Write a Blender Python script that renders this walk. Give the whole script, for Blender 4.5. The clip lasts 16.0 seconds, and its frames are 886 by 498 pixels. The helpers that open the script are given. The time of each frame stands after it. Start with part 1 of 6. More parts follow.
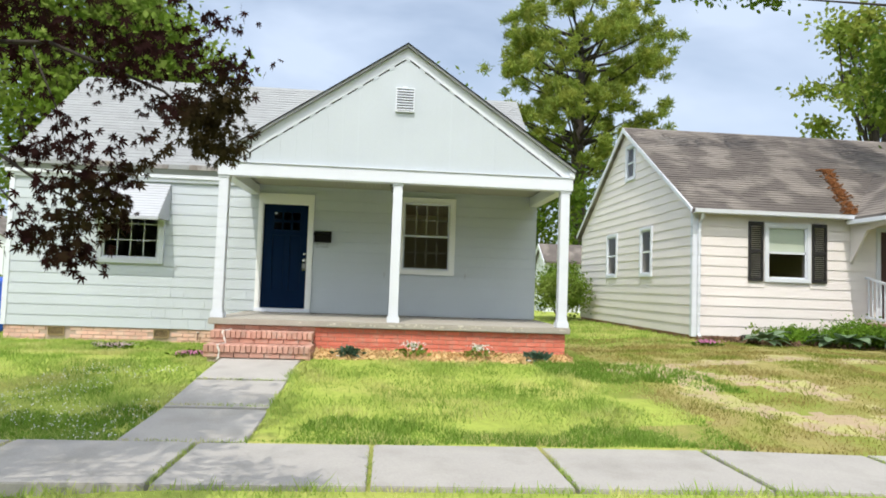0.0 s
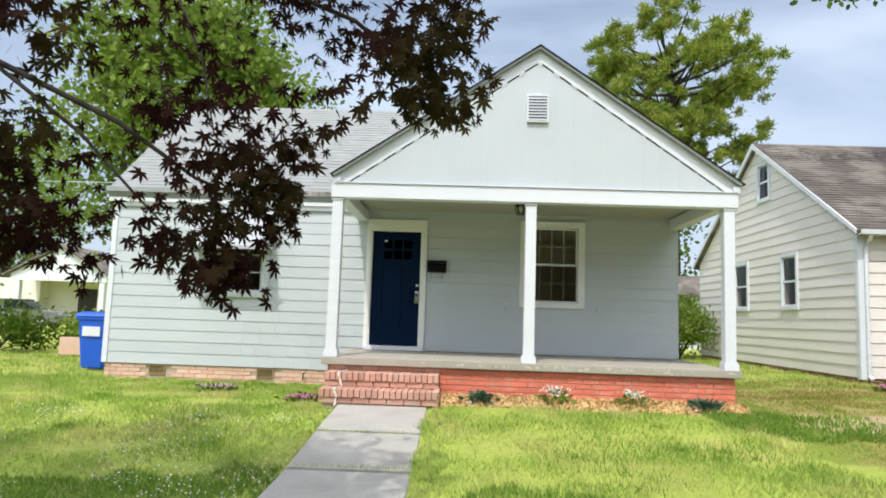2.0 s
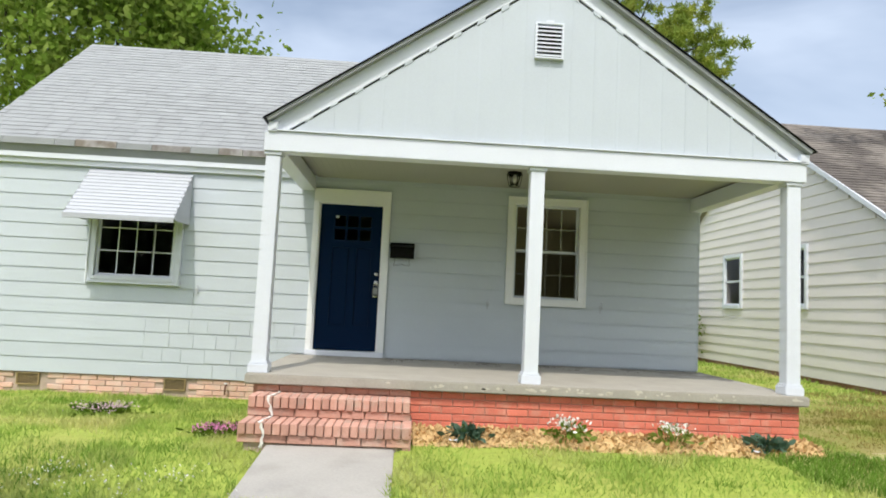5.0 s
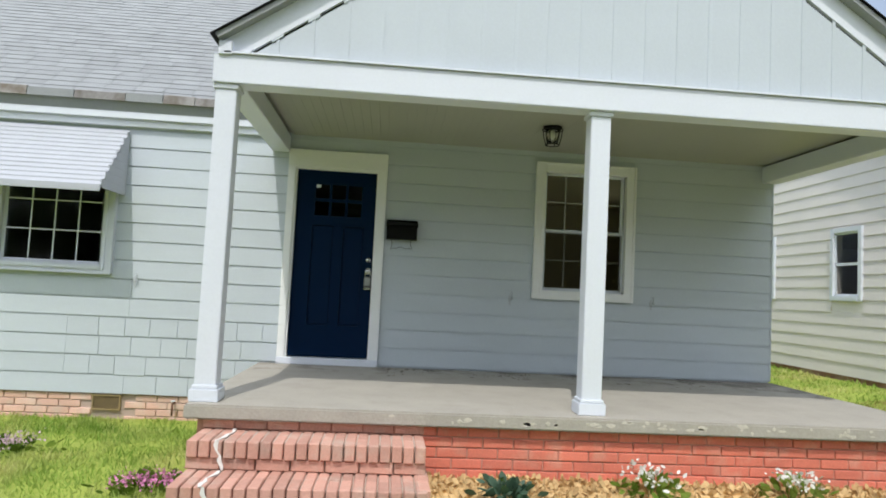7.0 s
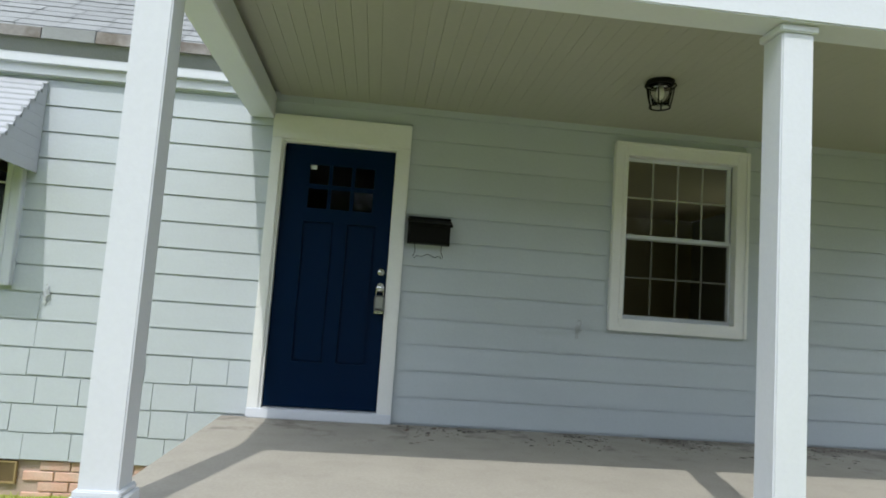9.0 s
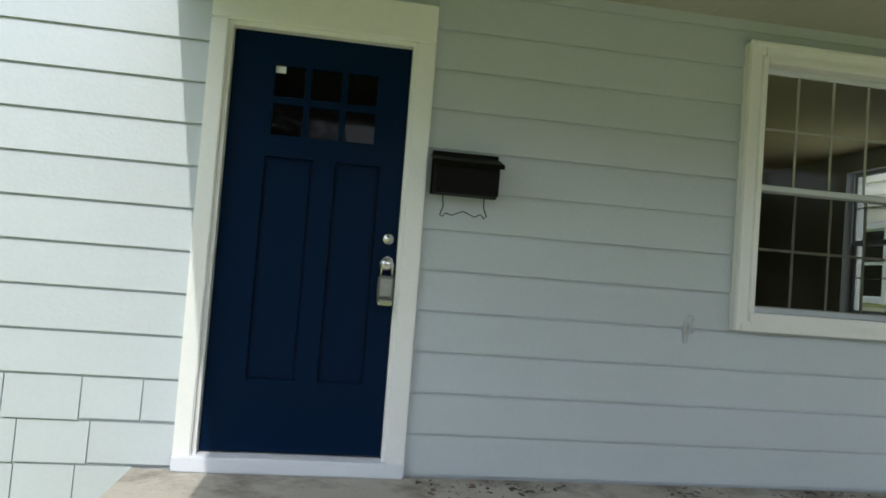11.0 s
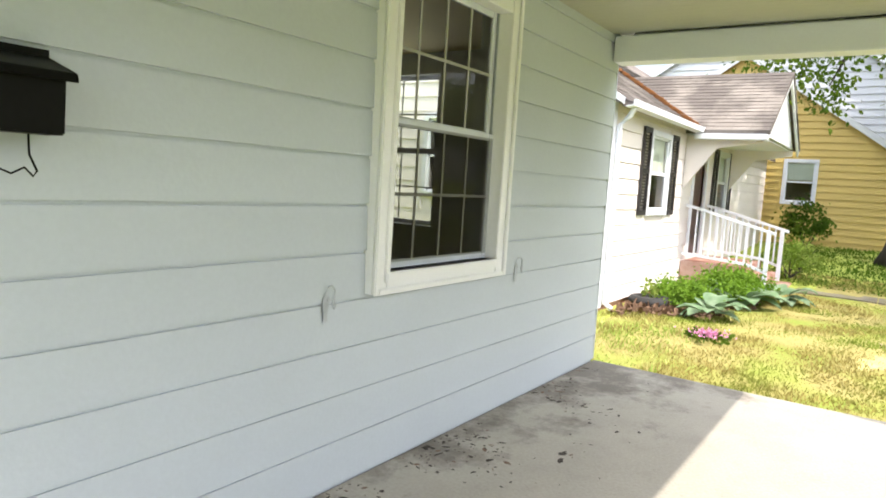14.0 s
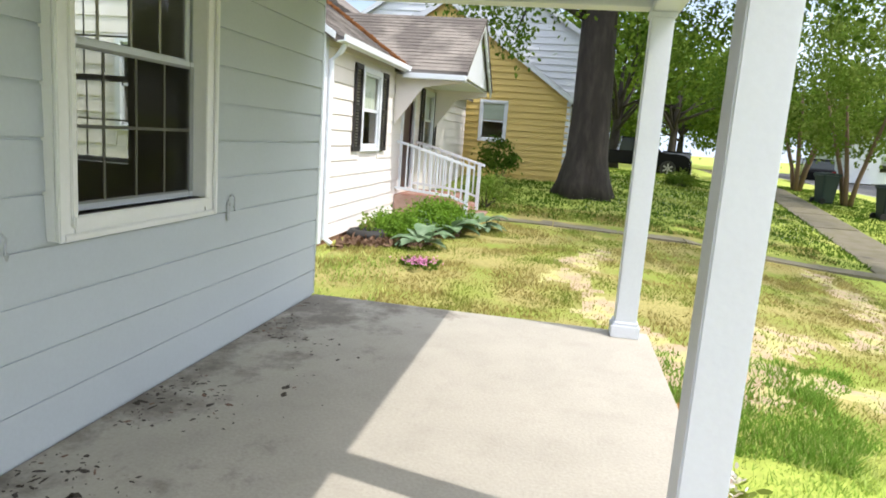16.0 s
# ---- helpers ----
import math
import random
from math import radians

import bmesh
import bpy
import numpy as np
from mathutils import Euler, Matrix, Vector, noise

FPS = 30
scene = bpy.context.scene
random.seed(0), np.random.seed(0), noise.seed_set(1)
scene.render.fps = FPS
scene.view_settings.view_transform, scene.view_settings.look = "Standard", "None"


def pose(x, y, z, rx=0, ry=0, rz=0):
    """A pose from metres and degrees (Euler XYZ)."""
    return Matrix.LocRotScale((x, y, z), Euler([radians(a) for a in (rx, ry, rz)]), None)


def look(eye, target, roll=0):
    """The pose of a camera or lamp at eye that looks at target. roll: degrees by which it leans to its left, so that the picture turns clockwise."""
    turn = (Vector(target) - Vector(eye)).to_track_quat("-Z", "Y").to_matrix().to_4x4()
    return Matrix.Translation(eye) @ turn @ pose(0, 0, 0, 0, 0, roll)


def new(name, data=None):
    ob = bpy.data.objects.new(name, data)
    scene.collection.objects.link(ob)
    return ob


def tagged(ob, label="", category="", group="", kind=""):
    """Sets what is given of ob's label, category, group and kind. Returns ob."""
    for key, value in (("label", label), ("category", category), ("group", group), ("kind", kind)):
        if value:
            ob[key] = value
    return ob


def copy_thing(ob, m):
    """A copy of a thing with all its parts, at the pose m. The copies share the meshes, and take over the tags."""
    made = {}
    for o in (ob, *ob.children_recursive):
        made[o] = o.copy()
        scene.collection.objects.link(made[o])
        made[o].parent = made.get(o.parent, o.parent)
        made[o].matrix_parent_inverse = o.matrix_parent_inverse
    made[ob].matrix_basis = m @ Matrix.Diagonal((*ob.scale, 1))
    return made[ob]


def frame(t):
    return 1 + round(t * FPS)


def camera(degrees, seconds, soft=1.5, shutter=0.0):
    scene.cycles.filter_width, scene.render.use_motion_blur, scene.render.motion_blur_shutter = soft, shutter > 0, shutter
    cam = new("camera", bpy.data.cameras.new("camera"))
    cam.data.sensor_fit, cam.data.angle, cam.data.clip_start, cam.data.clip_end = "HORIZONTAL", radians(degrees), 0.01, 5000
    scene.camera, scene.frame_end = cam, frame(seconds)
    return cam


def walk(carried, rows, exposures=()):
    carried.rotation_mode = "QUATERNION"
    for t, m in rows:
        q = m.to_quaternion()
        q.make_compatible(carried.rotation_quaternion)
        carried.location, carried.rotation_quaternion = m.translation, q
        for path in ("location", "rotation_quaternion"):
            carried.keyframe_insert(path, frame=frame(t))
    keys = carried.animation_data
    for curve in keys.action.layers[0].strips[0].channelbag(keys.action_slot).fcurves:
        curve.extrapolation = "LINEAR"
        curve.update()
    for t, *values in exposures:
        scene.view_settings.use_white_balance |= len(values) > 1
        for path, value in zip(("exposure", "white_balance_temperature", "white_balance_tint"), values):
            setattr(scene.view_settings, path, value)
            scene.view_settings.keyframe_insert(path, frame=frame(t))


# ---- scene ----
cam = camera(67.3, 16.0, soft=1.8)
PATH = [
    (0, (1.932, -12.945, 1.145), (2.098, -10.955, 1.257), 2.0),
    (0.5, (1.753, -12.556, 1.134), (1.702, -10.561, 1.269), 2.0),
    (1, (1.523, -12.212, 1.135), (1.404, -10.222, 1.294), 1.9),
    (1.5, (1.301, -11.884, 1.125), (1.196, -9.895, 1.307), 1.8),
    (2, (1.134, -11.575, 1.12), (1.073, -9.587, 1.327), 1.9),
    (2.5, (0.977, -11.3, 1.133), (0.976, -9.314, 1.365), 2.0),
    (3, (0.902, -10.93, 1.142), (0.953, -8.946, 1.388), 2.5),
    (3.5, (0.837, -10.505, 1.246), (0.927, -8.522, 1.49), 2.6),
    (4, (0.746, -10.103, 1.267), (0.855, -8.118, 1.488), 2.7),
    (4.5, (0.781, -9.62, 1.268), (0.881, -7.632, 1.463), 2.8),
    (7, (0.564, -7.14, 1.37), (0.724, -5.151, 1.5), 2.9),
    (7.5, (0.409, -6.613, 1.398), (0.601, -4.627, 1.533), 3.0),
    (8, (0.358, -6.105, 1.424), (0.55, -4.121, 1.58), 3.2),
    (8.5, (0.312, -5.6, 1.415), (0.513, -3.618, 1.595), 3.7),
    (9, (0.321, -5.072, 1.392), (0.51, -3.09, 1.585), 4.0),
    (9.5, (0.209, -4.531, 1.409), (0.414, -2.549, 1.581), 4.2),
    (10, (0.174, -4.009, 1.419), (0.376, -2.023, 1.545), 4.5),
    (11.0, (0.160, -3.20, 1.525), (0.44, -1.22, 1.60), 4.4),
    (11.8, (0.125, -2.56, 1.70), (0.46, -0.59, 1.69), 4.1),
    (12.5, (0.102, -2.16, 1.71), (0.521, -0.205, 1.642), 4.0),
    (13, (0.087, -2.025, 1.768), (0.833, -0.170, 1.723), 3.5),
    (13.5, (0.025, -1.905, 1.853), (1.266, -0.342, 1.719), 3.5),
    (14, (0.006, -1.835, 1.855), (1.652, -0.718, 1.650), 3.6),
    (14.5, (0.014, -1.917, 1.863), (1.855, -1.184, 1.589), 3.9),
    (15, (0.014, -1.903, 1.842), (1.929, -1.427, 1.513), 4.2),
    (15.5, (0.011, -1.878, 1.843), (1.945, -1.508, 1.495), 4.3),
    (16, (0.008, -1.866, 1.849), (1.95, -1.524, 1.515), 4.3),
]
walk(cam, [(t, look(eye, target, roll)) for t, eye, target, roll in PATH],
     [(0.0, 0.32, 6850, 10), (2.5, 0.27, 6850, 10), (4.5, 0.25, 6850, 10), (7.0, 0.03, 6550, 10), (8.5, -0.05, 6450, 9), (9.0, 0.0, 6450, 8), (10.0, 0.19, 6550, 8), (12.5, 0.92, 6700, 10),
      (13.0, 1.35, 7100, 12), (13.5, 1.56, 7250, 14), (14.0, 1.42, 7150, 14), (14.5, 1.12, 6800, 12), (16.0, 0.90, 6780, 12)])

# ---- light ----
SUN = Vector((-0.24, -1.0, 1.60)).normalized()
world = bpy.data.worlds.new("world")
scene.world = world
world.use_nodes = True
wn = world.node_tree
sky = wn.nodes.new("ShaderNodeTexSky")
sky.sky_type, sky.sun_disc = "NISHITA", False
sky.sun_elevation = math.asin(SUN.z)
sky.sun_rotation = math.atan2(SUN.x, SUN.y)
sky.air_density, sky.dust_density, sky.ozone_density = 1.1, 2.2, 2.0
wcoord = wn.nodes.new("ShaderNodeTexCoord")
wmap = wn.nodes.new("ShaderNodeMapping")
wmap.inputs["Scale"].default_value = (1.0, 1.0, 3.0)
wn.links.new(wcoord.outputs["Generated"], wmap.inputs["Vector"])
cloud = wn.nodes.new("ShaderNodeTexNoise")
cloud.inputs["Scale"].default_value, cloud.inputs["Detail"].default_value = 1.5, 5.0
cloud.inputs["Distortion"].default_value = 0.5
wn.links.new(wmap.outputs["Vector"], cloud.inputs["Vector"])
cramp = wn.nodes.new("ShaderNodeMapRange")
cramp.inputs["From Min"].default_value, cramp.inputs["From Max"].default_value = 0.40, 0.68
cramp.inputs["To Min"].default_value, cramp.inputs["To Max"].default_value = 0.16, 0.92
wn.links.new(cloud.outputs["Fac"], cramp.inputs["Value"])
cmix = wn.nodes.new("ShaderNodeMix")
cmix.data_type = "RGBA"
# thin bright cloud, whiter and brighter round the sun where it scatters forward
dot = wn.nodes.new("ShaderNodeVectorMath")
dot.operation = "DOT_PRODUCT"
dot.inputs[1].default_value = SUN
wn.links.new(wcoord.outputs["Generated"], dot.inputs[0])
glow = wn.nodes.new("ShaderNodeMapRange")
glow.inputs["From Min"].default_value, glow.inputs["From Max"].default_value = 0.0, 1.0
glow.inputs["To Min"].default_value, glow.inputs["To Max"].default_value = 0.0, 1.0
glow.interpolation_type = "SMOOTHSTEP"
wn.links.new(dot.outputs["Value"], glow.inputs["Value"])
veil = wn.nodes.new("ShaderNodeMix")
veil.data_type = "RGBA"
veil.inputs["A"].default_value, veil.inputs["B"].default_value = (4.6, 5.6, 7.3, 1), (22.0, 23.5, 25.5, 1)
wn.links.new(glow.outputs["Result"], veil.inputs["Factor"])
wn.links.new(veil.outputs["Result"], cmix.inputs["B"])
wn.links.new(cramp.outputs["Result"], cmix.inputs["Factor"])
wn.links.new(sky.outputs["Color"], cmix.inputs["A"])
wn.links.new(cmix.outputs["Result"], wn.nodes["Background"].inputs["Color"])
wn.nodes["Background"].inputs["Strength"].default_value = 0.125
sun_data = bpy.data.lights.new("sun", "SUN")
sun_data.energy, sun_data.angle, sun_data.color = 2.45, radians(0.6), (1.0, 0.968, 0.92)
new("sun", sun_data).matrix_world = look((0, 0, 30), Vector((0, 0, 30)) - SUN)

# ---- materials ----


def mat(name, col, rough=0.6, var=0.15, fine=45.0, coarse=2.5, bump=0.1, metal=0.0, rand=0.0,
        second=None, amount=0.5, spread=(0.45, 0.65), second_scale=2.0, grain=(1, 1, 1), thin=0.0, spec=0.5):
    """A procedural surface: grain and broad variation in metres, a second colour in blotches, and a shade for each piece."""
    m = bpy.data.materials.new(name)
    m.use_nodes = True
    nt = m.node_tree
    b = nt.nodes["Principled BSDF"]
    b.inputs["Roughness"].default_value, b.inputs["Metallic"].default_value = rough, metal
    b.inputs["Specular IOR Level"].default_value = spec
    geo = nt.nodes.new("ShaderNodeNewGeometry")
    mp = nt.nodes.new("ShaderNodeMapping")
    mp.inputs["Scale"].default_value = grain
    nt.links.new(geo.outputs["Position"], mp.inputs["Vector"])

    def tex(scale, detail):
        n = nt.nodes.new("ShaderNodeTexNoise")
        n.inputs["Scale"].default_value, n.inputs["Detail"].default_value = scale, detail
        nt.links.new(mp.outputs["Vector"], n.inputs["Vector"])
        return n
    f, c = tex(fine, 4), tex(coarse, 5)
    base = nt.nodes.new("ShaderNodeRGB")
    base.outputs[0].default_value = (*col, 1)
    out = base.outputs[0]
    if second:
        s = tex(second_scale, 7)
        r = nt.nodes.new("ShaderNodeMapRange")
        r.inputs["From Min"].default_value, r.inputs["From Max"].default_value = spread
        r.inputs["To Max"].default_value = amount
        nt.links.new(s.outputs["Fac"], r.inputs["Value"])
        mx = nt.nodes.new("ShaderNodeMix")
        mx.data_type = "RGBA"
        mx.inputs["B"].default_value = (*second, 1)
        nt.links.new(r.outputs["Result"], mx.inputs["Factor"])
        nt.links.new(out, mx.inputs["A"])
        out = mx.outputs["Result"]
    add = nt.nodes.new("ShaderNodeMath")
    add.operation = "ADD"
    nt.links.new(f.outputs["Fac"], add.inputs[0])
    nt.links.new(c.outputs["Fac"], add.inputs[1])
    last = add
    k = 1.0
    if rand:
        info = nt.nodes.new("ShaderNodeObjectInfo")
        isl = nt.nodes.new("ShaderNodeMath")
        isl.operation = "MULTIPLY_ADD"
        isl.inputs[1].default_value = rand / max(var, 0.01)
        nt.links.new(info.outputs["Random"], isl.inputs[0])
        nt.links.new(add.outputs[0], isl.inputs[2])
        last = isl
        k = 1.0 + 0.5 * rand / max(var, 0.01)
    sc = nt.nodes.new("ShaderNodeMath")
    sc.operation = "MULTIPLY_ADD"
    sc.inputs[1].default_value, sc.inputs[2].default_value = var * 2, 1 - var * 2 * k
    nt.links.new(last.outputs[0], sc.inputs[0])
    mul = nt.nodes.new("ShaderNodeMix")
    mul.data_type, mul.blend_type = "RGBA", "MULTIPLY"
    mul.inputs["Factor"].default_value = 1
    nt.links.new(out, mul.inputs["A"])
    nt.links.new(sc.outputs[0], mul.inputs["B"])
    nt.links.new(mul.outputs["Result"], b.inputs["Base Color"])
    if bump:
        bp = nt.nodes.new("ShaderNodeBump")
        bp.inputs["Strength"].default_value, bp.inputs["Distance"].default_value = bump, 0.01
        nt.links.new(f.outputs["Fac"], bp.inputs["Height"])
        nt.links.new(bp.outputs["Normal"], b.inputs["Normal"])
    if thin:
        tr = nt.nodes.new("ShaderNodeBsdfTranslucent")
        nt.links.new(mul.outputs["Result"], tr.inputs["Color"])
        ms = nt.nodes.new("ShaderNodeMixShader")
        ms.inputs[0].default_value = thin
        nt.links.new(b.outputs[0], ms.inputs[1])
        nt.links.new(tr.outputs[0], ms.inputs[2])
        nt.links.new(ms.outputs[0], nt.nodes["Material Output"].inputs["Surface"])
    return m


def glass_mat(name, tint, rough=0.0, ior=1.28):
    m = bpy.data.materials.new(name)
    m.use_nodes = True
    nt = m.node_tree
    nt.nodes.remove(nt.nodes["Principled BSDF"])
    tr, gl = nt.nodes.new("ShaderNodeBsdfTransparent"), nt.nodes.new("ShaderNodeBsdfGlossy")
    tr.inputs["Color"].default_value = (*tint, 1)
    gl.inputs["Roughness"].default_value = rough
    fr, ms = nt.nodes.new("ShaderNodeFresnel"), nt.nodes.new("ShaderNodeMixShader")
    fr.inputs["IOR"].default_value = ior
    nt.links.new(fr.outputs[0], ms.inputs[0])
    nt.links.new(tr.outputs[0], ms.inputs[1])
    nt.links.new(gl.outputs[0], ms.inputs[2])
    nt.links.new(ms.outputs[0], nt.nodes["Material Output"].inputs["Surface"])
    return m


M_SIDING = mat("painted_siding", (0.49, 0.54, 0.58), 0.55, 0.05, 60, 1.5, 0.08, rand=0.02)
M_WHITE = mat("white_paint", (0.665, 0.70, 0.76), 0.45, 0.04, 50, 2, 0.06)
M_TRIM = mat("cream_trim_paint", (0.80, 0.812, 0.81), 0.45, 0.04, 50, 2, 0.06)
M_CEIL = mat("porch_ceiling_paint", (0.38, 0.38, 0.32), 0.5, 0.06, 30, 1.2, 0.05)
M_DOOR = mat("navy_door_paint", (0.0006, 0.0105, 0.036), 0.4, 0.10, 60, 3, 0.03, spec=0.08)
M_CONCRETE = mat("porch_concrete", (0.375, 0.352, 0.305), 0.85, 0.15, 60, 3.5, 0.25, second=(0.22, 0.20, 0.17), amount=0.28, spread=(0.48, 0.74), second_scale=7)
M_WALK = mat("walk_concrete", (0.36, 0.345, 0.32), 0.9, 0.14, 50, 1.8, 0.3, rand=0.06, second=(0.25, 0.24, 0.21), amount=0.6, spread=(0.5, 0.75), second_scale=2.2)
M_BRICK = mat("painted_red_brick", (0.66, 0.19, 0.125), 0.75, 0.16, 70, 4, 0.3, rand=0.10, second=(0.62, 0.34, 0.25), amount=0.5, spread=(0.5, 0.7), second_scale=9)
M_BRICK_STEP = mat("step_brick", (0.52, 0.285, 0.22), 0.85, 0.18, 70, 5, 0.4, rand=0.18, second=(0.50, 0.40, 0.33), amount=0.6, spread=(0.5, 0.72), second_scale=7)
M_BRICK_PALE = mat("pale_foundation_brick", (0.68, 0.43, 0.34), 0.85, 0.14, 60, 4, 0.3, rand=0.12, second=(0.62, 0.50, 0.42), amount=0.6, second_scale=6)
M_MORTAR = mat("mortar", (0.46, 0.36, 0.30), 0.95, 0.15, 90, 6, 0.4)
M_MORTAR_RED = mat("red_mortar", (0.50, 0.26, 0.20), 0.95, 0.15, 90, 6, 0.4)
M_CHIP = mat("pale_paint_chip", (0.52, 0.49, 0.42), 0.9, 0.15, 60, 5, 0.4)
M_PATCH = mat("white_patch_mortar", (0.72, 0.70, 0.66), 0.9, 0.1, 60, 5, 0.4)
M_SHINGLE = mat("grey_shingle", (0.27, 0.285, 0.29), 0.9, 0.16, 120, 3, 0.5, rand=0.08)
M_SHINGLE_N = mat("weathered_brown_shingle", (0.11, 0.095, 0.085), 0.95, 0.25, 90, 2.5, 0.5, rand=0.2, second=(0.23, 0.205, 0.18), amount=0.8, spread=(0.47, 0.60), second_scale=1.1)
M_FLASH = mat("worn_drip_edge", (0.27, 0.26, 0.25), 0.7, 0.2, 30, 4, 0.2, rand=0.25, second=(0.11, 0.085, 0.06), amount=0.8, second_scale=5)
M_BLACK = mat("black_metal", (0.005, 0.005, 0.0045), 0.5, 0.2, 60, 5, 0.05, spec=0.1)
M_CHROME = mat("satin_chrome", (0.62, 0.62, 0.62), 0.22, 0.05, 60, 5, 0.0, metal=1.0)
M_DARK = mat("dark_void", (0.02, 0.018, 0.016), 0.9, 0.2, 30, 4, 0.1)
M_ROOM = mat("room_paint", (0.68, 0.62, 0.38), 0.8, 0.06, 30, 1.5, 0.05)
M_GLASS = glass_mat("window_glass", (0.92, 0.94, 0.92))
M_GLASS_DARK = glass_mat("door_glass", (0.25, 0.22, 0.20))
M_GRILLE = mat("grille_grey", (0.34, 0.34, 0.31), 0.5, 0.05, 50, 2, 0.02)
M_GRASS_SOIL = mat("lawn_turf", (0.30, 0.36, 0.075), 0.95, 0.28, 14, 0.9, 0.6, spec=0.1, second=(0.42, 0.38, 0.13), amount=0.7, spread=(0.52, 0.68), second_scale=0.55)
# dirt and leaf litter, with the trees' shade darkening the base colour too
M_WALK_DIRTY_SHADED = mat("littered_shaded_concrete", (0.17, 0.15, 0.105), 0.95, 0.2, 50, 1.8, 0.3, rand=0.08, second=(0.13, 0.12, 0.06), amount=0.8, spread=(0.45, 0.65), second_scale=3.0)
M_ASPHALT = mat("asphalt", (0.075, 0.075, 0.078), 0.9, 0.2, 90, 0.8, 0.4)
M_DRY_TURF = mat("dry_turf", (0.29, 0.255, 0.095), 0.95, 0.28, 14, 0.9, 0.6, spec=0.1, second=(0.20, 0.26, 0.045), amount=0.85, spread=(0.46, 0.62), second_scale=0.8)
M_SOIL = mat("bare_soil", (0.38, 0.295, 0.195), 0.95, 0.2, 30, 2, 0.5, spec=0.1, second=(0.36, 0.38, 0.12), amount=0.7, spread=(0.45, 0.6), second_scale=4)



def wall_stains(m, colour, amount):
    """Dark mottled stains on the slab, thickest along the house wall and towards the far corner."""
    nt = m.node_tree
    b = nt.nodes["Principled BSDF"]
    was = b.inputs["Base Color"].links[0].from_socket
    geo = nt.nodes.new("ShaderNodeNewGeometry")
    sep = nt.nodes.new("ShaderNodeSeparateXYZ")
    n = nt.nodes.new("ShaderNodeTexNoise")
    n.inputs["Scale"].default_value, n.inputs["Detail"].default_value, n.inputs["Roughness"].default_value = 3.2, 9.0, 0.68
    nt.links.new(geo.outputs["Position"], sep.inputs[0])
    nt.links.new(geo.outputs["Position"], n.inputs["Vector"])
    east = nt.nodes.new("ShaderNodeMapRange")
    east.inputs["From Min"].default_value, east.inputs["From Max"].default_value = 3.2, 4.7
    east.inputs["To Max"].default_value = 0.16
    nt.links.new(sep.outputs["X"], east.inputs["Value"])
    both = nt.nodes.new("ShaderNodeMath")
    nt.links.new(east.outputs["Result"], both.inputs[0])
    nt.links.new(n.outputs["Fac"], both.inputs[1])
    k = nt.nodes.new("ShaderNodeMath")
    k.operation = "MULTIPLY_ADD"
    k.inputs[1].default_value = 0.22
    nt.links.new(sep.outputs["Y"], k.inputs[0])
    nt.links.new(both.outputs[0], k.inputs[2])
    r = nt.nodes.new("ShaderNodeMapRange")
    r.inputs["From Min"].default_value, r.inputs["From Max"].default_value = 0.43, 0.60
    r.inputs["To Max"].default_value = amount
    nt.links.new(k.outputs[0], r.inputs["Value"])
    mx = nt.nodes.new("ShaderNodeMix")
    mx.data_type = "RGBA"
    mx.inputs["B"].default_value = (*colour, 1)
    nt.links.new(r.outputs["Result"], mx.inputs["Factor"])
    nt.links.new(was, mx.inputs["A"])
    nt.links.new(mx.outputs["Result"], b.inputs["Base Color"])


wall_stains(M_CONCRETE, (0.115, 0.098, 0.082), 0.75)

# ---- mesh helpers ----


def box(bm, x0, x1, y0, y1, z0, z1):
    v = [bm.verts.new(p) for p in ((x0, y0, z0), (x1, y0, z0), (x1, y1, z0), (x0, y1, z0), (x0, y0, z1), (x1, y0, z1), (x1, y1, z1), (x0, y1, z1))]
    for q in ((0, 3, 2, 1), (4, 5, 6, 7), (0, 1, 5, 4), (1, 2, 6, 5), (2, 3, 7, 6), (3, 0, 4, 7)):
        bm.faces.new([v[i] for i in q])
    return v


def prism(bm, pts, y0, y1, axis="y"):
    """A solid: the outline pts in (x, z), from y0 to y1 (or, on axis x, in (y, z) from x0 to x1; on axis z, in (x, y))."""
    def at(p, d):
        return (p[0], d, p[1]) if axis == "y" else (d, p[0], p[1]) if axis == "x" else (p[0], p[1], d)
    a, b = [bm.verts.new(at(p, y0)) for p in pts], [bm.verts.new(at(p, y1)) for p in pts]
    bm.faces.new(a)
    bm.faces.new(b[::-1])
    for i in range(len(pts)):
        j = (i + 1) % len(pts)
        bm.faces.new((a[i], b[i], b[j], a[j]))
    return a + b


def tube(bm, pts, radii, sides=10):
    """A round limb along pts, closed at both ends."""
    rings = []
    for i, p in enumerate(pts):
        p = Vector(p)
        d = (Vector(pts[min(i + 1, len(pts) - 1)]) - Vector(pts[max(i - 1, 0)])).normalized()
        u = d.orthogonal().normalized() if abs(d.z) > 0.9 else d.cross(Vector((0, 0, 1))).normalized()
        w = d.cross(u)
        r = radii[i] if hasattr(radii, "__len__") else radii
        rings.append([bm.verts.new(p + r * (math.cos(6.2832 * k / sides) * u + math.sin(6.2832 * k / sides) * w)) for k in range(sides)])
    for a, b in zip(rings, rings[1:]):
        for k in range(sides):
            bm.faces.new((a[k], a[(k + 1) % sides], b[(k + 1) % sides], b[k]))
    bm.faces.new(rings[0][::-1])
    bm.faces.new(rings[-1])


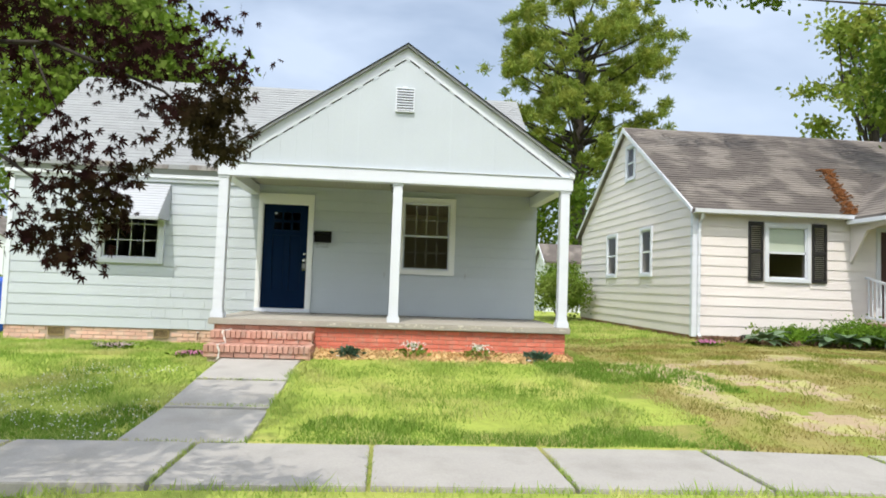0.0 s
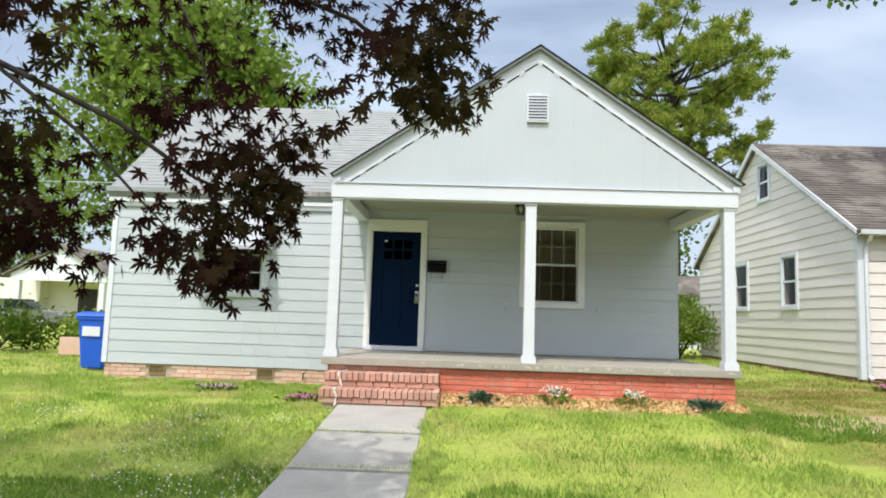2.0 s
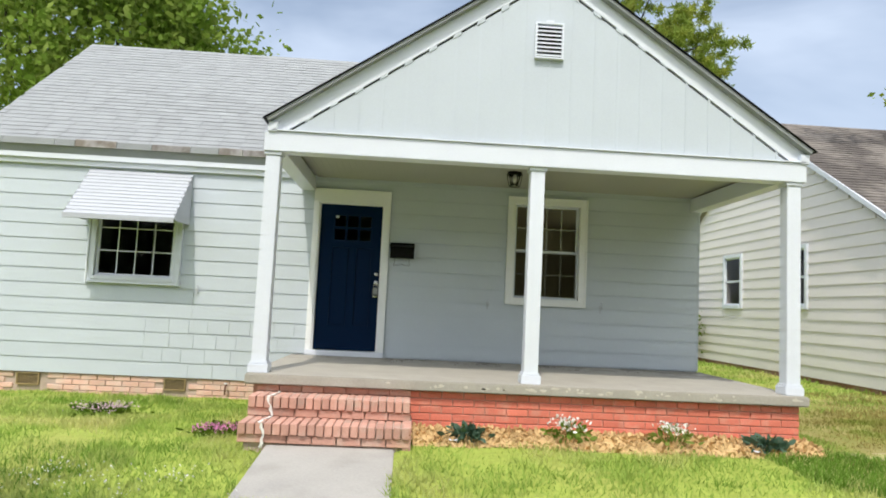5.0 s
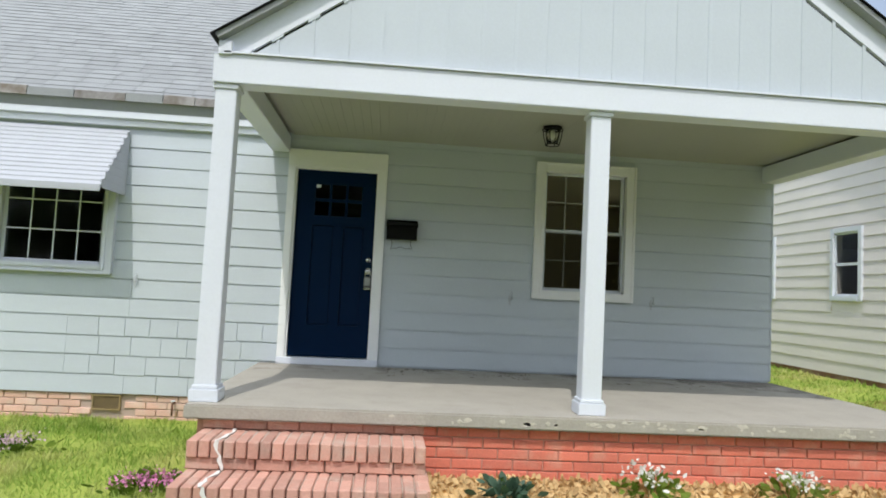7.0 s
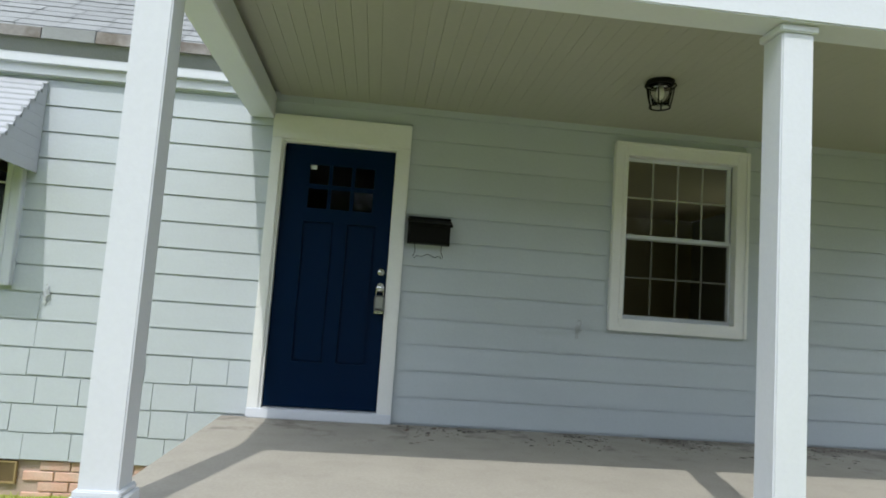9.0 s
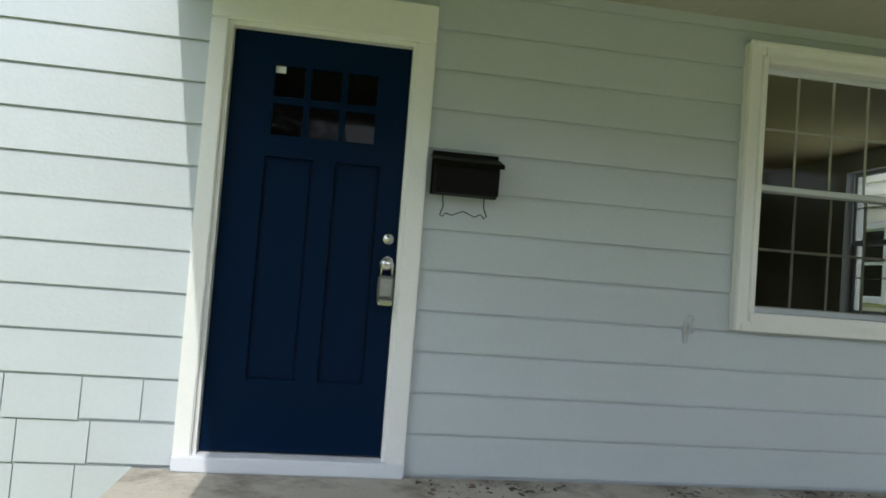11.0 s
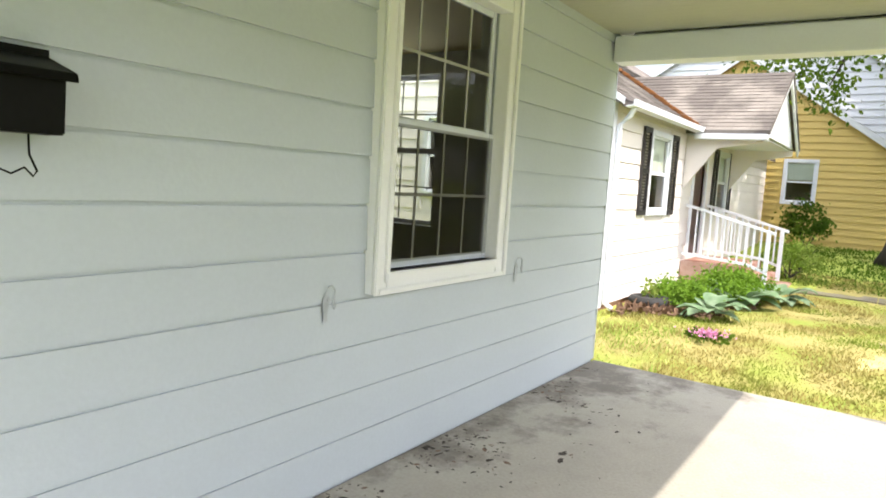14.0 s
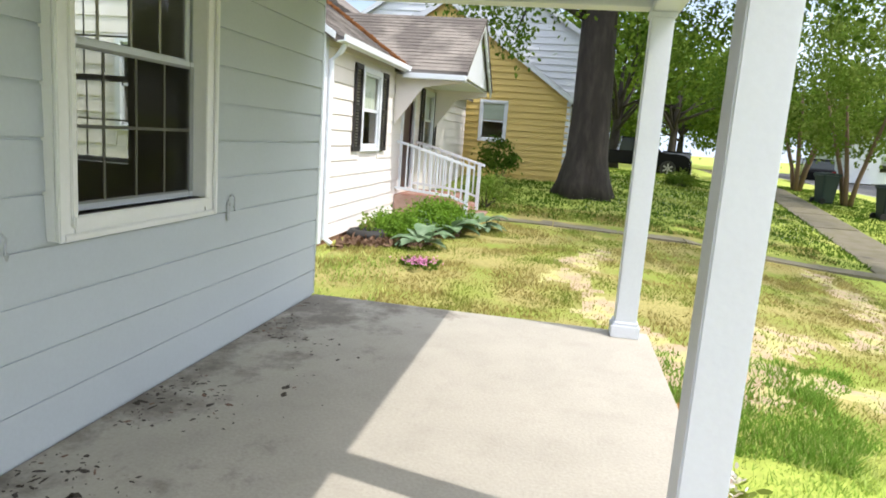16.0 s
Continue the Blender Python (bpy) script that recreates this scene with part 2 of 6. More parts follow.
def lathe(bm, prof, cx=0, cy=0, sides=16):
    """A turned body: prof is (radius, z) from below."""
    rings = [[bm.verts.new((cx + r * math.cos(6.2832 * k / sides), cy + r * math.sin(6.2832 * k / sides), z)) for k in range(sides)] for r, z in prof]
    for a, b in zip(rings, rings[1:]):
        for k in range(sides):
            bm.faces.new((a[k], a[(k + 1) % sides], b[(k + 1) % sides], b[k]))
    bm.faces.new(rings[0][::-1])
    bm.faces.new(rings[-1])


def part(name, bm, material, parent=None, label="", bevel=0.0, smooth=False):
    """Links a bmesh as one mesh object."""
    bmesh.ops.recalc_face_normals(bm, faces=bm.faces)
    if bevel:
        bmesh.ops.bevel(bm, geom=bm.edges[:], offset=bevel, segments=2, affect="EDGES", clamp_overlap=True)
    me = bpy.data.meshes.new(name)
    bm.to_mesh(me)
    bm.free()
    me.materials.append(material)
    if smooth:
        me.shade_smooth()
    ob = new(name, me)
    if parent:
        ob.parent = parent
    if label:
        tagged(ob, label)
    return ob


def bm_new():
    return bmesh.new()


def boxes(name, items, material, parent=None, label="", bevel=0.0):
    bm = bm_new()
    for it in items:
        box(bm, *it)
    return part(name, bm, material, parent, label, bevel)


def from_arrays(name, verts, faces, material, parent=None, label="", smooth=False):
    me = bpy.data.meshes.new(name)
    me.from_pydata(verts, [], faces)
    me.materials.append(material)
    if smooth:
        me.shade_smooth()
    ob = new(name, me)
    if parent:
        ob.parent = parent
    if label:
        tagged(ob, label)
    return ob


def sheet(name, quads, material, parent, label=""):
    """Thin glass or mesh facing -y: one face for each (x0, x1, y, z0, z1)."""
    verts = [p for x0, x1, y, z0, z1 in quads for p in ((x0, y, z0), (x1, y, z0), (x1, y, z1), (x0, y, z1))]
    ob = from_arrays(name, verts, [tuple(range(4 * i, 4 * i + 4)) for i in range(len(quads))], material, parent, label)
    ob.visible_shadow = False
    return ob


def group_at(name, label, category, at=(0, 0, 0), kind="", group=""):
    """An Empty at a thing's base."""
    ob = new(name)
    ob.location = at
    return tagged(ob, label, category, group, kind)


def setting(ob, label, category=""):
    return tagged(ob, label, category, "", "structure")


def split_wall(bm, u0, u1, z0, z1, holes, emit):
    """Fills a wall's rectangle but for its holes (u0, u1, z0, z1) with blocks."""
    us = sorted({u0, u1, *[h[0] for h in holes], *[h[1] for h in holes]})
    for a, b in zip(us, us[1:]):
        z = z0
        for h in sorted((h for h in holes if h[0] <= a + 1e-6 and h[1] >= b - 1e-6), key=lambda h: h[2]):
            if h[2] > z:
                emit(bm, a, b, z, h[2])
            z = h[3]
        if z < z1:
            emit(bm, a, b, z, z1)


def smooth01(a, b, x):
    t = min(1, max(0, (x - a) / (b - a)))
    return t * t * (3 - 2 * t)


WALK_BEND = ((-60, -7.5), (-5, -7.5), (5, -7.5), (10, -8.0), (16, -8.9), (24, -9.8), (60, -13.4), (120, -19))


def bend(x):
    """The line of the pavement's middle, which curves with the street."""
    for (a, ya), (b, yb) in zip(WALK_BEND, WALK_BEND[1:]):
        if x <= b:
            return ya + (yb - ya) * (x - a) / (b - a)
    return WALK_BEND[-1][1]


def rise(x):
    """The whole street climbs gently to the east."""
    return 0.05 * min(max(x - 12.0, 0.0), 19.0)


def ground_z(x, y):
    """Height of the lawn: nearly level by the houses, falling to the pavement."""
    d = y - (bend(x) + 7.5)
    z = -0.085
    z += 0.095 * smooth01(-1.2, 0.6, x)
    z -= 0.17 * smooth01(-3.2, -5.2, d)
    z -= 0.13 * smooth01(-5.0, -6.7, d)
    z -= 0.10 * smooth01(-8.2, -12.0, d)
    z += 0.14 * smooth01(5.0, 9.0, x) * smooth01(-5.5, 0.0, d)
    z -= 0.45 * smooth01(28.0, 36.0, x) * smooth01(-6.2, -4.2, d)
    return z + rise(x)

# ---- ground, pavement, road ----


def ground_sheet():
    xs = np.concatenate([np.linspace(-900, -60, 9), np.linspace(-50, -12, 16), np.linspace(-11, 20, 190), np.linspace(20.6, 60, 40), np.linspace(70, 900, 9)])
    ys = np.concatenate([np.linspace(-900, -60, 9), np.linspace(-50, -24, 9), np.linspace(-22, 4, 190), np.linspace(4.6, 50, 30), np.linspace(60, 900, 9)])
    verts, faces = [], []
    for y in ys:
        for x in xs:
            d = y - (bend(x) + 7.5)
            z = ground_z(x, y)
            if d < -12.45:
                z = -0.60 + rise(x)
            elif -6.87 > d > -8.13:
                z -= 0.06
            elif abs(x - 0.185) < 0.56 and -7 < y < -3.15:
                z -= 0.06
            elif -7 < d:
                z += 0.02 * noise.noise((x * 0.9, y * 0.9, 0)) + 0.012 * noise.noise((x * 3.1, y * 3.1, 4))
            verts.append((x, y, z))
    n = len(xs)
    for j in range(len(ys) - 1):
        for i in range(n - 1):
            faces.append((j * n + i, j * n + i + 1, (j + 1) * n + i + 1, (j + 1) * n + i))
    return setting(from_arrays("ground", verts, faces, M_GRASS_SOIL, smooth=True), "patchy green lawn with bare sandy soil", "lawn")


ground = ground_sheet()
TRACKS = (((5.3, -2.6), (6.6, -3.6), (8.0, -5.2), (9.6, -6.8)), ((5.3, -3.9), (7.4, -2.4), (9.4, -2.0), (11.5, -2.6)), ((6.5, -5.9), (9.0, -6.3), (13.0, -6.6)), ((5.2, -3.2), (6.0, -4.3), (6.3, -5.6)))


def bareness(x, y):
    """How bare the soil lies: along trodden tracks, and in random patches."""
    near = 9.0
    for tr in TRACKS:
        for (ax, ay), (bx, by) in zip(tr, tr[1:]):
            k = min(1, max(0, ((x - ax) * (bx - ax) + (y - ay) * (by - ay)) / ((bx - ax) ** 2 + (by - ay) ** 2)))
            near = min(near, math.hypot(x - ax - k * (bx - ax), y - ay - k * (by - ay)))
    n = noise.noise((x * 1.1, y * 1.1, 7)) + 0.5 * noise.noise((x * 3.3, y * 3.3, 2))
    return smooth01(0.55, 0.0, near + 0.5 * n) * 0.85 + 0.45 * smooth01(0.28, 0.6, noise.noise((x * 0.55, y * 0.55, 3)) + 0.35 * n) * smooth01(-0.5, 1.0, abs(x))


ground.data.materials.append(M_SOIL)
ground.data.materials.append(M_DRY_TURF)
for poly in ground.data.polygons:
    c = poly.center
    if -12 < c.x < 22 and -12.3 < c.y < 3 and bareness(c.x, c.y) > 0.5:
        poly.material_index = 1
    elif 5.0 < c.x + 0.8 * noise.noise((c.x, c.y, 8)) < 14.3 and -7.0 < c.y < 1.2:
        poly.material_index = 2


def strip(name, x0, x1, d0, d1, z, thick, material, step=3.0):
    """A band that follows the street's bend, from d0 to d1 off the pavement's middle."""
    bm = bm_new()
    xs = np.arange(x0, x1 + 0.1, step)
    rows = []
    for x in xs:
        b = bend(x)
        rows.append([bm.verts.new((x, b + d, zz + rise(x))) for d, zz in ((d0, z), (d1, z), (d1, z - thick), (d0, z - thick))])
    for a, b in zip(rows, rows[1:]):
        for k in range(4):
            bm.faces.new((a[k], b[k], b[(k + 1) % 4], a[(k + 1) % 4]))
    bm.faces.new(rows[0])
    bm.faces.new(rows[-1][::-1])
    return part(name, bm, material)


road = setting(strip("road", -60, 90, -13.5, -5.15, -0.55, 0.2, M_ASPHALT), "grey asphalt street", "road")
kerb = setting(strip("kerb", -60, 90, -5.15, -5.0, -0.385, 0.4, M_WALK), "low concrete kerb beside the street", "kerb")
far_kerb = setting(strip("kerb", -60, 90, -13.65, -13.5, -0.385, 0.4, M_WALK), "low concrete kerb beside the street", "kerb")
far_verge = setting(strip("verge", -60, 90, -60, -13.65, -0.40, 0.2, M_GRASS_SOIL), "mown grass across the street", "lawn")

# pavement slabs
pavement = setting(group_at("pavement", "", "", (0, 0, 0)), "worn concrete pavement slabs with grassy joints", "pavement")
rng = random.Random(3)
x = -19.42
while x < 60:
    w = 1.52
    a, b = bend(x), bend(x + w)
    bm = bm_new()
    g, dz = (0.018 if x < 8 else 0.004), rng.uniform(-0.008, 0.008)
    z = -0.29 + dz
    for v in prism(bm, [(x + g, a - 0.62), (x + w - g, b - 0.62), (x + w - g, b + 0.62), (x + g, a + 0.62)], z - 0.1, z, axis="z"):
        v.co.z += rise(v.co.x)
    # slabs farther east take the dirtier colour that also holds tree shade
    part("slab", bm, M_WALK if x < 9.5 else M_WALK_DIRTY_SHADED, pavement, bevel=0.008)
    x += w
# front walk
front_walk = setting(group_at("front_walk", "", "", (0, 0, 0)), "narrow concrete path from pavement to brick steps", "path")
for y0, y1, z0, z1 in ((-6.85, -5.62, -0.295, -0.235), (-5.60, -4.42, -0.225, -0.105), (-4.40, -3.16, -0.095, 0.015)):
    bm = bm_new()
    prism(bm, [(y0, z0), (y1, z1), (y1, z1 - 0.1), (y0, z0 - 0.1)], -0.37, 0.74, axis="x")
    part("slab", bm, M_WALK, front_walk, bevel=0.008)

# ---- the pale blue house ----
HX0, HX1, HY1, EAVE = -5.07, 4.83, 6.1, 3.03
DOOR = (-0.47, 0.41, 0.55, 2.63)
WIN = (2.213, 3.143, 1.45, 2.755)
LWIN = (-3.40, -2.36, 1.47, 2.46)
HOLES = [DOOR, WIN, LWIN]
bm = bm_new()
split_wall(bm, HX0, HX1, 0.17, EAVE, HOLES, lambda b, a, c, z0, z1: box(b, a, c, 0.0, 0.13, z0, z1))
wall_front = setting(part("wall_front", bm, M_SIDING), "pale blue-grey lapped siding front wall", "wall")
bm = bm_new()
split_wall(bm, 0.13, HY1 - 0.13, 0.17, EAVE, [(1.5, 2.4, 1.45, 2.75)], lambda b, a, c, z0, z1: box(b, HX1 - 0.13, HX1, a, c, z0, z1))
prism(bm, [(0.0, EAVE), (HY1, EAVE), (3.05, 5.62)], HX1 - 0.13, HX1, axis="x")
wall_east = setting(part("wall_east", bm, M_SIDING), "pale blue-grey gable end wall", "wall")
bm = bm_new()
box(bm, HX0, HX0 + 0.13, 0.13, HY1 - 0.13, 0.17, EAVE)
prism(bm, [(0.0, EAVE), (HY1, EAVE), (3.05, 5.62)], HX0, HX0 + 0.13, axis="x")
wall_west = setting(part("wall_west", bm, M_SIDING), "pale blue-grey gable end wall", "wall")
wall_north = setting(boxes("wall_north", [(HX0, HX1, HY1 - 0.13, HY1, 0.17, EAVE)], M_SIDING), "pale blue-grey back wall", "wall")
ceiling = setting(boxes("ceiling", [(HX0 + 0.13, HX1 - 0.13, 0.13, HY1 - 0.13, 2.93, 2.98)], M_ROOM), "plain painted room ceiling", "ceiling")
floor = setting(boxes("floor", [(HX0 + 0.13, HX1 - 0.13, 0.13, HY1 - 0.13, 0.50, 0.58)], mat("oak_floor", (0.22, 0.13, 0.07), 0.4, 0.15, 30, 4, 0.05)), "brown wooden room floor", "floor")
wall_inner = setting(boxes("wall_inner", [(0.75, 0.85, 0.13, HY1 - 0.13, 0.58, 2.93), (-1.6, -1.5, 0.13, HY1 - 0.13, 0.58, 2.93), (0.85, HX1 - 0.13, 3.9, 4.0, 0.58, 2.93)], M_ROOM), "plain painted partition wall", "wall")

# siding boards, lapped, row by row
rng = random.Random(11)
ROW = 0.196


def board(x0, x1, z0, z1, parent, y=0.0, proud=0.015):
    bm = bm_new()
    prism(bm, [(y - proud, z0), (y - 0.008, z1 - 0.013), (y - 0.001, z1 - 0.013), (y - 0.001, z1 - 0.002), (y + 0.002, z1 - 0.002), (y + 0.002, z0)], x0, x1, axis="x")
    return part("siding_board", bm, M_SIDING, parent)


CASED = [(-0.55, 0.50, 0.55, 2.82), (2.125, 3.23, 1.362, 2.843), (-3.49, -2.27, 1.38, 2.55)]
z = 0.172
while z < EAVE - 0.02:
    z1 = min(z + ROW, EAVE)
    cuts = [(HX0, HX1)]
    for c in CASED:
        if c[2] < z1 - 0.02 and c[3] > z + 0.02:
            nxt = []
            for a, b in cuts:
                if c[1] <= a or c[0] >= b:
                    nxt.append((a, b))
                else:
                    nxt += [q for q in ((a, c[0]), (c[1], b)) if q[1] - q[0] > 0.02]
            cuts = nxt
    for a, b in cuts:
        if z < 0.5 and a < -0.7 < b:
            cuts2 = [(a, -0.72)]
        elif z < 0.5 and a >= -0.7:
            cuts2 = []
        else:
            cuts2 = [(a, b)]
        for c, d in cuts2:
            while d - c > 0.02:
                low = z < 0.8 and c > -2.9 and d < -0.3
                w = rng.uniform(0.24, 0.34) if low else (20 if c > -2.3 else rng.choice((2.4, 3.0)))
                e = d if d - (c + w) < 0.15 else c + w
                board(c, e - (0.006 if low else 0.003), z + (rng.uniform(-0.006, 0.004) if low else 0), z1, wall_front)
                c = e
    z += ROW
boxes("corner_board", [(HX0 - 0.035, HX0 + 0.06, -0.032, 0.06, 0.17, EAVE)], M_WHITE, wall_front, "white corner board", 0.004)
boxes("corner_board", [(HX1 + 0.001, HX1 + 0.022, -0.012, 0.06, 0.56, EAVE)], M_SIDING, wall_front, "", 0.004)

# gable end boards on the east wall, above the lawn
bm = bm_new()
z = 0.172
while z < 2.9:
    for ya, yb in ((0.07, 1.41), (2.49, HY1)) if 1.2 < z < 2.8 else ((0.07, HY1),):
        prism(bm, [(HX1 + 0.020, z), (HX1 + 0.004, z + 0.2), (HX1 - 0.002, z + 0.2), (HX1 - 0.002, z)], ya, yb, axis="y")
    z += ROW
part("siding", bm, M_SIDING, wall_east)

# foundation of the house
foundation = setting(boxes("foundation", [(HX0 + 0.02, -0.75, 0.03, 0.2, -0.4, 0.165), (HX0 + 0.02, HX0 + 0.2, 0.2, HY1 - 0.05, -0.4, 0.165), (HX1 - 0.2, HX1 - 0.02, 0.2, HY1 - 0.05, -0.4, 0.165)], M_MORTAR), "pale brick foundation with vent grilles", "foundation")
VENTS = [(-2.37, -2.09), (-4.27, -3.98)]

# ---- roofs ----
RIDGE_Y, RIDGE_Z = 3.05, 5.75
SLOPE = (RIDGE_Z - 3.17) / (RIDGE_Y + 0.14)
main_roof = group_at("main_roof", "", "", (0, 0, 0))
setting(main_roof, "grey asphalt shingle gable roof", "roof")
bm = bm_new()
prism(bm, [(-0.14, 3.17), (RIDGE_Y, RIDGE_Z), (HY1 + 0.14, 3.17), (HY1 + 0.10, 3.07), (RIDGE_Y, RIDGE_Z - 0.12), (-0.10, 3.07)], HX0 - 0.13, HX1 + 0.13, axis="x")
part("deck", bm, M_SHINGLE, main_roof)
boxes("fascia", [(HX0 - 0.10, -0.80, -0.10, -0.065, 3.0, 3.165), (4.96, HX1 + 0.10, -0.10, -0.065, 3.0, 3.165)], M_WHITE, main_roof, "white painted fascia board", 0.004)
boxes("frieze", [(HX0 - 0.02, -0.74, -0.06, 0.0, 2.93, 3.03)], M_WHITE, main_roof, "white painted frieze board", 0.004)
for side in (HX0 - 0.125, HX1 + 0.10):
    bm = bm_new()
    prism(bm, [(-0.12, 3.06), (RIDGE_Y, RIDGE_Z - 0.13), (RIDGE_Y, RIDGE_Z - 0.02), (-0.12, 3.16)], side, side + 0.025, axis="x")
    part("rake_board", bm, M_WHITE, main_roof)
x = -5.2
rng = random.Random(5)
while x < -0.85:
    w = min(rng.uniform(0.25, 0.7), -0.78 - x)
    bm = bm_new()
    lift = rng.uniform(0.0, 0.012)
    prism(bm, [(-0.165, 3.165), (-0.158, 3.245 + lift), (-0.12, 3.26 + lift), (-0.12, 3.17)], x, x + w - 0.008, axis="x")
    part("drip_edge", bm, M_FLASH if rng.random() < 0.5 else M_SHINGLE, main_roof)
    x += w

# porch roof: a front gable
PX0, PX1, AX, AZ, PZ = -0.715, 4.92, 2.135, 4.975, 3.075
PY = -2.535  # the roof reaches forward over the gable
porch_roof = group_at("porch_roof", "", "", (0, 0, 0))
setting(porch_roof, "grey shingled front gable roof over the porch", "roof")
PS = (AZ - PZ) / (AX - PX0)
bm = bm_new()
prism(bm, [(PX0, PZ), (AX, AZ), (PX1, PZ), (PX1 - 0.02, PZ - 0.03), (AX, AZ - 0.035), (PX0 + 0.02, PZ - 0.03)], PY, 2.2)
part("deck", bm, M_SHINGLE, porch_roof)
# black shingle edge
for s in (-1, 1):
    ex = PX0 if s < 0 else PX1
    bm = bm_new()
    prism(bm, [(ex + 0.03 * s, PZ - 0.015), (AX, AZ + 0.004), (AX, AZ + 0.018), (ex + 0.03 * s, PZ - 0.005)], PY - 0.018, PY + 0.3)
    part("shingle_edge", bm, M_BLACK, porch_roof, "dark shingle edge along the rake")
    # broad rake board lying close on the gable
    bm = bm_new()
    prism(bm, [(ex - 0.01 * s, PZ - 0.034), (AX, AZ - 0.039), (AX, AZ - 0.195), (ex - 0.20 * s, 2.972), (ex - 0.05 * s, 2.972)], -2.452, -2.42)
    part("rake_board", bm, M_WHITE, porch_roof, "white painted rake board")
# eave boxes at the sides
for ex, s in ((PX0, 1), (PX1, -1)):
    a, b = sorted((ex + 0.02 * s, ex + 0.11 * s))
    boxes("eave_fascia", [(a, b, -2.50, -0.12, PZ - 0.13, PZ - 0.032)], M_WHITE, porch_roof, "", 0.004)

# gable wall: panels between battens
gable = setting(group_at("gable_wall", "", ""), "pale grey-blue board and batten gable with a louvre", "wall")
bm = bm_new()
prism(bm, [(PX0 + 0.22, 2.96), (PX1 - 0.22, 2.96), (AX, AZ - 0.226)], -2.44, -2.40)
part("panel", bm, M_SIDING, gable)
# near-black sheet: the shade inside the gaps, put in as colour
bm = bm_new()
prism(bm, [(PX0 + 0.12, 2.96), (PX1 - 0.12, 2.96), (AX, AZ - 0.12)], -2.395, -2.36)
part("sheathing", bm, M_DARK, gable, "dark sheet standing in for shade in the gaps")
x = AX - 0.244 * 11
while x < AX + 0.244 * 11.5:
    top = AZ - 0.222 - abs(x - AX) * PS
    if top > 3.02:
        spans = [(2.972, 3.885), (4.28, top)] if abs(x - AX) < 0.2 else [(2.972, top)]
        boxes("batten", [(x - 0.013, x + 0.013, -2.446, -2.44, a, b) for a, b in spans], M_SIDING, gable)
        bm = bm_new()
        prism(bm, [(x - 0.04, top - 0.03 - (0.04 * PS if x < AX else -0.04 * PS)), (x + 0.04, top - 0.03 + (0.04 * PS if x < AX else -0.04 * PS)), (x + 0.04, top + 0.05), (x - 0.04, top + 0.05)], -2.4512, -2.40)
        part("batten_head", bm, M_SIDING, gable)
    x += 0.244
boxes("drip_cap", [(PX0 + 0.06, PX1 - 0.06, -2.50, -2.454, 2.957, 2.970)], M_WHITE, gable)
# louvre in the gable
louvre = setting(group_at("gable_louvre", "", ""), "white slatted gable vent", "vent")
boxes("frame", [(1.97, 1.99, -2.49, -2.44, 3.89, 4.28), (2.25, 2.27, -2.49, -2.44, 3.89, 4.28), (1.99, 2.25, -2.49, -2.44, 4.26, 4.28), (1.99, 2.25, -2.49, -2.44, 3.89, 3.91)], M_WHITE, louvre, "", 0.003)
boxes("backing", [(1.99, 2.25, -2.447, -2.442, 3.91, 4.26)], M_DARK, louvre)
for k in range(8):
    bm = bm_new()
    zz = 3.915 + k * 0.043
    prism(bm, [(-2.492, zz), (-2.450, zz + 0.032), (-2.450, zz + 0.040), (-2.492, zz + 0.012)], 1.99, 2.25, axis="x")
    part("slat", bm, M_WHITE, louvre)
boxes("cap", [(2.08, 2.16, -2.49, -2.46, 4.28, 4.30)], M_WHITE, louvre)

# ---- porch ----
FLOOR = 0.55
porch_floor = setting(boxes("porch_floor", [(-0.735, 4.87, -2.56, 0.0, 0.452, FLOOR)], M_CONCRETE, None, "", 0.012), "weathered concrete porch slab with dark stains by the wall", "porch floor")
porch_wall = setting(boxes("porch_base", [(-0.66, 4.79, -2.47, -0.05, -0.3, 0.45)], M_MORTAR_RED), "red painted brick base of the porch", "brick wall")
boxes("beam_front", [(-0.728, 4.88, -2.48, -2.30, 2.75, 2.955)], M_WHITE, None, "", 0.006)
setting(bpy.data.objects["beam_front"], "white boxed porch beam", "beam")
for xa, xb, nm in ((-0.728, -0.545, "beam_west"), (4.70, 4.88, "beam_east")):
    setting(boxes(nm, [(xa, xb, -2.30, -0.022, 2.775, 2.955)], M_WHITE, None, "", 0.006), "white boxed porch beam running to the wall", "beam")
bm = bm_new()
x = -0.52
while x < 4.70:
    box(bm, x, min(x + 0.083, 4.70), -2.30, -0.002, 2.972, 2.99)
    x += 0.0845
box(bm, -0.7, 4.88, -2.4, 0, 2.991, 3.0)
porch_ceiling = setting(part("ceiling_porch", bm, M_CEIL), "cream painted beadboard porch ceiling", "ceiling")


def post(x, y):
    p = group_at("porch_post", "square white painted wooden porch post on the slab", "post", (x, y, FLOOR), group="posts along the porch front")
    h = 2.75 - FLOOR
    boxes("shaft", [(-0.073, 0.073, -0.073, 0.073, 0.10, h - 0.034)], M_WHITE, p, "", 0.006)
    boxes("base", [(-0.098, 0.098, -0.098, 0.098, 0, 0.085), (-0.086, 0.086, -0.086, 0.086, 0.085, 0.11)], M_WHITE, p, "", 0.005)
    boxes("capital", [(-0.088, 0.088, -0.086, 0.086, h - 0.036, h - 0.002)], M_WHITE, p, "", 0.005)
    return p


first_post = post(-0.636, -2.376)
copy_thing(first_post, pose(2.06, -2.365, FLOOR))
copy_thing(first_post, pose(4.765, -2.376, FLOOR))

# steps
steps = setting(group_at("brick_steps", "", ""), "worn red brick porch steps with a white patched crack", "steps")
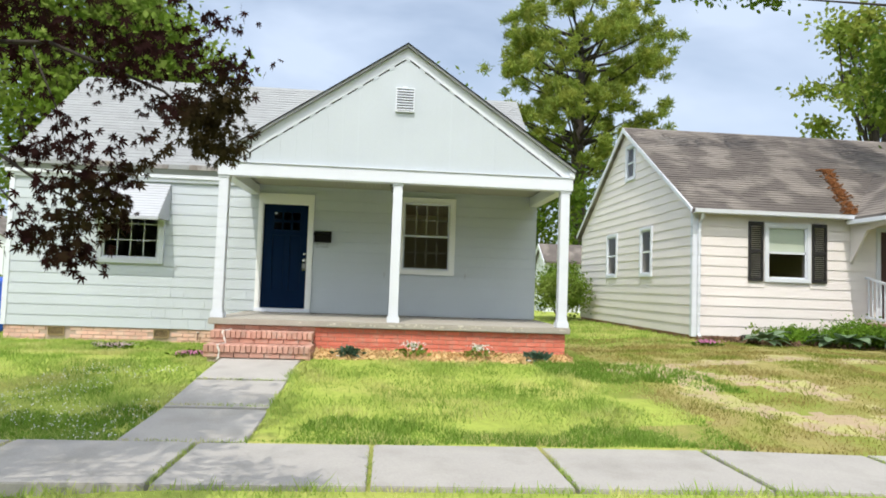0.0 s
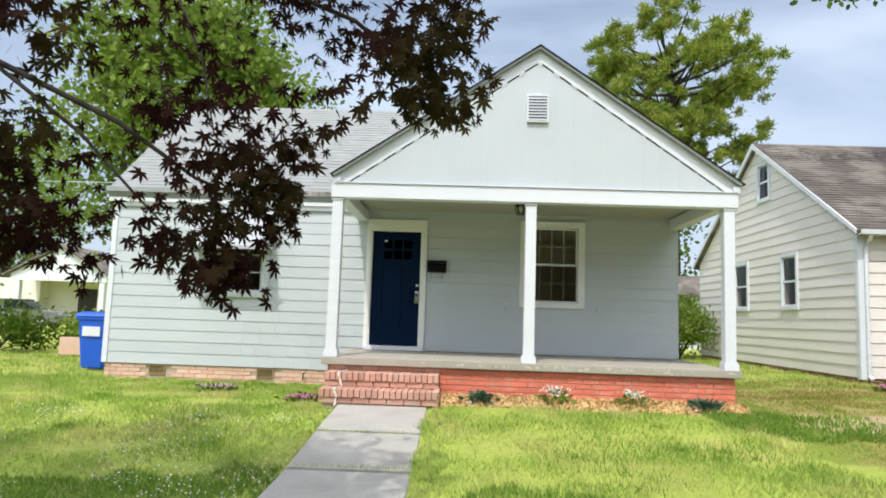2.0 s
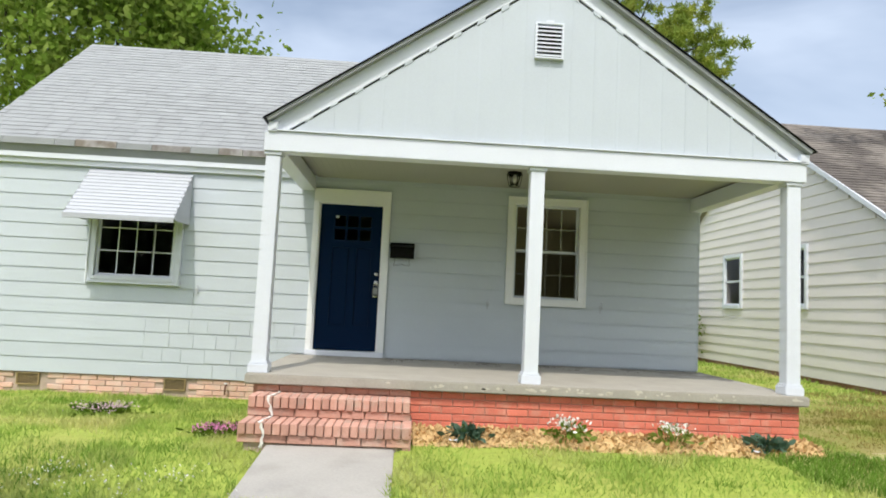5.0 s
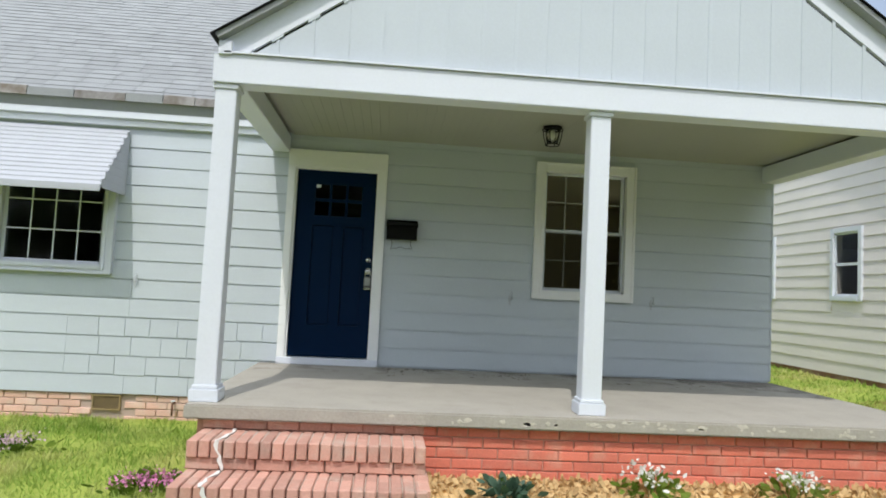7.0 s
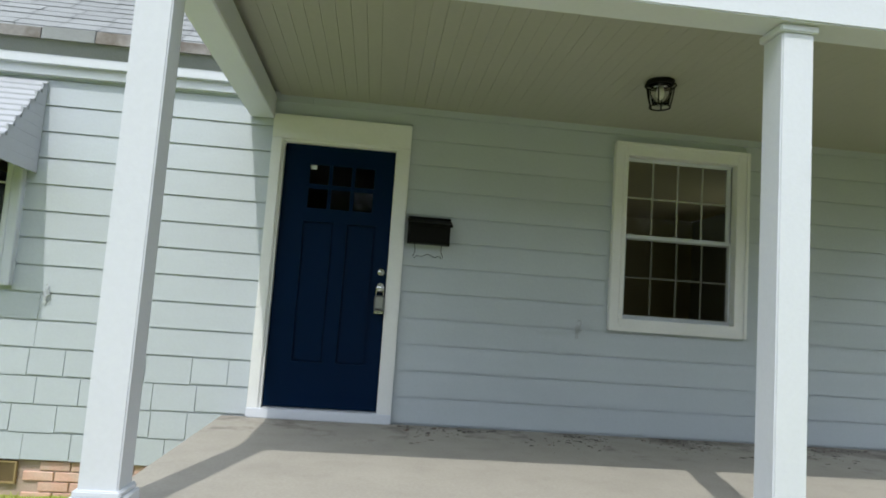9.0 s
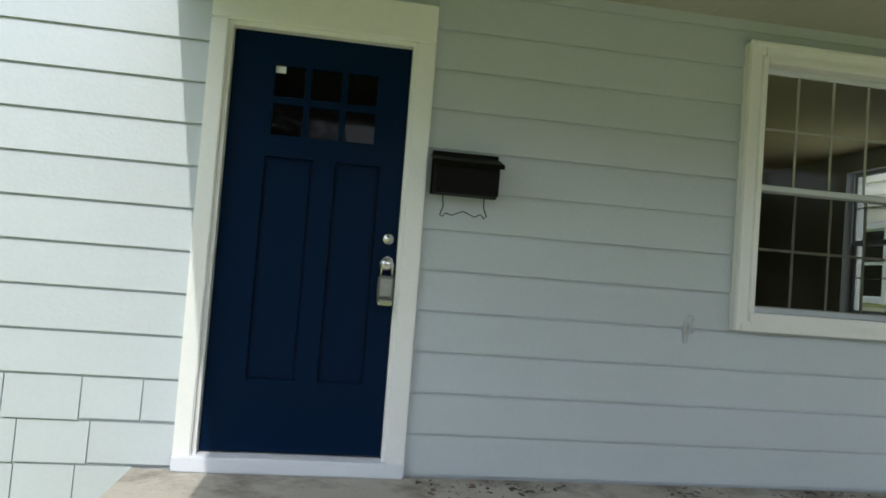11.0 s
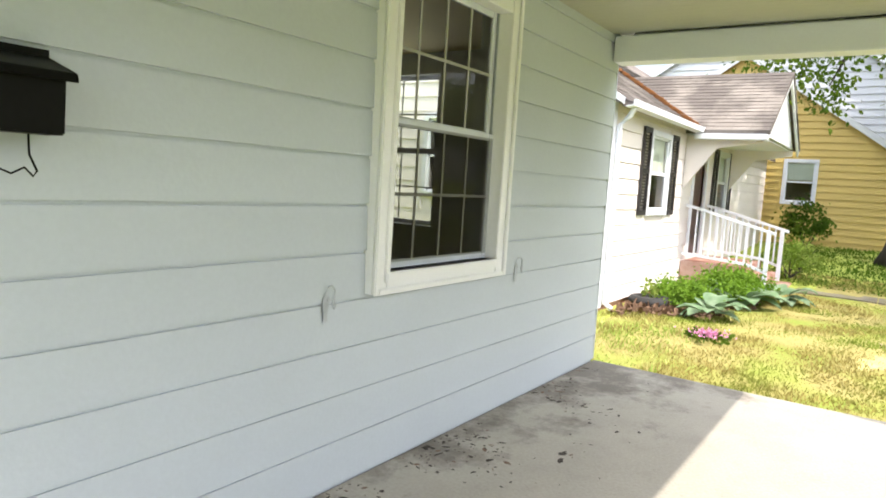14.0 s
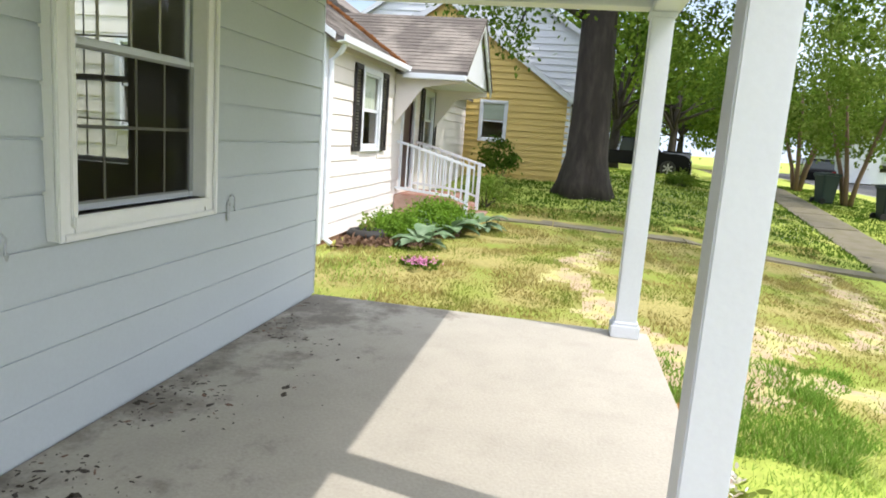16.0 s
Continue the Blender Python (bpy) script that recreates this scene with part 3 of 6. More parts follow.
boxes("core", [(-0.57, 0.82, -3.14, -2.50, -0.2, 0.185), (-0.57, 0.82, -2.80, -2.50, 0.185, 0.375)], M_MORTAR, steps)


# ---- bricks ----
def brick_run(parent, material, x0, x1, z0, courses, y, length=0.205, height=0.062, joint=0.010, depth=0.09, gaps=(), seed=1, along="x", name="brick"):
    """Courses of bricks in running bond, along x facing -y, or along y facing +x. Alike bricks share one mesh."""
    rng = random.Random(seed)
    shared = {}
    for c in range(courses):
        z = z0 + c * (height + joint)
        u = x0 - (0.5 * (length + joint) if c % 2 else 0)
        while u < x1 - 0.01:
            a, b = max(u, x0), min(u + length, x1)
            u += length + joint
            if b - a < 0.03 or any(a < g[1] and b > g[0] and z < g[3] for g in gaps):
                continue
            key = round(b - a, 3)
            if key not in shared:
                bm = bm_new()
                w = (b - a) / 2
                if along == "x":
                    box(bm, -w, w, 0, depth, 0, height)
                else:
                    box(bm, -depth, 0, -w, w, 0, height)
                bmesh.ops.bevel(bm, geom=bm.edges[:], offset=0.004, segments=1, affect="EDGES")
                me = bpy.data.meshes.new("brick")
                bm.to_mesh(me)
                bm.free()
                me.materials.append(material)
                shared[key] = me
            ob = new(name, shared[key])
            ob.parent = parent
            j = rng.uniform(-0.003, 0.004)
            ob.location = ((a + b) / 2, y + j, z) if along == "x" else (y + j, (a + b) / 2, z)


def rowlock(parent, material, x0, x1, y0, y1, z0, z1, seed):
    """Bricks set on edge along a tread's nose."""
    rng = random.Random(seed)
    n = round((x1 - x0) / 0.075)
    w = (x1 - x0) / n
    bm = bm_new()
    box(bm, -w / 2 + 0.005, w / 2 - 0.005, y0, y1, 0, z1 - z0)
    bmesh.ops.bevel(bm, geom=bm.edges[:], offset=0.006, segments=1, affect="EDGES")
    me = bpy.data.meshes.new("brick")
    bm.to_mesh(me)
    bm.free()
    me.materials.append(material)
    for i in range(n):
        ob = new("brick", me)
        ob.parent = parent
        ob.location = (x0 + (i + 0.5) * w, rng.uniform(-0.006, 0.006), z0 + rng.uniform(-0.004, 0.003))


# ---- windows and the door ----
def window_unit(name, w, h, casing, cols, rows, single=False, label="", trim=None, glass=None, grille=0.014, bars=None):
    """A window whose glazed opening is w by h, about its own origin at the sill's middle, facing -y."""
    trim, glass = trim or M_TRIM, glass or M_GLASS
    o = setting(group_at(name, "", ""), label, "window")
    c = casing
    boxes("casing", [(-w / 2 - c, -w / 2, -0.045, 0.02, -c, h + c), (w / 2, w / 2 + c, -0.045, 0.02, -c, h + c), (-w / 2, w / 2, -0.045, 0.02, h, h + c), (-w / 2, w / 2, -0.045, 0.02, -c, 0)], trim, o, "", 0.006)
    k = 0.024
    boxes("backband", [(-w / 2 - c - 0.003, -w / 2 - c + k, -0.062, -0.046, -c - 0.003, h + c + 0.003), (w / 2 + c - k, w / 2 + c + 0.003, -0.062, -0.046, -c - 0.003, h + c + 0.003), (-w / 2 - c + k, w / 2 + c - k, -0.062, -0.046, h + c - k, h + c + 0.003), (-w / 2 - c + k, w / 2 + c - k, -0.062, -0.046, -c - 0.003, -c + k)], trim, o, "", 0.005)
    boxes("stop", [(-w / 2 - 0.02, -w / 2 + 0.012, -0.055, 0.03, -0.02, h + 0.02), (w / 2 - 0.012, w / 2 + 0.02, -0.055, 0.03, -0.02, h + 0.02), (-w / 2 + 0.012, w / 2 - 0.012, -0.055, 0.03, h - 0.012, h + 0.02)], trim, o, "", 0.004)
    boxes("sill", [(-w / 2 - 0.02, w / 2 + 0.02, -0.065, 0.03, -0.045, 0.0)], trim, o, "", 0.006)
    f = 0.036
    halves = [(0.0, h, 0.0)] if single else [(0.0, h / 2 + 0.012, 0.018), (h / 2 - 0.012, h, 0.042)]
    for z0, z1, y in halves:
        s = boxes("sash", [(-w / 2 + 0.012, -w / 2 + 0.012 + f, y, y + 0.022, z0, z1), (w / 2 - 0.012 - f, w / 2 - 0.012, y, y + 0.022, z0, z1), (-w / 2 + 0.012 + f, w / 2 - 0.012 - f, y, y + 0.022, z1 - f, z1), (-w / 2 + 0.012 + f, w / 2 - 0.012 - f, y, y + 0.022, z0, z0 + f)], M_WHITE, o, "", 0.003)
        a0, a1, b0, b1 = -w / 2 + 0.012 + f, w / 2 - 0.012 - f, z0 + f, z1 - f
        sheet("pane", [(a0, a1, y + 0.010, b0, b1)], glass, s)
        for i in range(1, cols):
            u = a0 + (a1 - a0) * i / cols
            boxes("muntin", [(u - grille / 2, u + grille / 2, y + 0.002, y + 0.0075, b0, b1)], bars or M_GRILLE, s)
        for i in range(1, rows):
            v = b0 + (b1 - b0) * i / rows
            boxes("muntin", [(a0, a1, y + 0.0025, y + 0.007, v - grille / 2, v + grille / 2)], bars or M_GRILLE, s)
    return o


w1 = window_unit("window_1", WIN[1] - WIN[0], WIN[3] - WIN[2], 0.092, 4, 2, label="white double-hung window with divided panes on the porch")
w1.location = ((WIN[0] + WIN[1]) / 2, -0.012, WIN[2])
M_SCREEN = glass_mat("insect_screen", (0.58, 0.58, 0.56), 0.5, 1.03)
sheet("insect_screen", [(-0.43, 0.43, 0.005, 0.03, 0.64)], M_SCREEN, w1, "dark insect screen over the lower sash")
w2 = window_unit("window_2", LWIN[1] - LWIN[0], LWIN[3] - LWIN[2], 0.09, 4, 3, single=True, label="small white window with divided panes under an awning", trim=M_WHITE, bars=M_WHITE)
w2.location = ((LWIN[0] + LWIN[1]) / 2, -0.012, LWIN[2])
w3 = window_unit("window_3", 0.9, 1.3, 0.09, 2, 2, label="white double-hung window in the gable end", trim=M_WHITE)
w3.matrix_basis = pose(HX1 + 0.012, 1.95, 1.45, 0, 0, 90)

# daylight in the gable end window
day = bpy.data.lights.new("window_daylight", "AREA")
day.shape, day.size, day.size_y, day.energy, day.color = "RECTANGLE", 0.86, 1.26, 2.5, (0.95, 0.98, 1.0)
new("window_daylight", day).matrix_world = look((HX1 + 0.085, 1.95, 2.10), (HX1 - 1.0, 1.95, 2.10))

door = setting(group_at("door_1", "", ""), "navy blue panelled front door with small panes, closed", "door")
boxes("casing", [(-0.55, -0.47, -0.045, 0.02, 0.56, 2.63), (0.41, 0.50, -0.045, 0.02, 0.56, 2.63), (-0.55, 0.50, -0.048, 0.02, 2.63, 2.815)], M_TRIM, door, "cream door casing", 0.006)
boxes("jamb", [(-0.47, -0.452, -0.02, 0.13, 0.62, 2.63), (0.392, 0.41, -0.02, 0.13, 0.62, 2.63), (-0.452, 0.392, -0.02, 0.13, 2.61, 2.63)], M_TRIM, door)
boxes("threshold", [(-0.55, 0.50, -0.06, 0.13, FLOOR, 0.62)], M_WHITE, door, "white painted sill", 0.006)
bm = bm_new()
PANELS = [(-0.27, -0.04, 0.965, 2.02), (0.06, 0.28, 0.965, 2.02)]
LITES = [(-0.258 + i * 0.173, -0.258 + i * 0.173 + 0.155, z0, z0 + 0.16) for i in range(3) for z0 in (2.12, 2.305)]
us = sorted({-0.45, 0.39, *[p[k] for p in PANELS + LITES for k in (0, 1)]})
for a, b in zip(us, us[1:]):
    z = 0.63
    for h in sorted((h for h in PANELS + LITES if h[0] <= a + 1e-6 and h[1] >= b - 1e-6), key=lambda h: h[2]):
        box(bm, a, b, 0.03, 0.075, z, h[2])
        z = h[3]
    box(bm, a, b, 0.03, 0.075, z, 2.61)
bmesh.ops.remove_doubles(bm, verts=bm.verts[:], dist=1e-5)
slab = part("slab", bm, M_DOOR, door)
for p in PANELS:
    boxes("panel", [(p[0] + 0.012, p[1] - 0.012, 0.044, 0.066, p[2] + 0.012, p[3] - 0.012)], M_DOOR, slab, "", 0.004)
    boxes("panel", [(p[0], p[1], 0.052, 0.06, p[2], p[3])], M_DOOR, slab)
for p in LITES:
    sheet("pane", [(p[0], p[1], 0.050, p[2], p[3])], M_GLASS_DARK, slab)
    boxes("bead", [(p[0], p[0] + 0.006, 0.034, 0.047, p[2], p[3]), (p[1] - 0.006, p[1], 0.034, 0.047, p[2], p[3]), (p[0] + 0.006, p[1] - 0.006, 0.034, 0.047, p[2], p[2] + 0.006), (p[0] + 0.006, p[1] - 0.006, 0.034, 0.047, p[3] - 0.006, p[3])], M_DOOR, slab)
boxes("sticker", [(-0.252, -0.205, 0.0455, 0.0465, 2.425, 2.475)], M_WHITE, slab, "small white sticker on the glass")


def turned_y(bm, prof, x, z, y0, sides=18):
    """A turned body whose axis runs along -y from y0."""
    rings = [[bm.verts.new((x + r * math.cos(6.2832 * k / sides), y0 - d, z + r * math.sin(6.2832 * k / sides))) for k in range(sides)] for r, d in prof]
    for a, b in zip(rings, rings[1:]):
        for k in range(sides):
            bm.faces.new((a[k], a[(k + 1) % sides], b[(k + 1) % sides], b[k]))
    bm.faces.new(rings[0][::-1])
    bm.faces.new(rings[-1])


bm = bm_new()
turned_y(bm, [(0.032, 0), (0.032, 0.008), (0.027, 0.014), (0.024, 0.026), (0.012, 0.028), (0.010, 0.031)], 0.345, 1.672, 0.03)
part("deadbolt", bm, M_CHROME, slab, "satin chrome deadbolt", smooth=True)
bm = bm_new()
turned_y(bm, [(0.034, 0), (0.034, 0.006), (0.026, 0.012), (0.013, 0.018), (0.013, 0.034), (0.024, 0.040), (0.029, 0.052), (0.027, 0.064), (0.014, 0.070)], 0.345, 1.548, 0.03)
part("door_knob", bm, M_CHROME, slab, "satin chrome knob", smooth=True)
lockbox = group_at("key_lockbox", "grey metal key lockbox hanging from the door knob", "lockbox", (0.348, -0.012, 1.36))
bm = bm_new()
tube(bm, [(-0.026, 0, 0.12), (-0.027, 0.0, 0.19), (-0.018, 0.0, 0.216), (0, 0, 0.226), (0.018, 0, 0.216), (0.027, 0, 0.19), (0.026, 0, 0.12)], 0.0055, 8)
part("shackle", bm, M_CHROME, lockbox, smooth=True)
bm = bm_new()
prism(bm, [(-0.034, 0.135), (0.034, 0.135), (0.038, 0.12), (0.038, 0.045), (0.034, 0.0), (-0.034, 0.0), (-0.038, 0.045), (-0.038, 0.12)], -0.022, 0.022)
part("body", bm, mat("lockbox_grey", (0.16, 0.165, 0.16), 0.4, 0.2, 60, 9, 0.1, metal=0.6), lockbox, "", 0.006)
boxes("cover", [(-0.027, 0.027, -0.030, -0.0225, 0.04, 0.122)], mat("lockbox_cover", (0.33, 0.34, 0.33), 0.35, 0.15, 50, 9, 0.05, metal=0.5), lockbox, "", 0.003)
bm = bm_new()
prism(bm, [(-0.022, 0.034), (-0.048, 0.016), (-0.048, -0.004), (-0.022, -0.004)], -0.034, 0.034, axis="x")
part("chin", bm, M_CHROME, lockbox, "bright worn metal chin", 0.003)

# mailbox
mailbox = group_at("mailbox", "black metal wall mailbox with a scrolled wire hook", "mailbox", (0.685, -0.022, 1.905))
bm = bm_new()
prism(bm, [(0, 0), (-0.115, 0.0), (-0.122, 0.145), (0, 0.185)], -0.152, 0.152, axis="x")
part("body", bm, M_BLACK, mailbox, "", 0.004)
bm = bm_new()
prism(bm, [(0.0, 0.196), (-0.142, 0.150), (-0.150, 0.128), (-0.142, 0.128), (-0.134, 0.146), (0.0, 0.187)], -0.168, 0.168, axis="x")
part("lid", bm, M_BLACK, mailbox, "", 0.002)
boxes("back_plate", [(-0.162, 0.165, -0.006, 0.0, 0.0, 0.213)], M_BLACK, mailbox)
bm = bm_new()
pts = [(-0.105, -0.04, 0.01), (-0.098, -0.05, -0.06), (-0.112, -0.055, -0.10), (-0.100, -0.055, -0.108), (-0.085, -0.055, -0.09), (-0.055, -0.055, -0.098), (-0.025, -0.055, -0.085), (0.0, -0.055, -0.075), (0.025, -0.055, -0.085), (0.055, -0.055, -0.098), (0.085, -0.055, -0.082), (0.105, -0.055, -0.103), (0.114, -0.055, -0.09), (0.098, -0.05, -0.05), (0.100, -0.04, 0.01)]
tube(bm, pts, 0.0028, 6)
part("paper_hook", bm, M_BLACK, mailbox, smooth=True)

# porch lamp
lamp = group_at("porch_lamp", "black caged porch lantern under the ceiling, unlit", "lamp", (2.03, -1.07, 2.972))
bm = bm_new()
lathe(bm, [(0.080, -0.028), (0.088, -0.02), (0.088, 0.0)], sides=20)
part("canopy", bm, M_BLACK, lamp)
bm = bm_new()
lathe(bm, [(0.050, -0.150), (0.064, -0.09), (0.072, -0.03)], sides=20)
part("shade", bm, glass_mat("lamp_glass", (0.9, 0.9, 0.88), 0.05), lamp, "clear glass shade", smooth=True)
bm = bm_new()
lathe(bm, [(0.012, -0.12), (0.026, -0.095), (0.024, -0.06), (0.014, -0.035)], sides=14)
part("bulb", bm, mat("bulb_white", (0.8, 0.8, 0.78), 0.3, 0.02), lamp, smooth=True)
for k in range(6):
    a = k * math.pi / 3
    bm = bm_new()
    tube(bm, [(0.094 * math.cos(a), 0.094 * math.sin(a), -0.024), (0.083 * math.cos(a), 0.083 * math.sin(a), -0.10), (0.064 * math.cos(a), 0.064 * math.sin(a), -0.172)], 0.0045, 6)
    part("cage_bar", bm, M_BLACK, lamp)
for r, z in ((0.096, -0.03), (0.065, -0.172)):
    bm = bm_new()
    tube(bm, [(r * math.cos(i * 0.3142), r * math.sin(i * 0.3142), z) for i in range(21)], 0.005, 6)
    part("cage_ring", bm, M_BLACK, lamp)

# small iron hooks on the wall, each with a rubbed smudge of paint
M_SMUDGE = mat("paint_smudge", (0.43, 0.46, 0.49), 0.6, 0.2, 40, 12, 0.2)
for hx, hz in ((1.90, 1.36), (3.47, 1.38), (-2.02, 1.35)):
    hook = group_at("wall_hook", "small painted hook on the siding with a smudge", "hook", (hx, -0.02, hz), group="hooks on the front wall")
    bm = bm_new()
    lathe(bm, [(0.010, 0), (0.009, 0.004)], sides=10)
    bmesh.ops.rotate(bm, verts=bm.verts[:], matrix=Matrix.Rotation(radians(90), 3, "X"))
    part("plate", bm, M_SMUDGE, hook)
    bm = bm_new()
    tube(bm, [(-0.012, -0.006, 0.05), (0.004, -0.014, 0.056), (0.012, -0.022, 0.04), (0.004, -0.026, 0.012), (-0.004, -0.03, -0.012), (0.006, -0.028, -0.032), (0.016, -0.022, -0.022), (0.014, -0.012, -0.006)], 0.0046, 8)
    part("wire", bm, M_SMUDGE, hook)
    bm = bm_new()
    prism(bm, [(-0.014 + 0.006 * math.sin(i * 2.1) + 0.016 * math.cos(i * 0.5236), -0.03 + 0.062 * math.sin(i * 0.5236)) for i in range(12)], -0.001, 0.001)
    part("smudge", bm, M_SMUDGE, hook)

# awning over the small window
awning = group_at("window_awning", "white ribbed aluminium awning over the small window", "awning", (-2.88, 0, 2.2))
M_AWNING = mat("awning_enamel", (0.42, 0.44, 0.475), 0.5, 0.06, 40, 3, 0.04)
AW, AD, AT, AB = 0.685, 0.60, 0.69, 0.02
for k in range(13):
    t0, t1 = k / 13, (k + 1) / 13
    y0, y1, z0, z1 = -0.03 - AD * t0, -0.03 - AD * t1, AT + (AB - AT) * t0, AT + (AB - AT) * t1
    bm = bm_new()
    prism(bm, [(y0, z0), (y1 - 0.008, z1 + 0.006), (y1 - 0.008, z1 - 0.009), (y0, z0 - 0.012)], -AW, AW, axis="x")
    part("slat", bm, M_AWNING, awning, bevel=0.002)
bm = bm_new()
box(bm, -AW, AW, -AD - 0.05, -AD - 0.035, AB - 0.06, AB + 0.005)
part("valance", bm, M_AWNING, awning, "", 0.003)
for s in (-1, 1):
    side = None
    for k in range(8):
        z1 = AT - 0.03 - k * 0.082
        z0 = z1 - 0.085
        depth = 0.03 + AD * (AT - (z0 + z1) / 2) / (AT - AB)
        a, b = sorted((s * AW, s * (AW - 0.012 - 0.006 * (k % 2))))
        boxes("side_slat", [(a, b, -depth, -0.03, max(z0, AB - 0.08), z1)], M_AWNING, awning, "", 0.002)

# hose tap and foundation vents
tap = group_at("hose_tap", "rusty outdoor hose tap on the brick foundation", "tap", (-1.55, 0.0, 0.02))
bm = bm_new()
tube(bm, [(0, 0.0, 0.08), (0, -0.06, 0.08), (0, -0.07, 0.06), (0.0, -0.07, -0.04)], 0.011, 8)
part("pipe", bm, mat("rust", (0.16, 0.075, 0.045), 0.8, 0.25, 60, 12, 0.3), tap, smooth=True)
bm = bm_new()
lathe(bm, [(0.022, 0.10), (0.026, 0.105), (0.022, 0.11)], 0, -0.06, 8)
part("handwheel", bm, M_WHITE, tap)
for a, b in VENTS:
    v = group_at("foundation_vent", "small latticed metal vent in the brick foundation", "vent", ((a + b) / 2, 0.0, 0.0), group="foundation vents")
    w = (b - a) / 2
    M_VENT = mat("vent_metal", (0.34, 0.25, 0.12), 0.6, 0.2, 60, 9, 0.2)
    boxes("frame", [(-w, -w + 0.012, -0.004, 0.02, 0, 0.155), (w - 0.012, w, -0.004, 0.02, 0, 0.155), (-w + 0.012, w - 0.012, -0.004, 0.02, 0.143, 0.155), (-w + 0.012, w - 0.012, -0.004, 0.02, 0, 0.012)], M_VENT, v)
    boxes("backing", [(-w + 0.012, w - 0.012, 0.018, 0.028, 0.012, 0.143)], M_DARK, v)
    bm = bm_new()
    lo, hi, zb, zt = -w + 0.012, w - 0.012, 0.012, 0.143
    for i in range(-8, 24):
        for s in (-1, 1):
            u = lo + i * 0.019
            ends = []
            for z in (zb, zt):
                x = u + s * (z - zb)
                cx = min(max(x, lo), hi)
                ends.append((cx, zb + (cx - u) * s))
            if abs(ends[0][1] - ends[1][1]) < 0.01 or not all(zb - 1e-6 <= e[1] <= zt + 1e-6 for e in ends):
                continue
            (xa, za), (xb, zc) = ends
            prism(bm, [(xa - 0.002, za), (xa + 0.002, za), (xb + 0.002, zc), (xb - 0.002, zc)], 0.004 + 0.003 * (s > 0), 0.0065 + 0.003 * (s > 0))
    part("lattice", bm, M_VENT, v)

brick_run(porch_wall, M_BRICK, 0.86, 4.80, 0.02, 6, -2.483, seed=2)
brick_run(porch_wall, M_BRICK, -2.48, -0.05, 0.02, 6, 4.803, seed=3, along="y")
brick_run(foundation, M_BRICK_PALE, HX0 + 0.01, -0.74, -0.12, 4, 0.012, gaps=[(a, b, 0, 0.155) for a, b in VENTS], seed=4)
brick_run(steps, M_BRICK_STEP, -0.62, 0.87, 0.03, 1, -3.175, depth=0.06, height=0.07, seed=6)
rowlock(steps, M_BRICK_STEP, -0.62, 0.87, -3.20, -2.995, 0.105, 0.205, 7)
rowlock(steps, M_BRICK_STEP, -0.62, 0.87, -2.99, -2.79, 0.125, 0.200, 12)
brick_run(steps, M_BRICK_STEP, -0.62, 0.87, 0.205, 1, -2.835, depth=0.06, height=0.07, seed=8)
rowlock(steps, M_BRICK_STEP, -0.62, 0.87, -2.86, -2.655, 0.28, 0.385, 9)
rowlock(steps, M_BRICK_STEP, -0.62, 0.87, -2.65, -2.475, 0.30, 0.380, 13)
brick_run(steps, M_BRICK_STEP, -0.62, 0.87, 0.385, 1, -2.49, depth=0.06, height=0.06, seed=10)
brick_run(steps, M_BRICK_STEP, -3.17, -2.45, 0.0, 3, 0.884, depth=0.07, along="y", seed=14)
bm = bm_new()
edge = [(-3.2085, 0.0), (-3.2085, 0.208), (-2.868, 0.208), (-2.868, 0.389), (-2.5, 0.389)]
track = []
for (ya, za), (yb, zb) in zip(edge, edge[1:]):
    for i in range(7):
        track.append((ya + (yb - ya) * i / 6, za + (zb - za) * i / 6))
rows = []
for i, (yy, zz) in enumerate(track):
    xx = -0.415 + 0.022 * math.sin(i * 0.55) + 0.008 * math.sin(i * 2.3)
    w = 0.010 + 0.005 * math.sin(i * 1.7)
    rows.append([bm.verts.new((xx + d, yy, zz)) for d in (-w, w)] + [bm.verts.new((xx + d, yy + 0.012, zz - 0.012)) for d in (w, -w)])
for p, q in zip(rows, rows[1:]):
    for k in range(4):
        bm.faces.new((p[k], q[k], q[(k + 1) % 4], p[(k + 1) % 4]))
part("crack_patch", bm, M_PATCH, steps, "white mortar patch down a crack")

# ---- roof shingles ----


def shingle_tabs(y_from, x0, x1, eave, slope, rows, stop, near=lambda r, x: False, parent=None, seed=1, tab=0.305, expo=0.127, material=None, skip=lambda x, y: False):
    """Overlapping tabs on a slope that climbs along +y from (y_from, eave)."""
    rng = random.Random(seed)
    n = math.hypot(1, slope)
    ux, uz = 1 / n, slope / n
    nx, nz = -slope / n, 1 / n
    verts, faces = [], []
    shared = None
    for r in range(rows):
        d0 = r * expo
        x = x0 - rng.random() * tab
        while x < x1:
            a, b = max(x, x0), min(x + tab - 0.008, x1)
            x += tab
            if b - a < 0.03:
                continue
            dd = d0 + rng.uniform(-0.006, 0.003)
            yb = y_from + ux * dd
            if skip((a + b) / 2, yb):
                continue
            lift = rng.uniform(0.006, 0.011)
            pts = []
            for px, d, h in ((a, dd, lift), (b, dd, lift), (b, dd + expo + 0.03, 0.001), (a, dd + expo + 0.03, 0.001), (a, dd, -0.002), (b, dd, -0.002)):
                pts.append((px, y_from + ux * d + nx * h, eave + uz * d + nz * h))
            fs = ((0, 1, 2, 3), (4, 5, 1, 0))
            if near(r, (a + b) / 2):
                from_arrays("shingle", pts, fs, material, parent)
            else:
                k = len(verts)
                verts += pts
                faces += [tuple(k + i for i in f) for f in fs]
    ob = from_arrays("shingles", verts, faces, material, parent)
    tagged(ob, kind="stuff")
    return ob


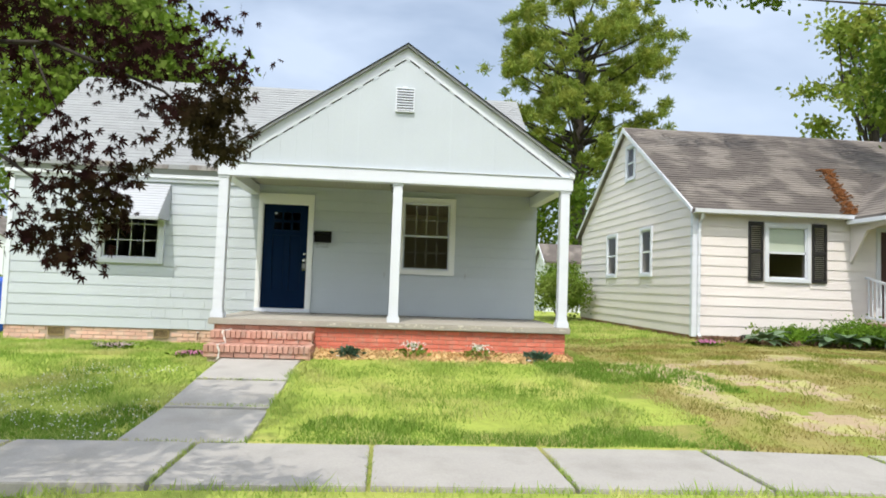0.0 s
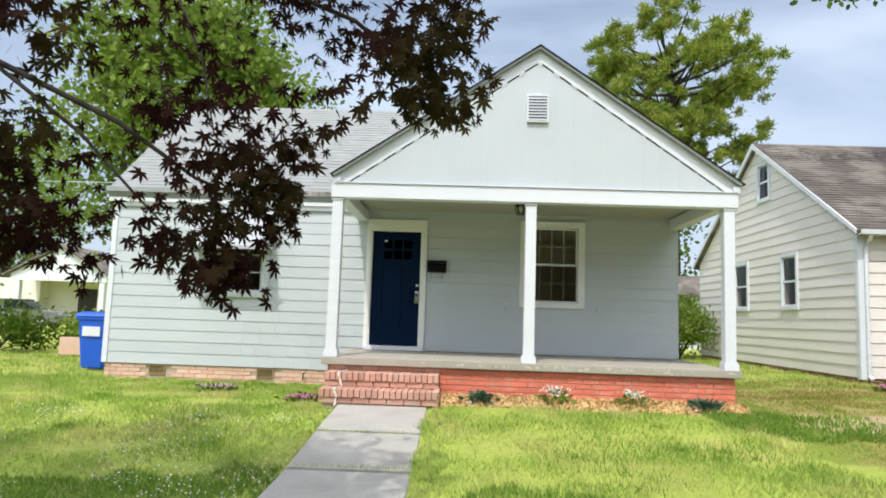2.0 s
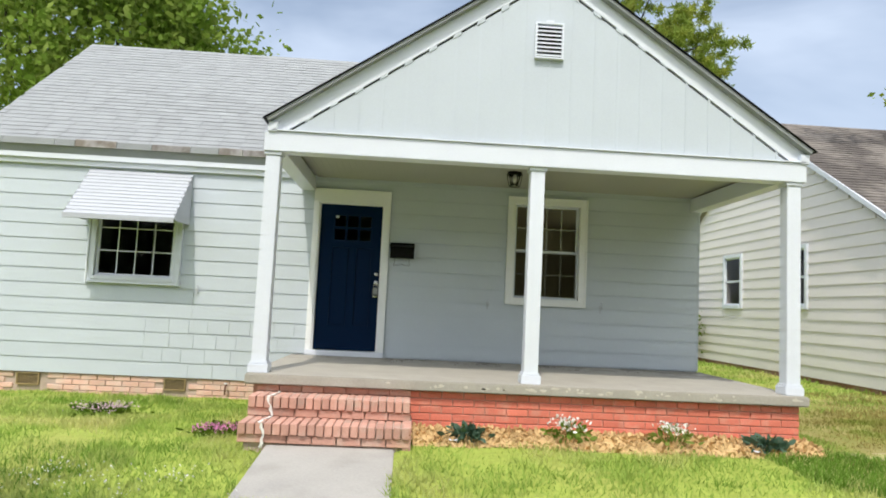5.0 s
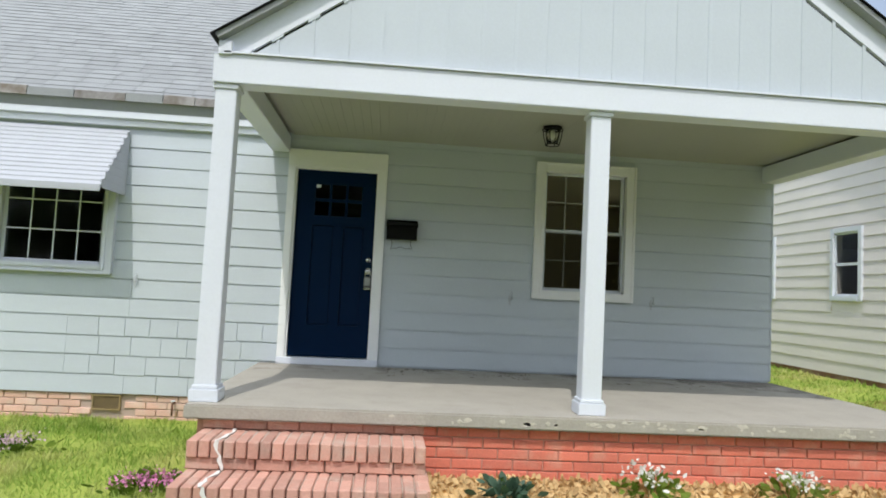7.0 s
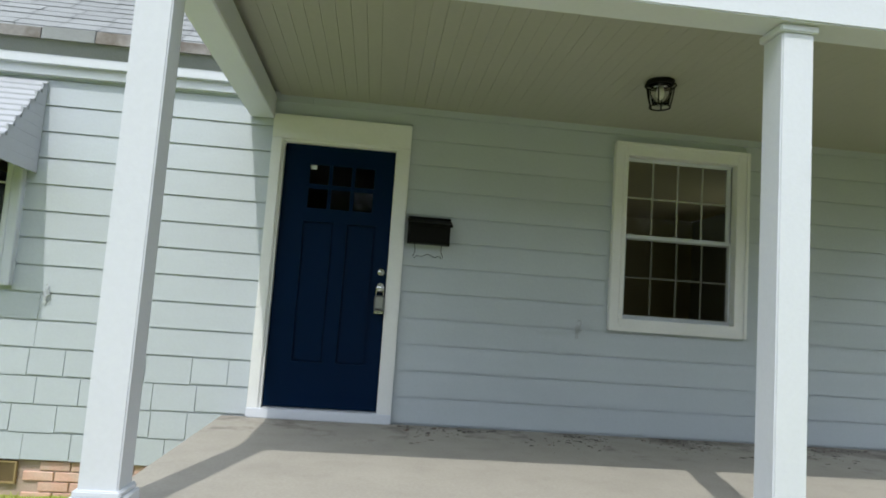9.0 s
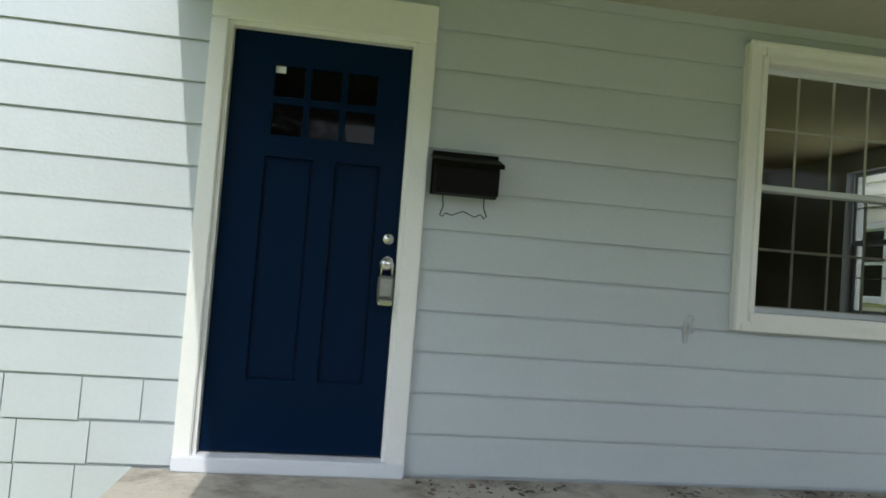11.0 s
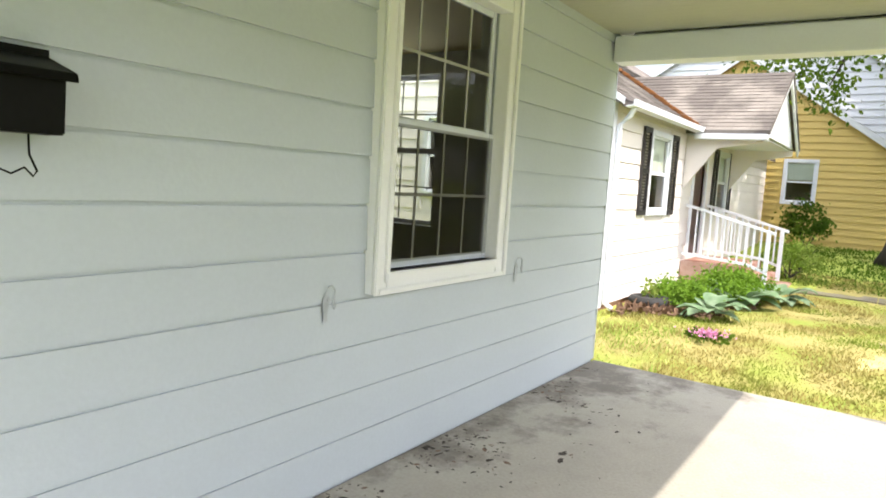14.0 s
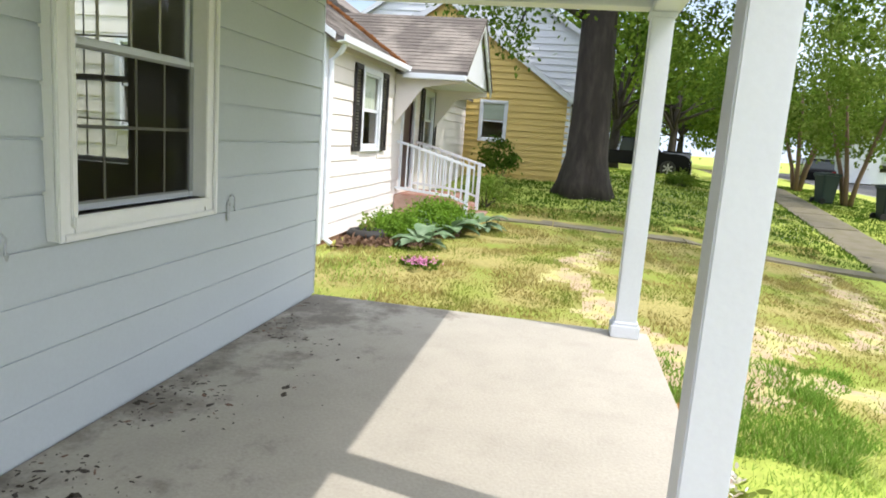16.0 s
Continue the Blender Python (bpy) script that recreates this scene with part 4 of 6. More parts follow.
def under_porch_roof(x, y):
    return PX0 < x < PX1 and 3.17 + SLOPE * (y + 0.14) < PZ + PS * min(x - PX0, PX1 - x) - 0.02


shingle_tabs(-0.15, HX0 - 0.13, HX1 + 0.13, 3.172, SLOPE, 32, 0, near=lambda r, x: r < 16 and -3.9 < x < -0.7, parent=main_roof, seed=21, material=M_SHINGLE, skip=under_porch_roof)

# dirt and leaf bits on the slab by the wall
M_DIRT = mat("dark_dirt", (0.050, 0.040, 0.032), 0.95, 0.3, 60, 9, 0.3)
M_STAIN = mat("rust_stain", (0.17, 0.105, 0.075), 0.95, 0.3, 60, 9, 0.2)
rng = random.Random(77)
bm, bm2 = bm_new(), bm_new()
for i in range(900):
    x, y = rng.uniform(0.55, 4.6), -0.03 - abs(rng.gauss(0, 0.28))
    if y < -1.15 or noise.noise((x * 1.6, y * 1.6, 5)) < -0.12:
        continue
    s = rng.choice((0.002, 0.003, 0.004, 0.006, 0.009, 0.015)) * rng.uniform(0.6, 1.3)
    tgt = bm2 if rng.random() < 0.12 else bm
    e = rng.uniform(0.35, 1.0)
    a0 = rng.uniform(0, 6.28)
    out = []
    for k in range(9):
        a = k * 0.6981
        q = s * rng.uniform(0.55, 1.25)
        u, v = q * math.cos(a) * 1.5, q * math.sin(a) * e
        out.append((x + u * math.cos(a0) - v * math.sin(a0), y + u * math.sin(a0) + v * math.cos(a0)))
    if max(p[1] for p in out) < -0.025:
        prism(tgt, out, FLOOR + 0.0005, FLOOR + 0.002, axis="z")
tagged(part("floor_dirt", bm, M_DIRT), "dark dirt spots on the slab by the wall", "dirt", "", "stuff")
tagged(part("floor_stain", bm2, M_STAIN), "rusty leaf stains on the slab by the wall", "stain", "", "stuff")

# chipped pale paint along the slab's edge
rng = random.Random(19)
for i in range(44):
    x = rng.uniform(0.5, 4.8)
    w, h = rng.uniform(0.01, 0.06), rng.uniform(0.01, 0.045)
    z = rng.uniform(0.465, 0.535 - h * 0.6)
    bm = bm_new()
    prism(bm, [(x + w * math.cos(k * 0.7854) * rng.uniform(0.5, 1), z + h / 2 + h / 2 * math.sin(k * 0.7854) * rng.uniform(0.5, 1)) for k in range(8)], -2.5615, -2.5595)
    part("paint_chip", bm, M_CHIP, porch_floor)

# ---- plants and trees ----
M_GRASS = mat("grass_blades", (0.31, 0.43, 0.095), 0.8, 0.24, 9, 0.8, 0, spec=0.1, second=(0.62, 0.58, 0.25), amount=0.85, spread=(0.46, 0.66), second_scale=1.2, thin=0.35)
M_GRASS_DRY = mat("dry_grass_blades", (0.34, 0.285, 0.10), 0.8, 0.26, 9, 0.8, 0, spec=0.1, second=(0.20, 0.275, 0.045), amount=0.9, spread=(0.46, 0.62), second_scale=0.9, thin=0.3)
M_GRASS_DEEP = mat("deep_green_blades", (0.085, 0.155, 0.018), 0.8, 0.26, 9, 0.8, 0, spec=0.1, second=(0.28, 0.30, 0.06), amount=0.6, spread=(0.5, 0.66), second_scale=0.7, thin=0.3)
M_GRASS_TUFT = mat("tuft_blades", (0.17, 0.30, 0.045), 0.8, 0.22, 9, 0.8, 0, spec=0.1, thin=0.35)
M_LEAF = mat("green_leaves", (0.070, 0.130, 0.015), 0.8, 0.3, 6, 0.6, 0, spec=0.1, second=(0.16, 0.22, 0.03), amount=0.6, spread=(0.45, 0.6), second_scale=1.2, thin=0.4)
M_LEAF_LIME = mat("lime_green_leaves", (0.16, 0.29, 0.03), 0.75, 0.3, 9, 2.0, 0, spec=0.15, second=(0.08, 0.17, 0.02), amount=0.7, spread=(0.45, 0.6), second_scale=5, thin=0.35)
M_LEAF_LIGHT = mat("light_green_leaves", (0.15, 0.24, 0.035), 0.8, 0.3, 6, 0.6, 0, spec=0.1, second=(0.25, 0.30, 0.08), amount=0.6, spread=(0.45, 0.6), second_scale=1.2, thin=0.4)
M_MAPLE = mat("dark_red_maple_leaves", (0.024, 0.009, 0.008), 0.8, 0.3, 14, 1.5, 0, spec=0.06, second=(0.045, 0.042, 0.012), amount=0.6, spread=(0.48, 0.62), second_scale=1.6, thin=0.36)
M_NEEDLE = mat("pine_needles", (0.19, 0.26, 0.05), 0.8, 0.3, 5, 0.5, 0, spec=0.1, second=(0.32, 0.34, 0.07), amount=0.7, spread=(0.45, 0.6), second_scale=0.9, thin=0.3)
M_BARK = mat("dark_bark", (0.030, 0.024, 0.020), 0.95, 0.35, 14, 2, 0.9, grain=(1, 1, 0.25), second=(0.065, 0.054, 0.045), amount=0.6, second_scale=5)
M_BARK_PALE = mat("smooth_tan_bark", (0.20, 0.13, 0.09), 0.85, 0.25, 20, 2, 0.4, grain=(1, 1, 0.3))
M_PINK = mat("pink_phlox", (0.62, 0.22, 0.42), 0.7, 0.2, 40, 6, 0)
M_PETAL = mat("white_petals", (0.75, 0.74, 0.70), 0.7, 0.1, 40, 6, 0, thin=0.2)
M_HOSTA = mat("hosta_leaf", (0.13, 0.22, 0.11), 0.5, 0.25, 20, 4, 0.1, second=(0.30, 0.38, 0.26), amount=0.5, second_scale=6, thin=0.25)
M_MULCH = mat("pine_mulch", (0.58, 0.40, 0.19), 0.95, 0.3, 40, 5, 0.6)

LEAF_SHAPES = {
    "oval": [(0, 0), (0.28, 0.35), (0.22, 0.75), (0, 1), (-0.22, 0.75), (-0.28, 0.35)],
    "diamond": [(0, 0), (0.3, 0.5), (0, 1), (-0.3, 0.5)],
    "blade": [(-0.06, 0), (0.06, 0), (0, 1)],
}
palm = [(0.0, 0.0)]
for k, (ang, ln) in enumerate(((-118, 0.42), (-78, 0.72), (-38, 0.92), (0, 1.0), (38, 0.92), (78, 0.72), (118, 0.42))):
    a, w = radians(ang), 0.12
    if k:
        b = radians(ang - 19)
        palm.append((0.30 * math.sin(b), 0.30 * math.cos(b)))
    for da, q in ((-0.23, 0.58), (0, 1.0), (0.23, 0.58)):
        palm.append((ln * q * math.sin(a + da), ln * q * math.cos(a + da)))
LEAF_SHAPES["palmate"] = palm


def leaves(name, centers, sizes, shape, material, parent=None, label="", seed=1, droop=None, spread=1.0):
    """Many small flat leaves as one mesh: each a plane of the given outline, turned at random (droop: the way most point)."""
    r = np.random.default_rng(seed)
    c = np.asarray(centers, float)
    n = len(c)
    pts = np.array(LEAF_SHAPES[shape])
    tip = r.normal(size=(n, 3)) * spread
    if droop is not None:
        tip += np.asarray(droop)
    tip /= np.linalg.norm(tip, axis=1)[:, None]
    side = np.cross(tip, r.normal(size=(n, 3)))
    side /= np.linalg.norm(side, axis=1)[:, None] + 1e-9
    s = np.asarray(sizes, float).reshape(-1, 1, 1) * np.ones((n, 1, 1))
    v = c[:, None, :] + s * (pts[None, :, 0, None] * side[:, None, :] + pts[None, :, 1, None] * tip[:, None, :])
    k = len(pts)
    idx = (np.arange(n)[:, None] * k + np.arange(k)[None, :]).tolist()
    return from_arrays(name, v.reshape(-1, 3).tolist(), idx, material, parent, label)


def clumps(center, radii, n_clump, n_leaf, r_clump, seed, flat=0.8, shell=0.55, low=-1.0):
    """Leaf places: clumps spread through an ellipsoid's outer part, uneven and with gaps."""
    r = np.random.default_rng(seed)
    out = []
    while len(out) < n_clump:
        d = r.normal(size=3)
        d /= np.linalg.norm(d)
        if d[2] < low:
            continue
        out.append(np.asarray(center) + d * np.asarray(radii) * (shell + (1 - shell) * r.random()) * (0.85 + 0.3 * r.random()))
    out = np.array(out)
    rad = r_clump * (0.6 + 0.8 * r.random(n_clump))
    which = r.integers(0, n_clump, n_leaf)
    p = r.normal(size=(n_leaf, 3)) * 0.5
    p[:, 2] *= flat
    return out[which] + p * rad[which][:, None], out


def limbs(name, base, points, r0, material, parent, seed, share=0.5, sides=7):
    """Tapered limbs from the trunk's height out to the given points, joined as the branches of one tree."""
    rng = random.Random(seed)
    for p in points:
        bm = bm_new()
        p = Vector(p)
        b = Vector(base) + Vector((0, 0, rng.uniform(0, share)))
        mid = b.lerp(p, 0.5) + Vector((rng.uniform(-1, 1), rng.uniform(-1, 1), rng.uniform(-0.2, 0.6))) * 0.12 * (p - b).length
        q = [b, b.lerp(mid, 0.55), mid, mid.lerp(p, 0.6), p]
        r = r0 * rng.uniform(0.6, 1.0)
        tube(bm, q, [r, r * 0.75, r * 0.5, r * 0.3, r * 0.1], sides)
        part(name, bm, material, parent, smooth=True)


def trunk(parent, pts, radii, material, sides=14, flare=0.0, seed=1):
    bm = bm_new()
    tube(bm, pts, radii, sides)
    if flare:
        rng = random.Random(seed)
        for v in bm.verts:
            z = v.co.z
            if z < 1.6:
                a = math.atan2(v.co.y, v.co.x)
                k = 1 + flare * (1 - z / 1.6) ** 2 * (0.75 + 0.45 * math.sin(a * 5 + 1))
                v.co.x *= k
                v.co.y *= k
    return part("trunk", bm, material, parent, smooth=True)


def broadleaf(name, label, x, y, h, crown_c, crown_r, n_clump, n_leaf, leaf, seed, material, r=0.25, bark=None, r_clump=1.0, shape="diamond", low=-1.0, flat=0.8):
    z = ground_z(x, y) - 0.05
    t = group_at(name, label, "tree", (x, y, z))
    trunk(t, [(0, 0, 0), (0.05, 0.03, h * 0.3), (0.1, 0, h * 0.6), (crown_c[0] * 0.5, crown_c[1] * 0.5, crown_c[2])], [r * 1.15, r, r * 0.8, r * 0.25], bark or M_BARK, flare=0.25)
    c, cl = clumps(crown_c, crown_r, n_clump, n_leaf, r_clump, seed, low=low, flat=flat)
    limbs("limb", (0.05, 0.02, h * 0.5), cl[:: max(1, n_clump // 14)], r * 0.45, bark or M_BARK, t, seed, share=h * 0.4)
    rr = np.random.default_rng(seed + 50)
    leaves("crown", c, leaf * (0.6 + 0.8 * rr.random(len(c))), shape, material, t, seed=seed)
    return t


# dark red maple at the verge, its boughs hanging over the way
maple = group_at("maple_tree", "dark red maple with hanging boughs at the verge", "tree", (-2.9, -9.7, ground_z(-2.9, -9.7) - 0.03))
mz = maple.location.z
trunk(maple, [(0, 0, 0), (0.05, 0.02, 0.8), (0.0, 0.05, 1.6), (0.2, 0.0, 2.4), (0.3, 0.0, 4.0)], [0.20, 0.16, 0.14, 0.11, 0.03], M_BARK, flare=0.3)
SPRAYS = (  # middle and half-widths of each spray of leaves, and how many
    ((0.43, -9.42, 1.55), (0.21, 0.16, 0.17), 220), ((0.53, -9.34, 1.50), (0.12, 0.06, 0.14), 150), ((0.33, -9.45, 1.25), (0.10, 0.10, 0.06), 110), ((-0.25, -9.50, 1.36), (0.28, 0.16, 0.08), 230), ((0.56, -9.17, 1.47), (0.03, 0.02, 0.03), 5), ((0.28, -9.45, 1.38), (0.14, 0.13, 0.10), 130), ((0.95, -9.45, 2.00), (0.20, 0.14, 0.16), 400), ((1.08, -9.45, 1.85), (0.09, 0.10, 0.06), 90),
    ((0.30, -9.50, 1.80), (0.36, 0.22, 0.14), 150), ((0.52, -9.40, 1.62), (0.11, 0.12, 0.10), 100), ((0.55, -9.45, 2.23), (0.48, 0.28, 0.18), 330), ((-0.20, -9.60, 1.55), (0.26, 0.25, 0.24), 260),
    ((-0.35, -9.60, 2.05), (0.55, 0.40, 0.32), 330), ((0.25, -9.60, 2.45), (0.75, 0.45, 0.28), 600), ((-0.75, -9.7, 1.60), (0.40, 0.35, 0.26), 300),
    ((-1.2, -9.7, 2.2), (0.7, 0.6, 0.5), 330), ((-0.1, -9.4, 2.9), (1.0, 0.7, 0.35), 560), ((1.02, -9.55, 2.25), (0.18, 0.2, 0.2), 150),
    ((-1.3, -9.5, 1.55), (0.45, 0.4, 0.2), 200))
r = np.random.default_rng(8)
pts = []
for c, h, n in SPRAYS:
    twig = r.normal(size=(max(4, n // 13), 3)) * 0.55 * np.asarray(h)
    q = twig[r.integers(0, len(twig), n)] + r.normal(size=(n, 3)) * np.array([0.055, 0.055, 0.035])
    pts.append(np.asarray(c) + q)
pts = np.concatenate(pts)
keep = ~((pts[:, 0] > 0.62) & (pts[:, 2] < 1.68)) & (pts[:, 1] < -9.12) & ~((np.abs(pts[:, 0] - 0.78) < 0.22) & (pts[:, 2] < 1.62))
pts = pts[keep]
leaves("hanging_leaves", pts - np.array([-2.9, -9.7, mz]), 0.040 * (0.7 + 0.7 * r.random(len(pts))), "palmate", M_MAPLE, maple, seed=9, droop=(0.15, 0.0, -1.1), spread=0.6)
c, cl = clumps((0.0, 0.3, 4.5), (3.1, 2.4, 2.0), 80, 5200, 0.75, 31, low=-0.7)
cw = c + np.array([-2.9, -9.7, mz])
c = c[~((cw[:, 0] > -1.2) & (cw[:, 2] < 2.6))]
leaves("crown", c, 0.07 * (0.7 + 0.7 * r.random(len(c))), "palmate", M_MAPLE, maple, seed=10, droop=(0, 0, -0.8), spread=0.8)
limbs("limb", (0.05, 0.02, 1.5), [Vector(cc) for cc in cl[::6]], 0.05, M_BARK, maple, 12, share=1.0)
# unseen upper leaves and limbs, added to throw the maple's shade on the lawn
c, cl = clumps((0.2, -0.4, 6.3), (2.7, 2.0, 1.0), 70, 7500, 0.75, 32)
leaves("upper_crown", c, 0.11 * (0.7 + 0.7 * r.random(len(c))), "palmate", M_MAPLE, maple, seed=13, droop=(0, 0, -0.8), spread=0.8)
limbs("limb", (0.25, 0.0, 3.2), [Vector(cc) for cc in cl[::7]], 0.04, M_BARK, maple, 14, share=0.7)
bm = bm_new()
O = Vector((-2.9, -9.7, mz))
for path, r0 in ((((-2.7, -9.7, 1.9), (-1.6, -9.65, 2.15), (-0.6, -9.55, 2.25), (0.2, -9.5, 2.3), (0.75, -9.45, 2.1), (1.05, -9.43, 1.85)), 0.030),
                 (((-2.7, -9.7, 1.6), (-1.4, -9.65, 1.85), (-0.5, -9.55, 1.95), (0.0, -9.5, 1.72), (0.25, -9.45, 1.55), (0.52, -9.42, 1.45)), 0.024),
                 (((-0.45, -9.55, 1.93), (-0.12, -9.5, 1.68), (0.05, -9.47, 1.50), (0.17, -9.45, 1.38), (0.28, -9.45, 1.31)), 0.011),
                 (((-2.6, -9.6, 2.2), (-1.3, -9.5, 2.6), (-0.2, -9.45, 2.75), (0.8, -9.4, 2.6)), 0.028),
                 (((-1.3, -9.65, 1.85), (-0.9, -9.7, 1.65), (-0.7, -9.7, 1.4)), 0.012),
                 (((0.1, -9.5, 2.3), (0.25, -9.47, 1.95), (0.3, -9.45, 1.7), (0.45, -9.42, 1.55)), 0.008)):
    b2 = bm_new()
    tube(b2, [Vector(p) - O for p in path], [0.72 * r0 * (1 - 0.8 * i / (len(path) - 1)) for i in range(len(path))], 7)
    part("bough", b2, M_BARK, maple, smooth=True)
bm.free()

# pine behind the houses
pine = group_at("pine_tree", "tall old pine with clumped yellow-green needles behind the houses", "tree", (18.6, 44.7, 0.0))
trunk(pine, [(0, 0, 0), (0.15, 0, 7.5), (-0.15, 0, 13.5), (0.15, 0.15, 19.5), (0, 0, 25.6)], [0.8, 0.66, 0.56, 0.36, 0.07], M_BARK)
r = np.random.default_rng(77)
tips = []
for k in range(84):
    z = 11.5 + 15.2 * (k / 84) ** 0.9
    reach = (8.4 * (1 - ((z - 18.4) / 10.2) ** 2) ** 0.5 if z < 28.0 else 0.9) * (0.40 + 0.64 * r.random())
    a = k * 2.4 + r.random()
    tips.append((reach * math.cos(a), reach * math.sin(a), z + 0.75 * r.normal()))
tips = np.array(tips)
tufts = []
for tp in tips:
    root = Vector((0, 0, max(8.5, tp[2] - 2.4)))
    e = Vector(tp)
    m = root.lerp(e, 0.5) + Vector((0, 0, -0.25))
    bm = bm_new()
    tube(bm, [root, root.lerp(m, 0.6), m, e], [0.17, 0.13, 0.09, 0.03], 6)
    part("limb", bm, M_BARK, pine, smooth=True)
    for q in r.normal(size=(r.integers(7, 13), 3)) * np.array([0.95, 0.95, 0.58]):
        tufts.append(tp + q)
tufts = np.array(tufts)
which = r.integers(0, len(tufts), 90000)
off = r.normal(size=(90000, 3)) * np.array([0.22, 0.22, 0.16])
LEAF_SHAPES["needle"] = [(-0.10, 0), (0.10, 0.1), (0.06, 0.8), (0, 1), (-0.08, 0.7)]
leaves("needles", tufts[which] + off, 0.40 * (0.6 + 0.8 * r.random(90000)), "needle", M_NEEDLE, pine, seed=78, droop=(0, 0, 0.35), spread=0.7)

# big oak in the next yard
oak = group_at("oak_tree", "massive old oak trunk with a broad crown", "tree", (18.9, -2.35, ground_z(18.9, -2.35) - 0.1))
trunk(oak, [(0, 0, 0), (0.0, 0, 0.5), (0.05, 0, 1.2), (0.12, 0, 2.5), (0.28, 0.05, 5.0), (0.4, 0.1, 8.0)], [0.62, 0.60, 0.56, 0.52, 0.47, 0.36], M_BARK, sides=24, flare=0.55)
c, cl = clumps((1.4, -6.0, 9.6), (7.0, 6.2, 3.2), 120, 22000, 1.35, 41)
limbs("limb", (0.3, 0.05, 4.8), [tuple(q) for q in cl[::6]], 0.22, M_BARK, oak, 42, share=3.0)
leaves("crown", c, 0.24 * (0.6 + 0.8 * np.random.default_rng(43).random(len(c))), "oval", M_LEAF, oak, seed=44)
hang = np.concatenate([np.array(q) + np.random.default_rng(i).normal(size=(n, 3)) * np.array(s) for i, (q, s, n) in enumerate((((-2.9, 2.0, 3.75), (0.35, 0.3, 0.28), 200), ((-2.6, 2.6, 4.6), (0.7, 0.6, 0.4), 500), ((-2.9, 1.0, 4.9), (0.6, 0.5, 0.3), 400), ((-1.8, 3.2, 5.0), (0.8, 0.6, 0.4), 500), ((0.5, -2.2, 4.7), (0.8, 0.7, 0.6), 600), ((1.5, -3.2, 5.4), (0.9, 0.8, 0.8), 700)))])
leaves("hanging_leaves", hang, 0.13, "oval", M_LEAF, oak, seed=45, droop=(0, 0, -0.5))
for a, m, b in (((0.3, 0.05, 5.4), (-1.6, 1.5, 5.6), (-2.9, 2.0, 3.9)), ((0.3, 0.05, 5.8), (-1.4, 2.2, 6.2), (-2.4, 2.9, 4.7)), ((0.3, 0, 5.6), (-1.5, 0.6, 6.0), (-3.0, 1.0, 4.9)), ((0.35, 0, 5.5), (0.6, -1.5, 5.8), (0.6, -2.6, 4.7))):
    bm = bm_new()
    tube(bm, [a, m, b], [0.10, 0.06, 0.015], 7)
    part("bough", bm, M_BARK, oak, smooth=True)

broadleaf("street_tree", "leafy tree at the verge with spreading boughs", 13.6, -11.0, 5.0, (-0.6, 1.8, 7.4), (4.6, 4.6, 2.3), 70, 9000, 0.15, 51, M_LEAF, 0.24)
# the oak's long boughs reach over the cream house: path, half-widths of the leaf spray at the end, leaves
BOUGHS = (
    (((19.2, -2.3, 5.6), (16.5, 1.5, 8.6), (11.7, 5.9, 10.45)), (0.42, 0.35, 0.16), 260),
    (((19.2, -2.3, 5.9), (15.5, 1.0, 8.8), (9.6, 2.9, 8.95)), (0.40, 0.3, 0.12), 150),
    (((19.2, -2.3, 5.7), (15.8, 1.2, 8.0), (11.4, 3.0, 8.85)), (0.35, 0.3, 0.14), 150),
    (((19.2, -2.3, 5.2), (17.0, 1.0, 7.2), (14.9, 3.2, 7.4)), (0.42, 0.5, 0.60), 700),
    (((19.2, -2.3, 5.1), (17.2, 1.2, 6.4), (14.8, 3.0, 6.1)), (0.30, 0.4, 0.30), 260))
oo = Vector(oak.location)
for i, (path, h, n) in enumerate(BOUGHS):
    bm = bm_new()
    tube(bm, [Vector(p) - oo for p in path], [0.10, 0.05, 0.012], 7)
    part("bough", bm, M_BARK, oak, smooth=True)
    q = np.random.default_rng(300 + i).normal(size=(n, 3)) * np.array(h) + np.array(path[2]) - np.array(oo)
    leaves("hanging_leaves", q, 0.17 * (0.6 + 0.8 * np.random.default_rng(i).random(n)), "oval", M_LEAF, oak, seed=310 + i, droop=(0, 0, -0.6))
broadleaf("shade_tree", "tall green tree behind the pale blue house", -10.5, 14.0, 6.0, (0.2, 0, 9.0), (5.0, 4.5, 5.6), 130, 26000, 0.26, 52, M_LEAF_LIGHT, 0.4, r_clump=1.3)
broadleaf("shade_tree", "tall green tree behind the pale blue house", -33.0, 37.0, 6.0, (0, 0, 8.5), (6.0, 5.0, 5.5), 90, 11000, 0.32, 53, M_LEAF_LIGHT, 0.4, r_clump=1.4)
broadleaf("shade_tree", "far green tree behind the gable roof", 5.5, 30.0, 7.0, (0, 0, 10.0), (4.0, 3.5, 3.6), 60, 7000, 0.32, 54, M_LEAF_LIGHT, 0.35, r_clump=1.3)
broadleaf("shade_tree", "dense green tree between the back yards", 10.5, 33.0, 5.0, (0, 0, 5.5), (6.5, 4.0, 4.2), 80, 9000, 0.34, 55, M_LEAF, 0.35, r_clump=1.5)
broadleaf("pine_tree", "far pine rising over the brown roof", 27.5, 20.0, 9.0, (0, 0, 12.5), (4.0, 4.0, 3.6), 45, 7000, 0.32, 56, M_NEEDLE, 0.35, r_clump=1.1, flat=0.5)
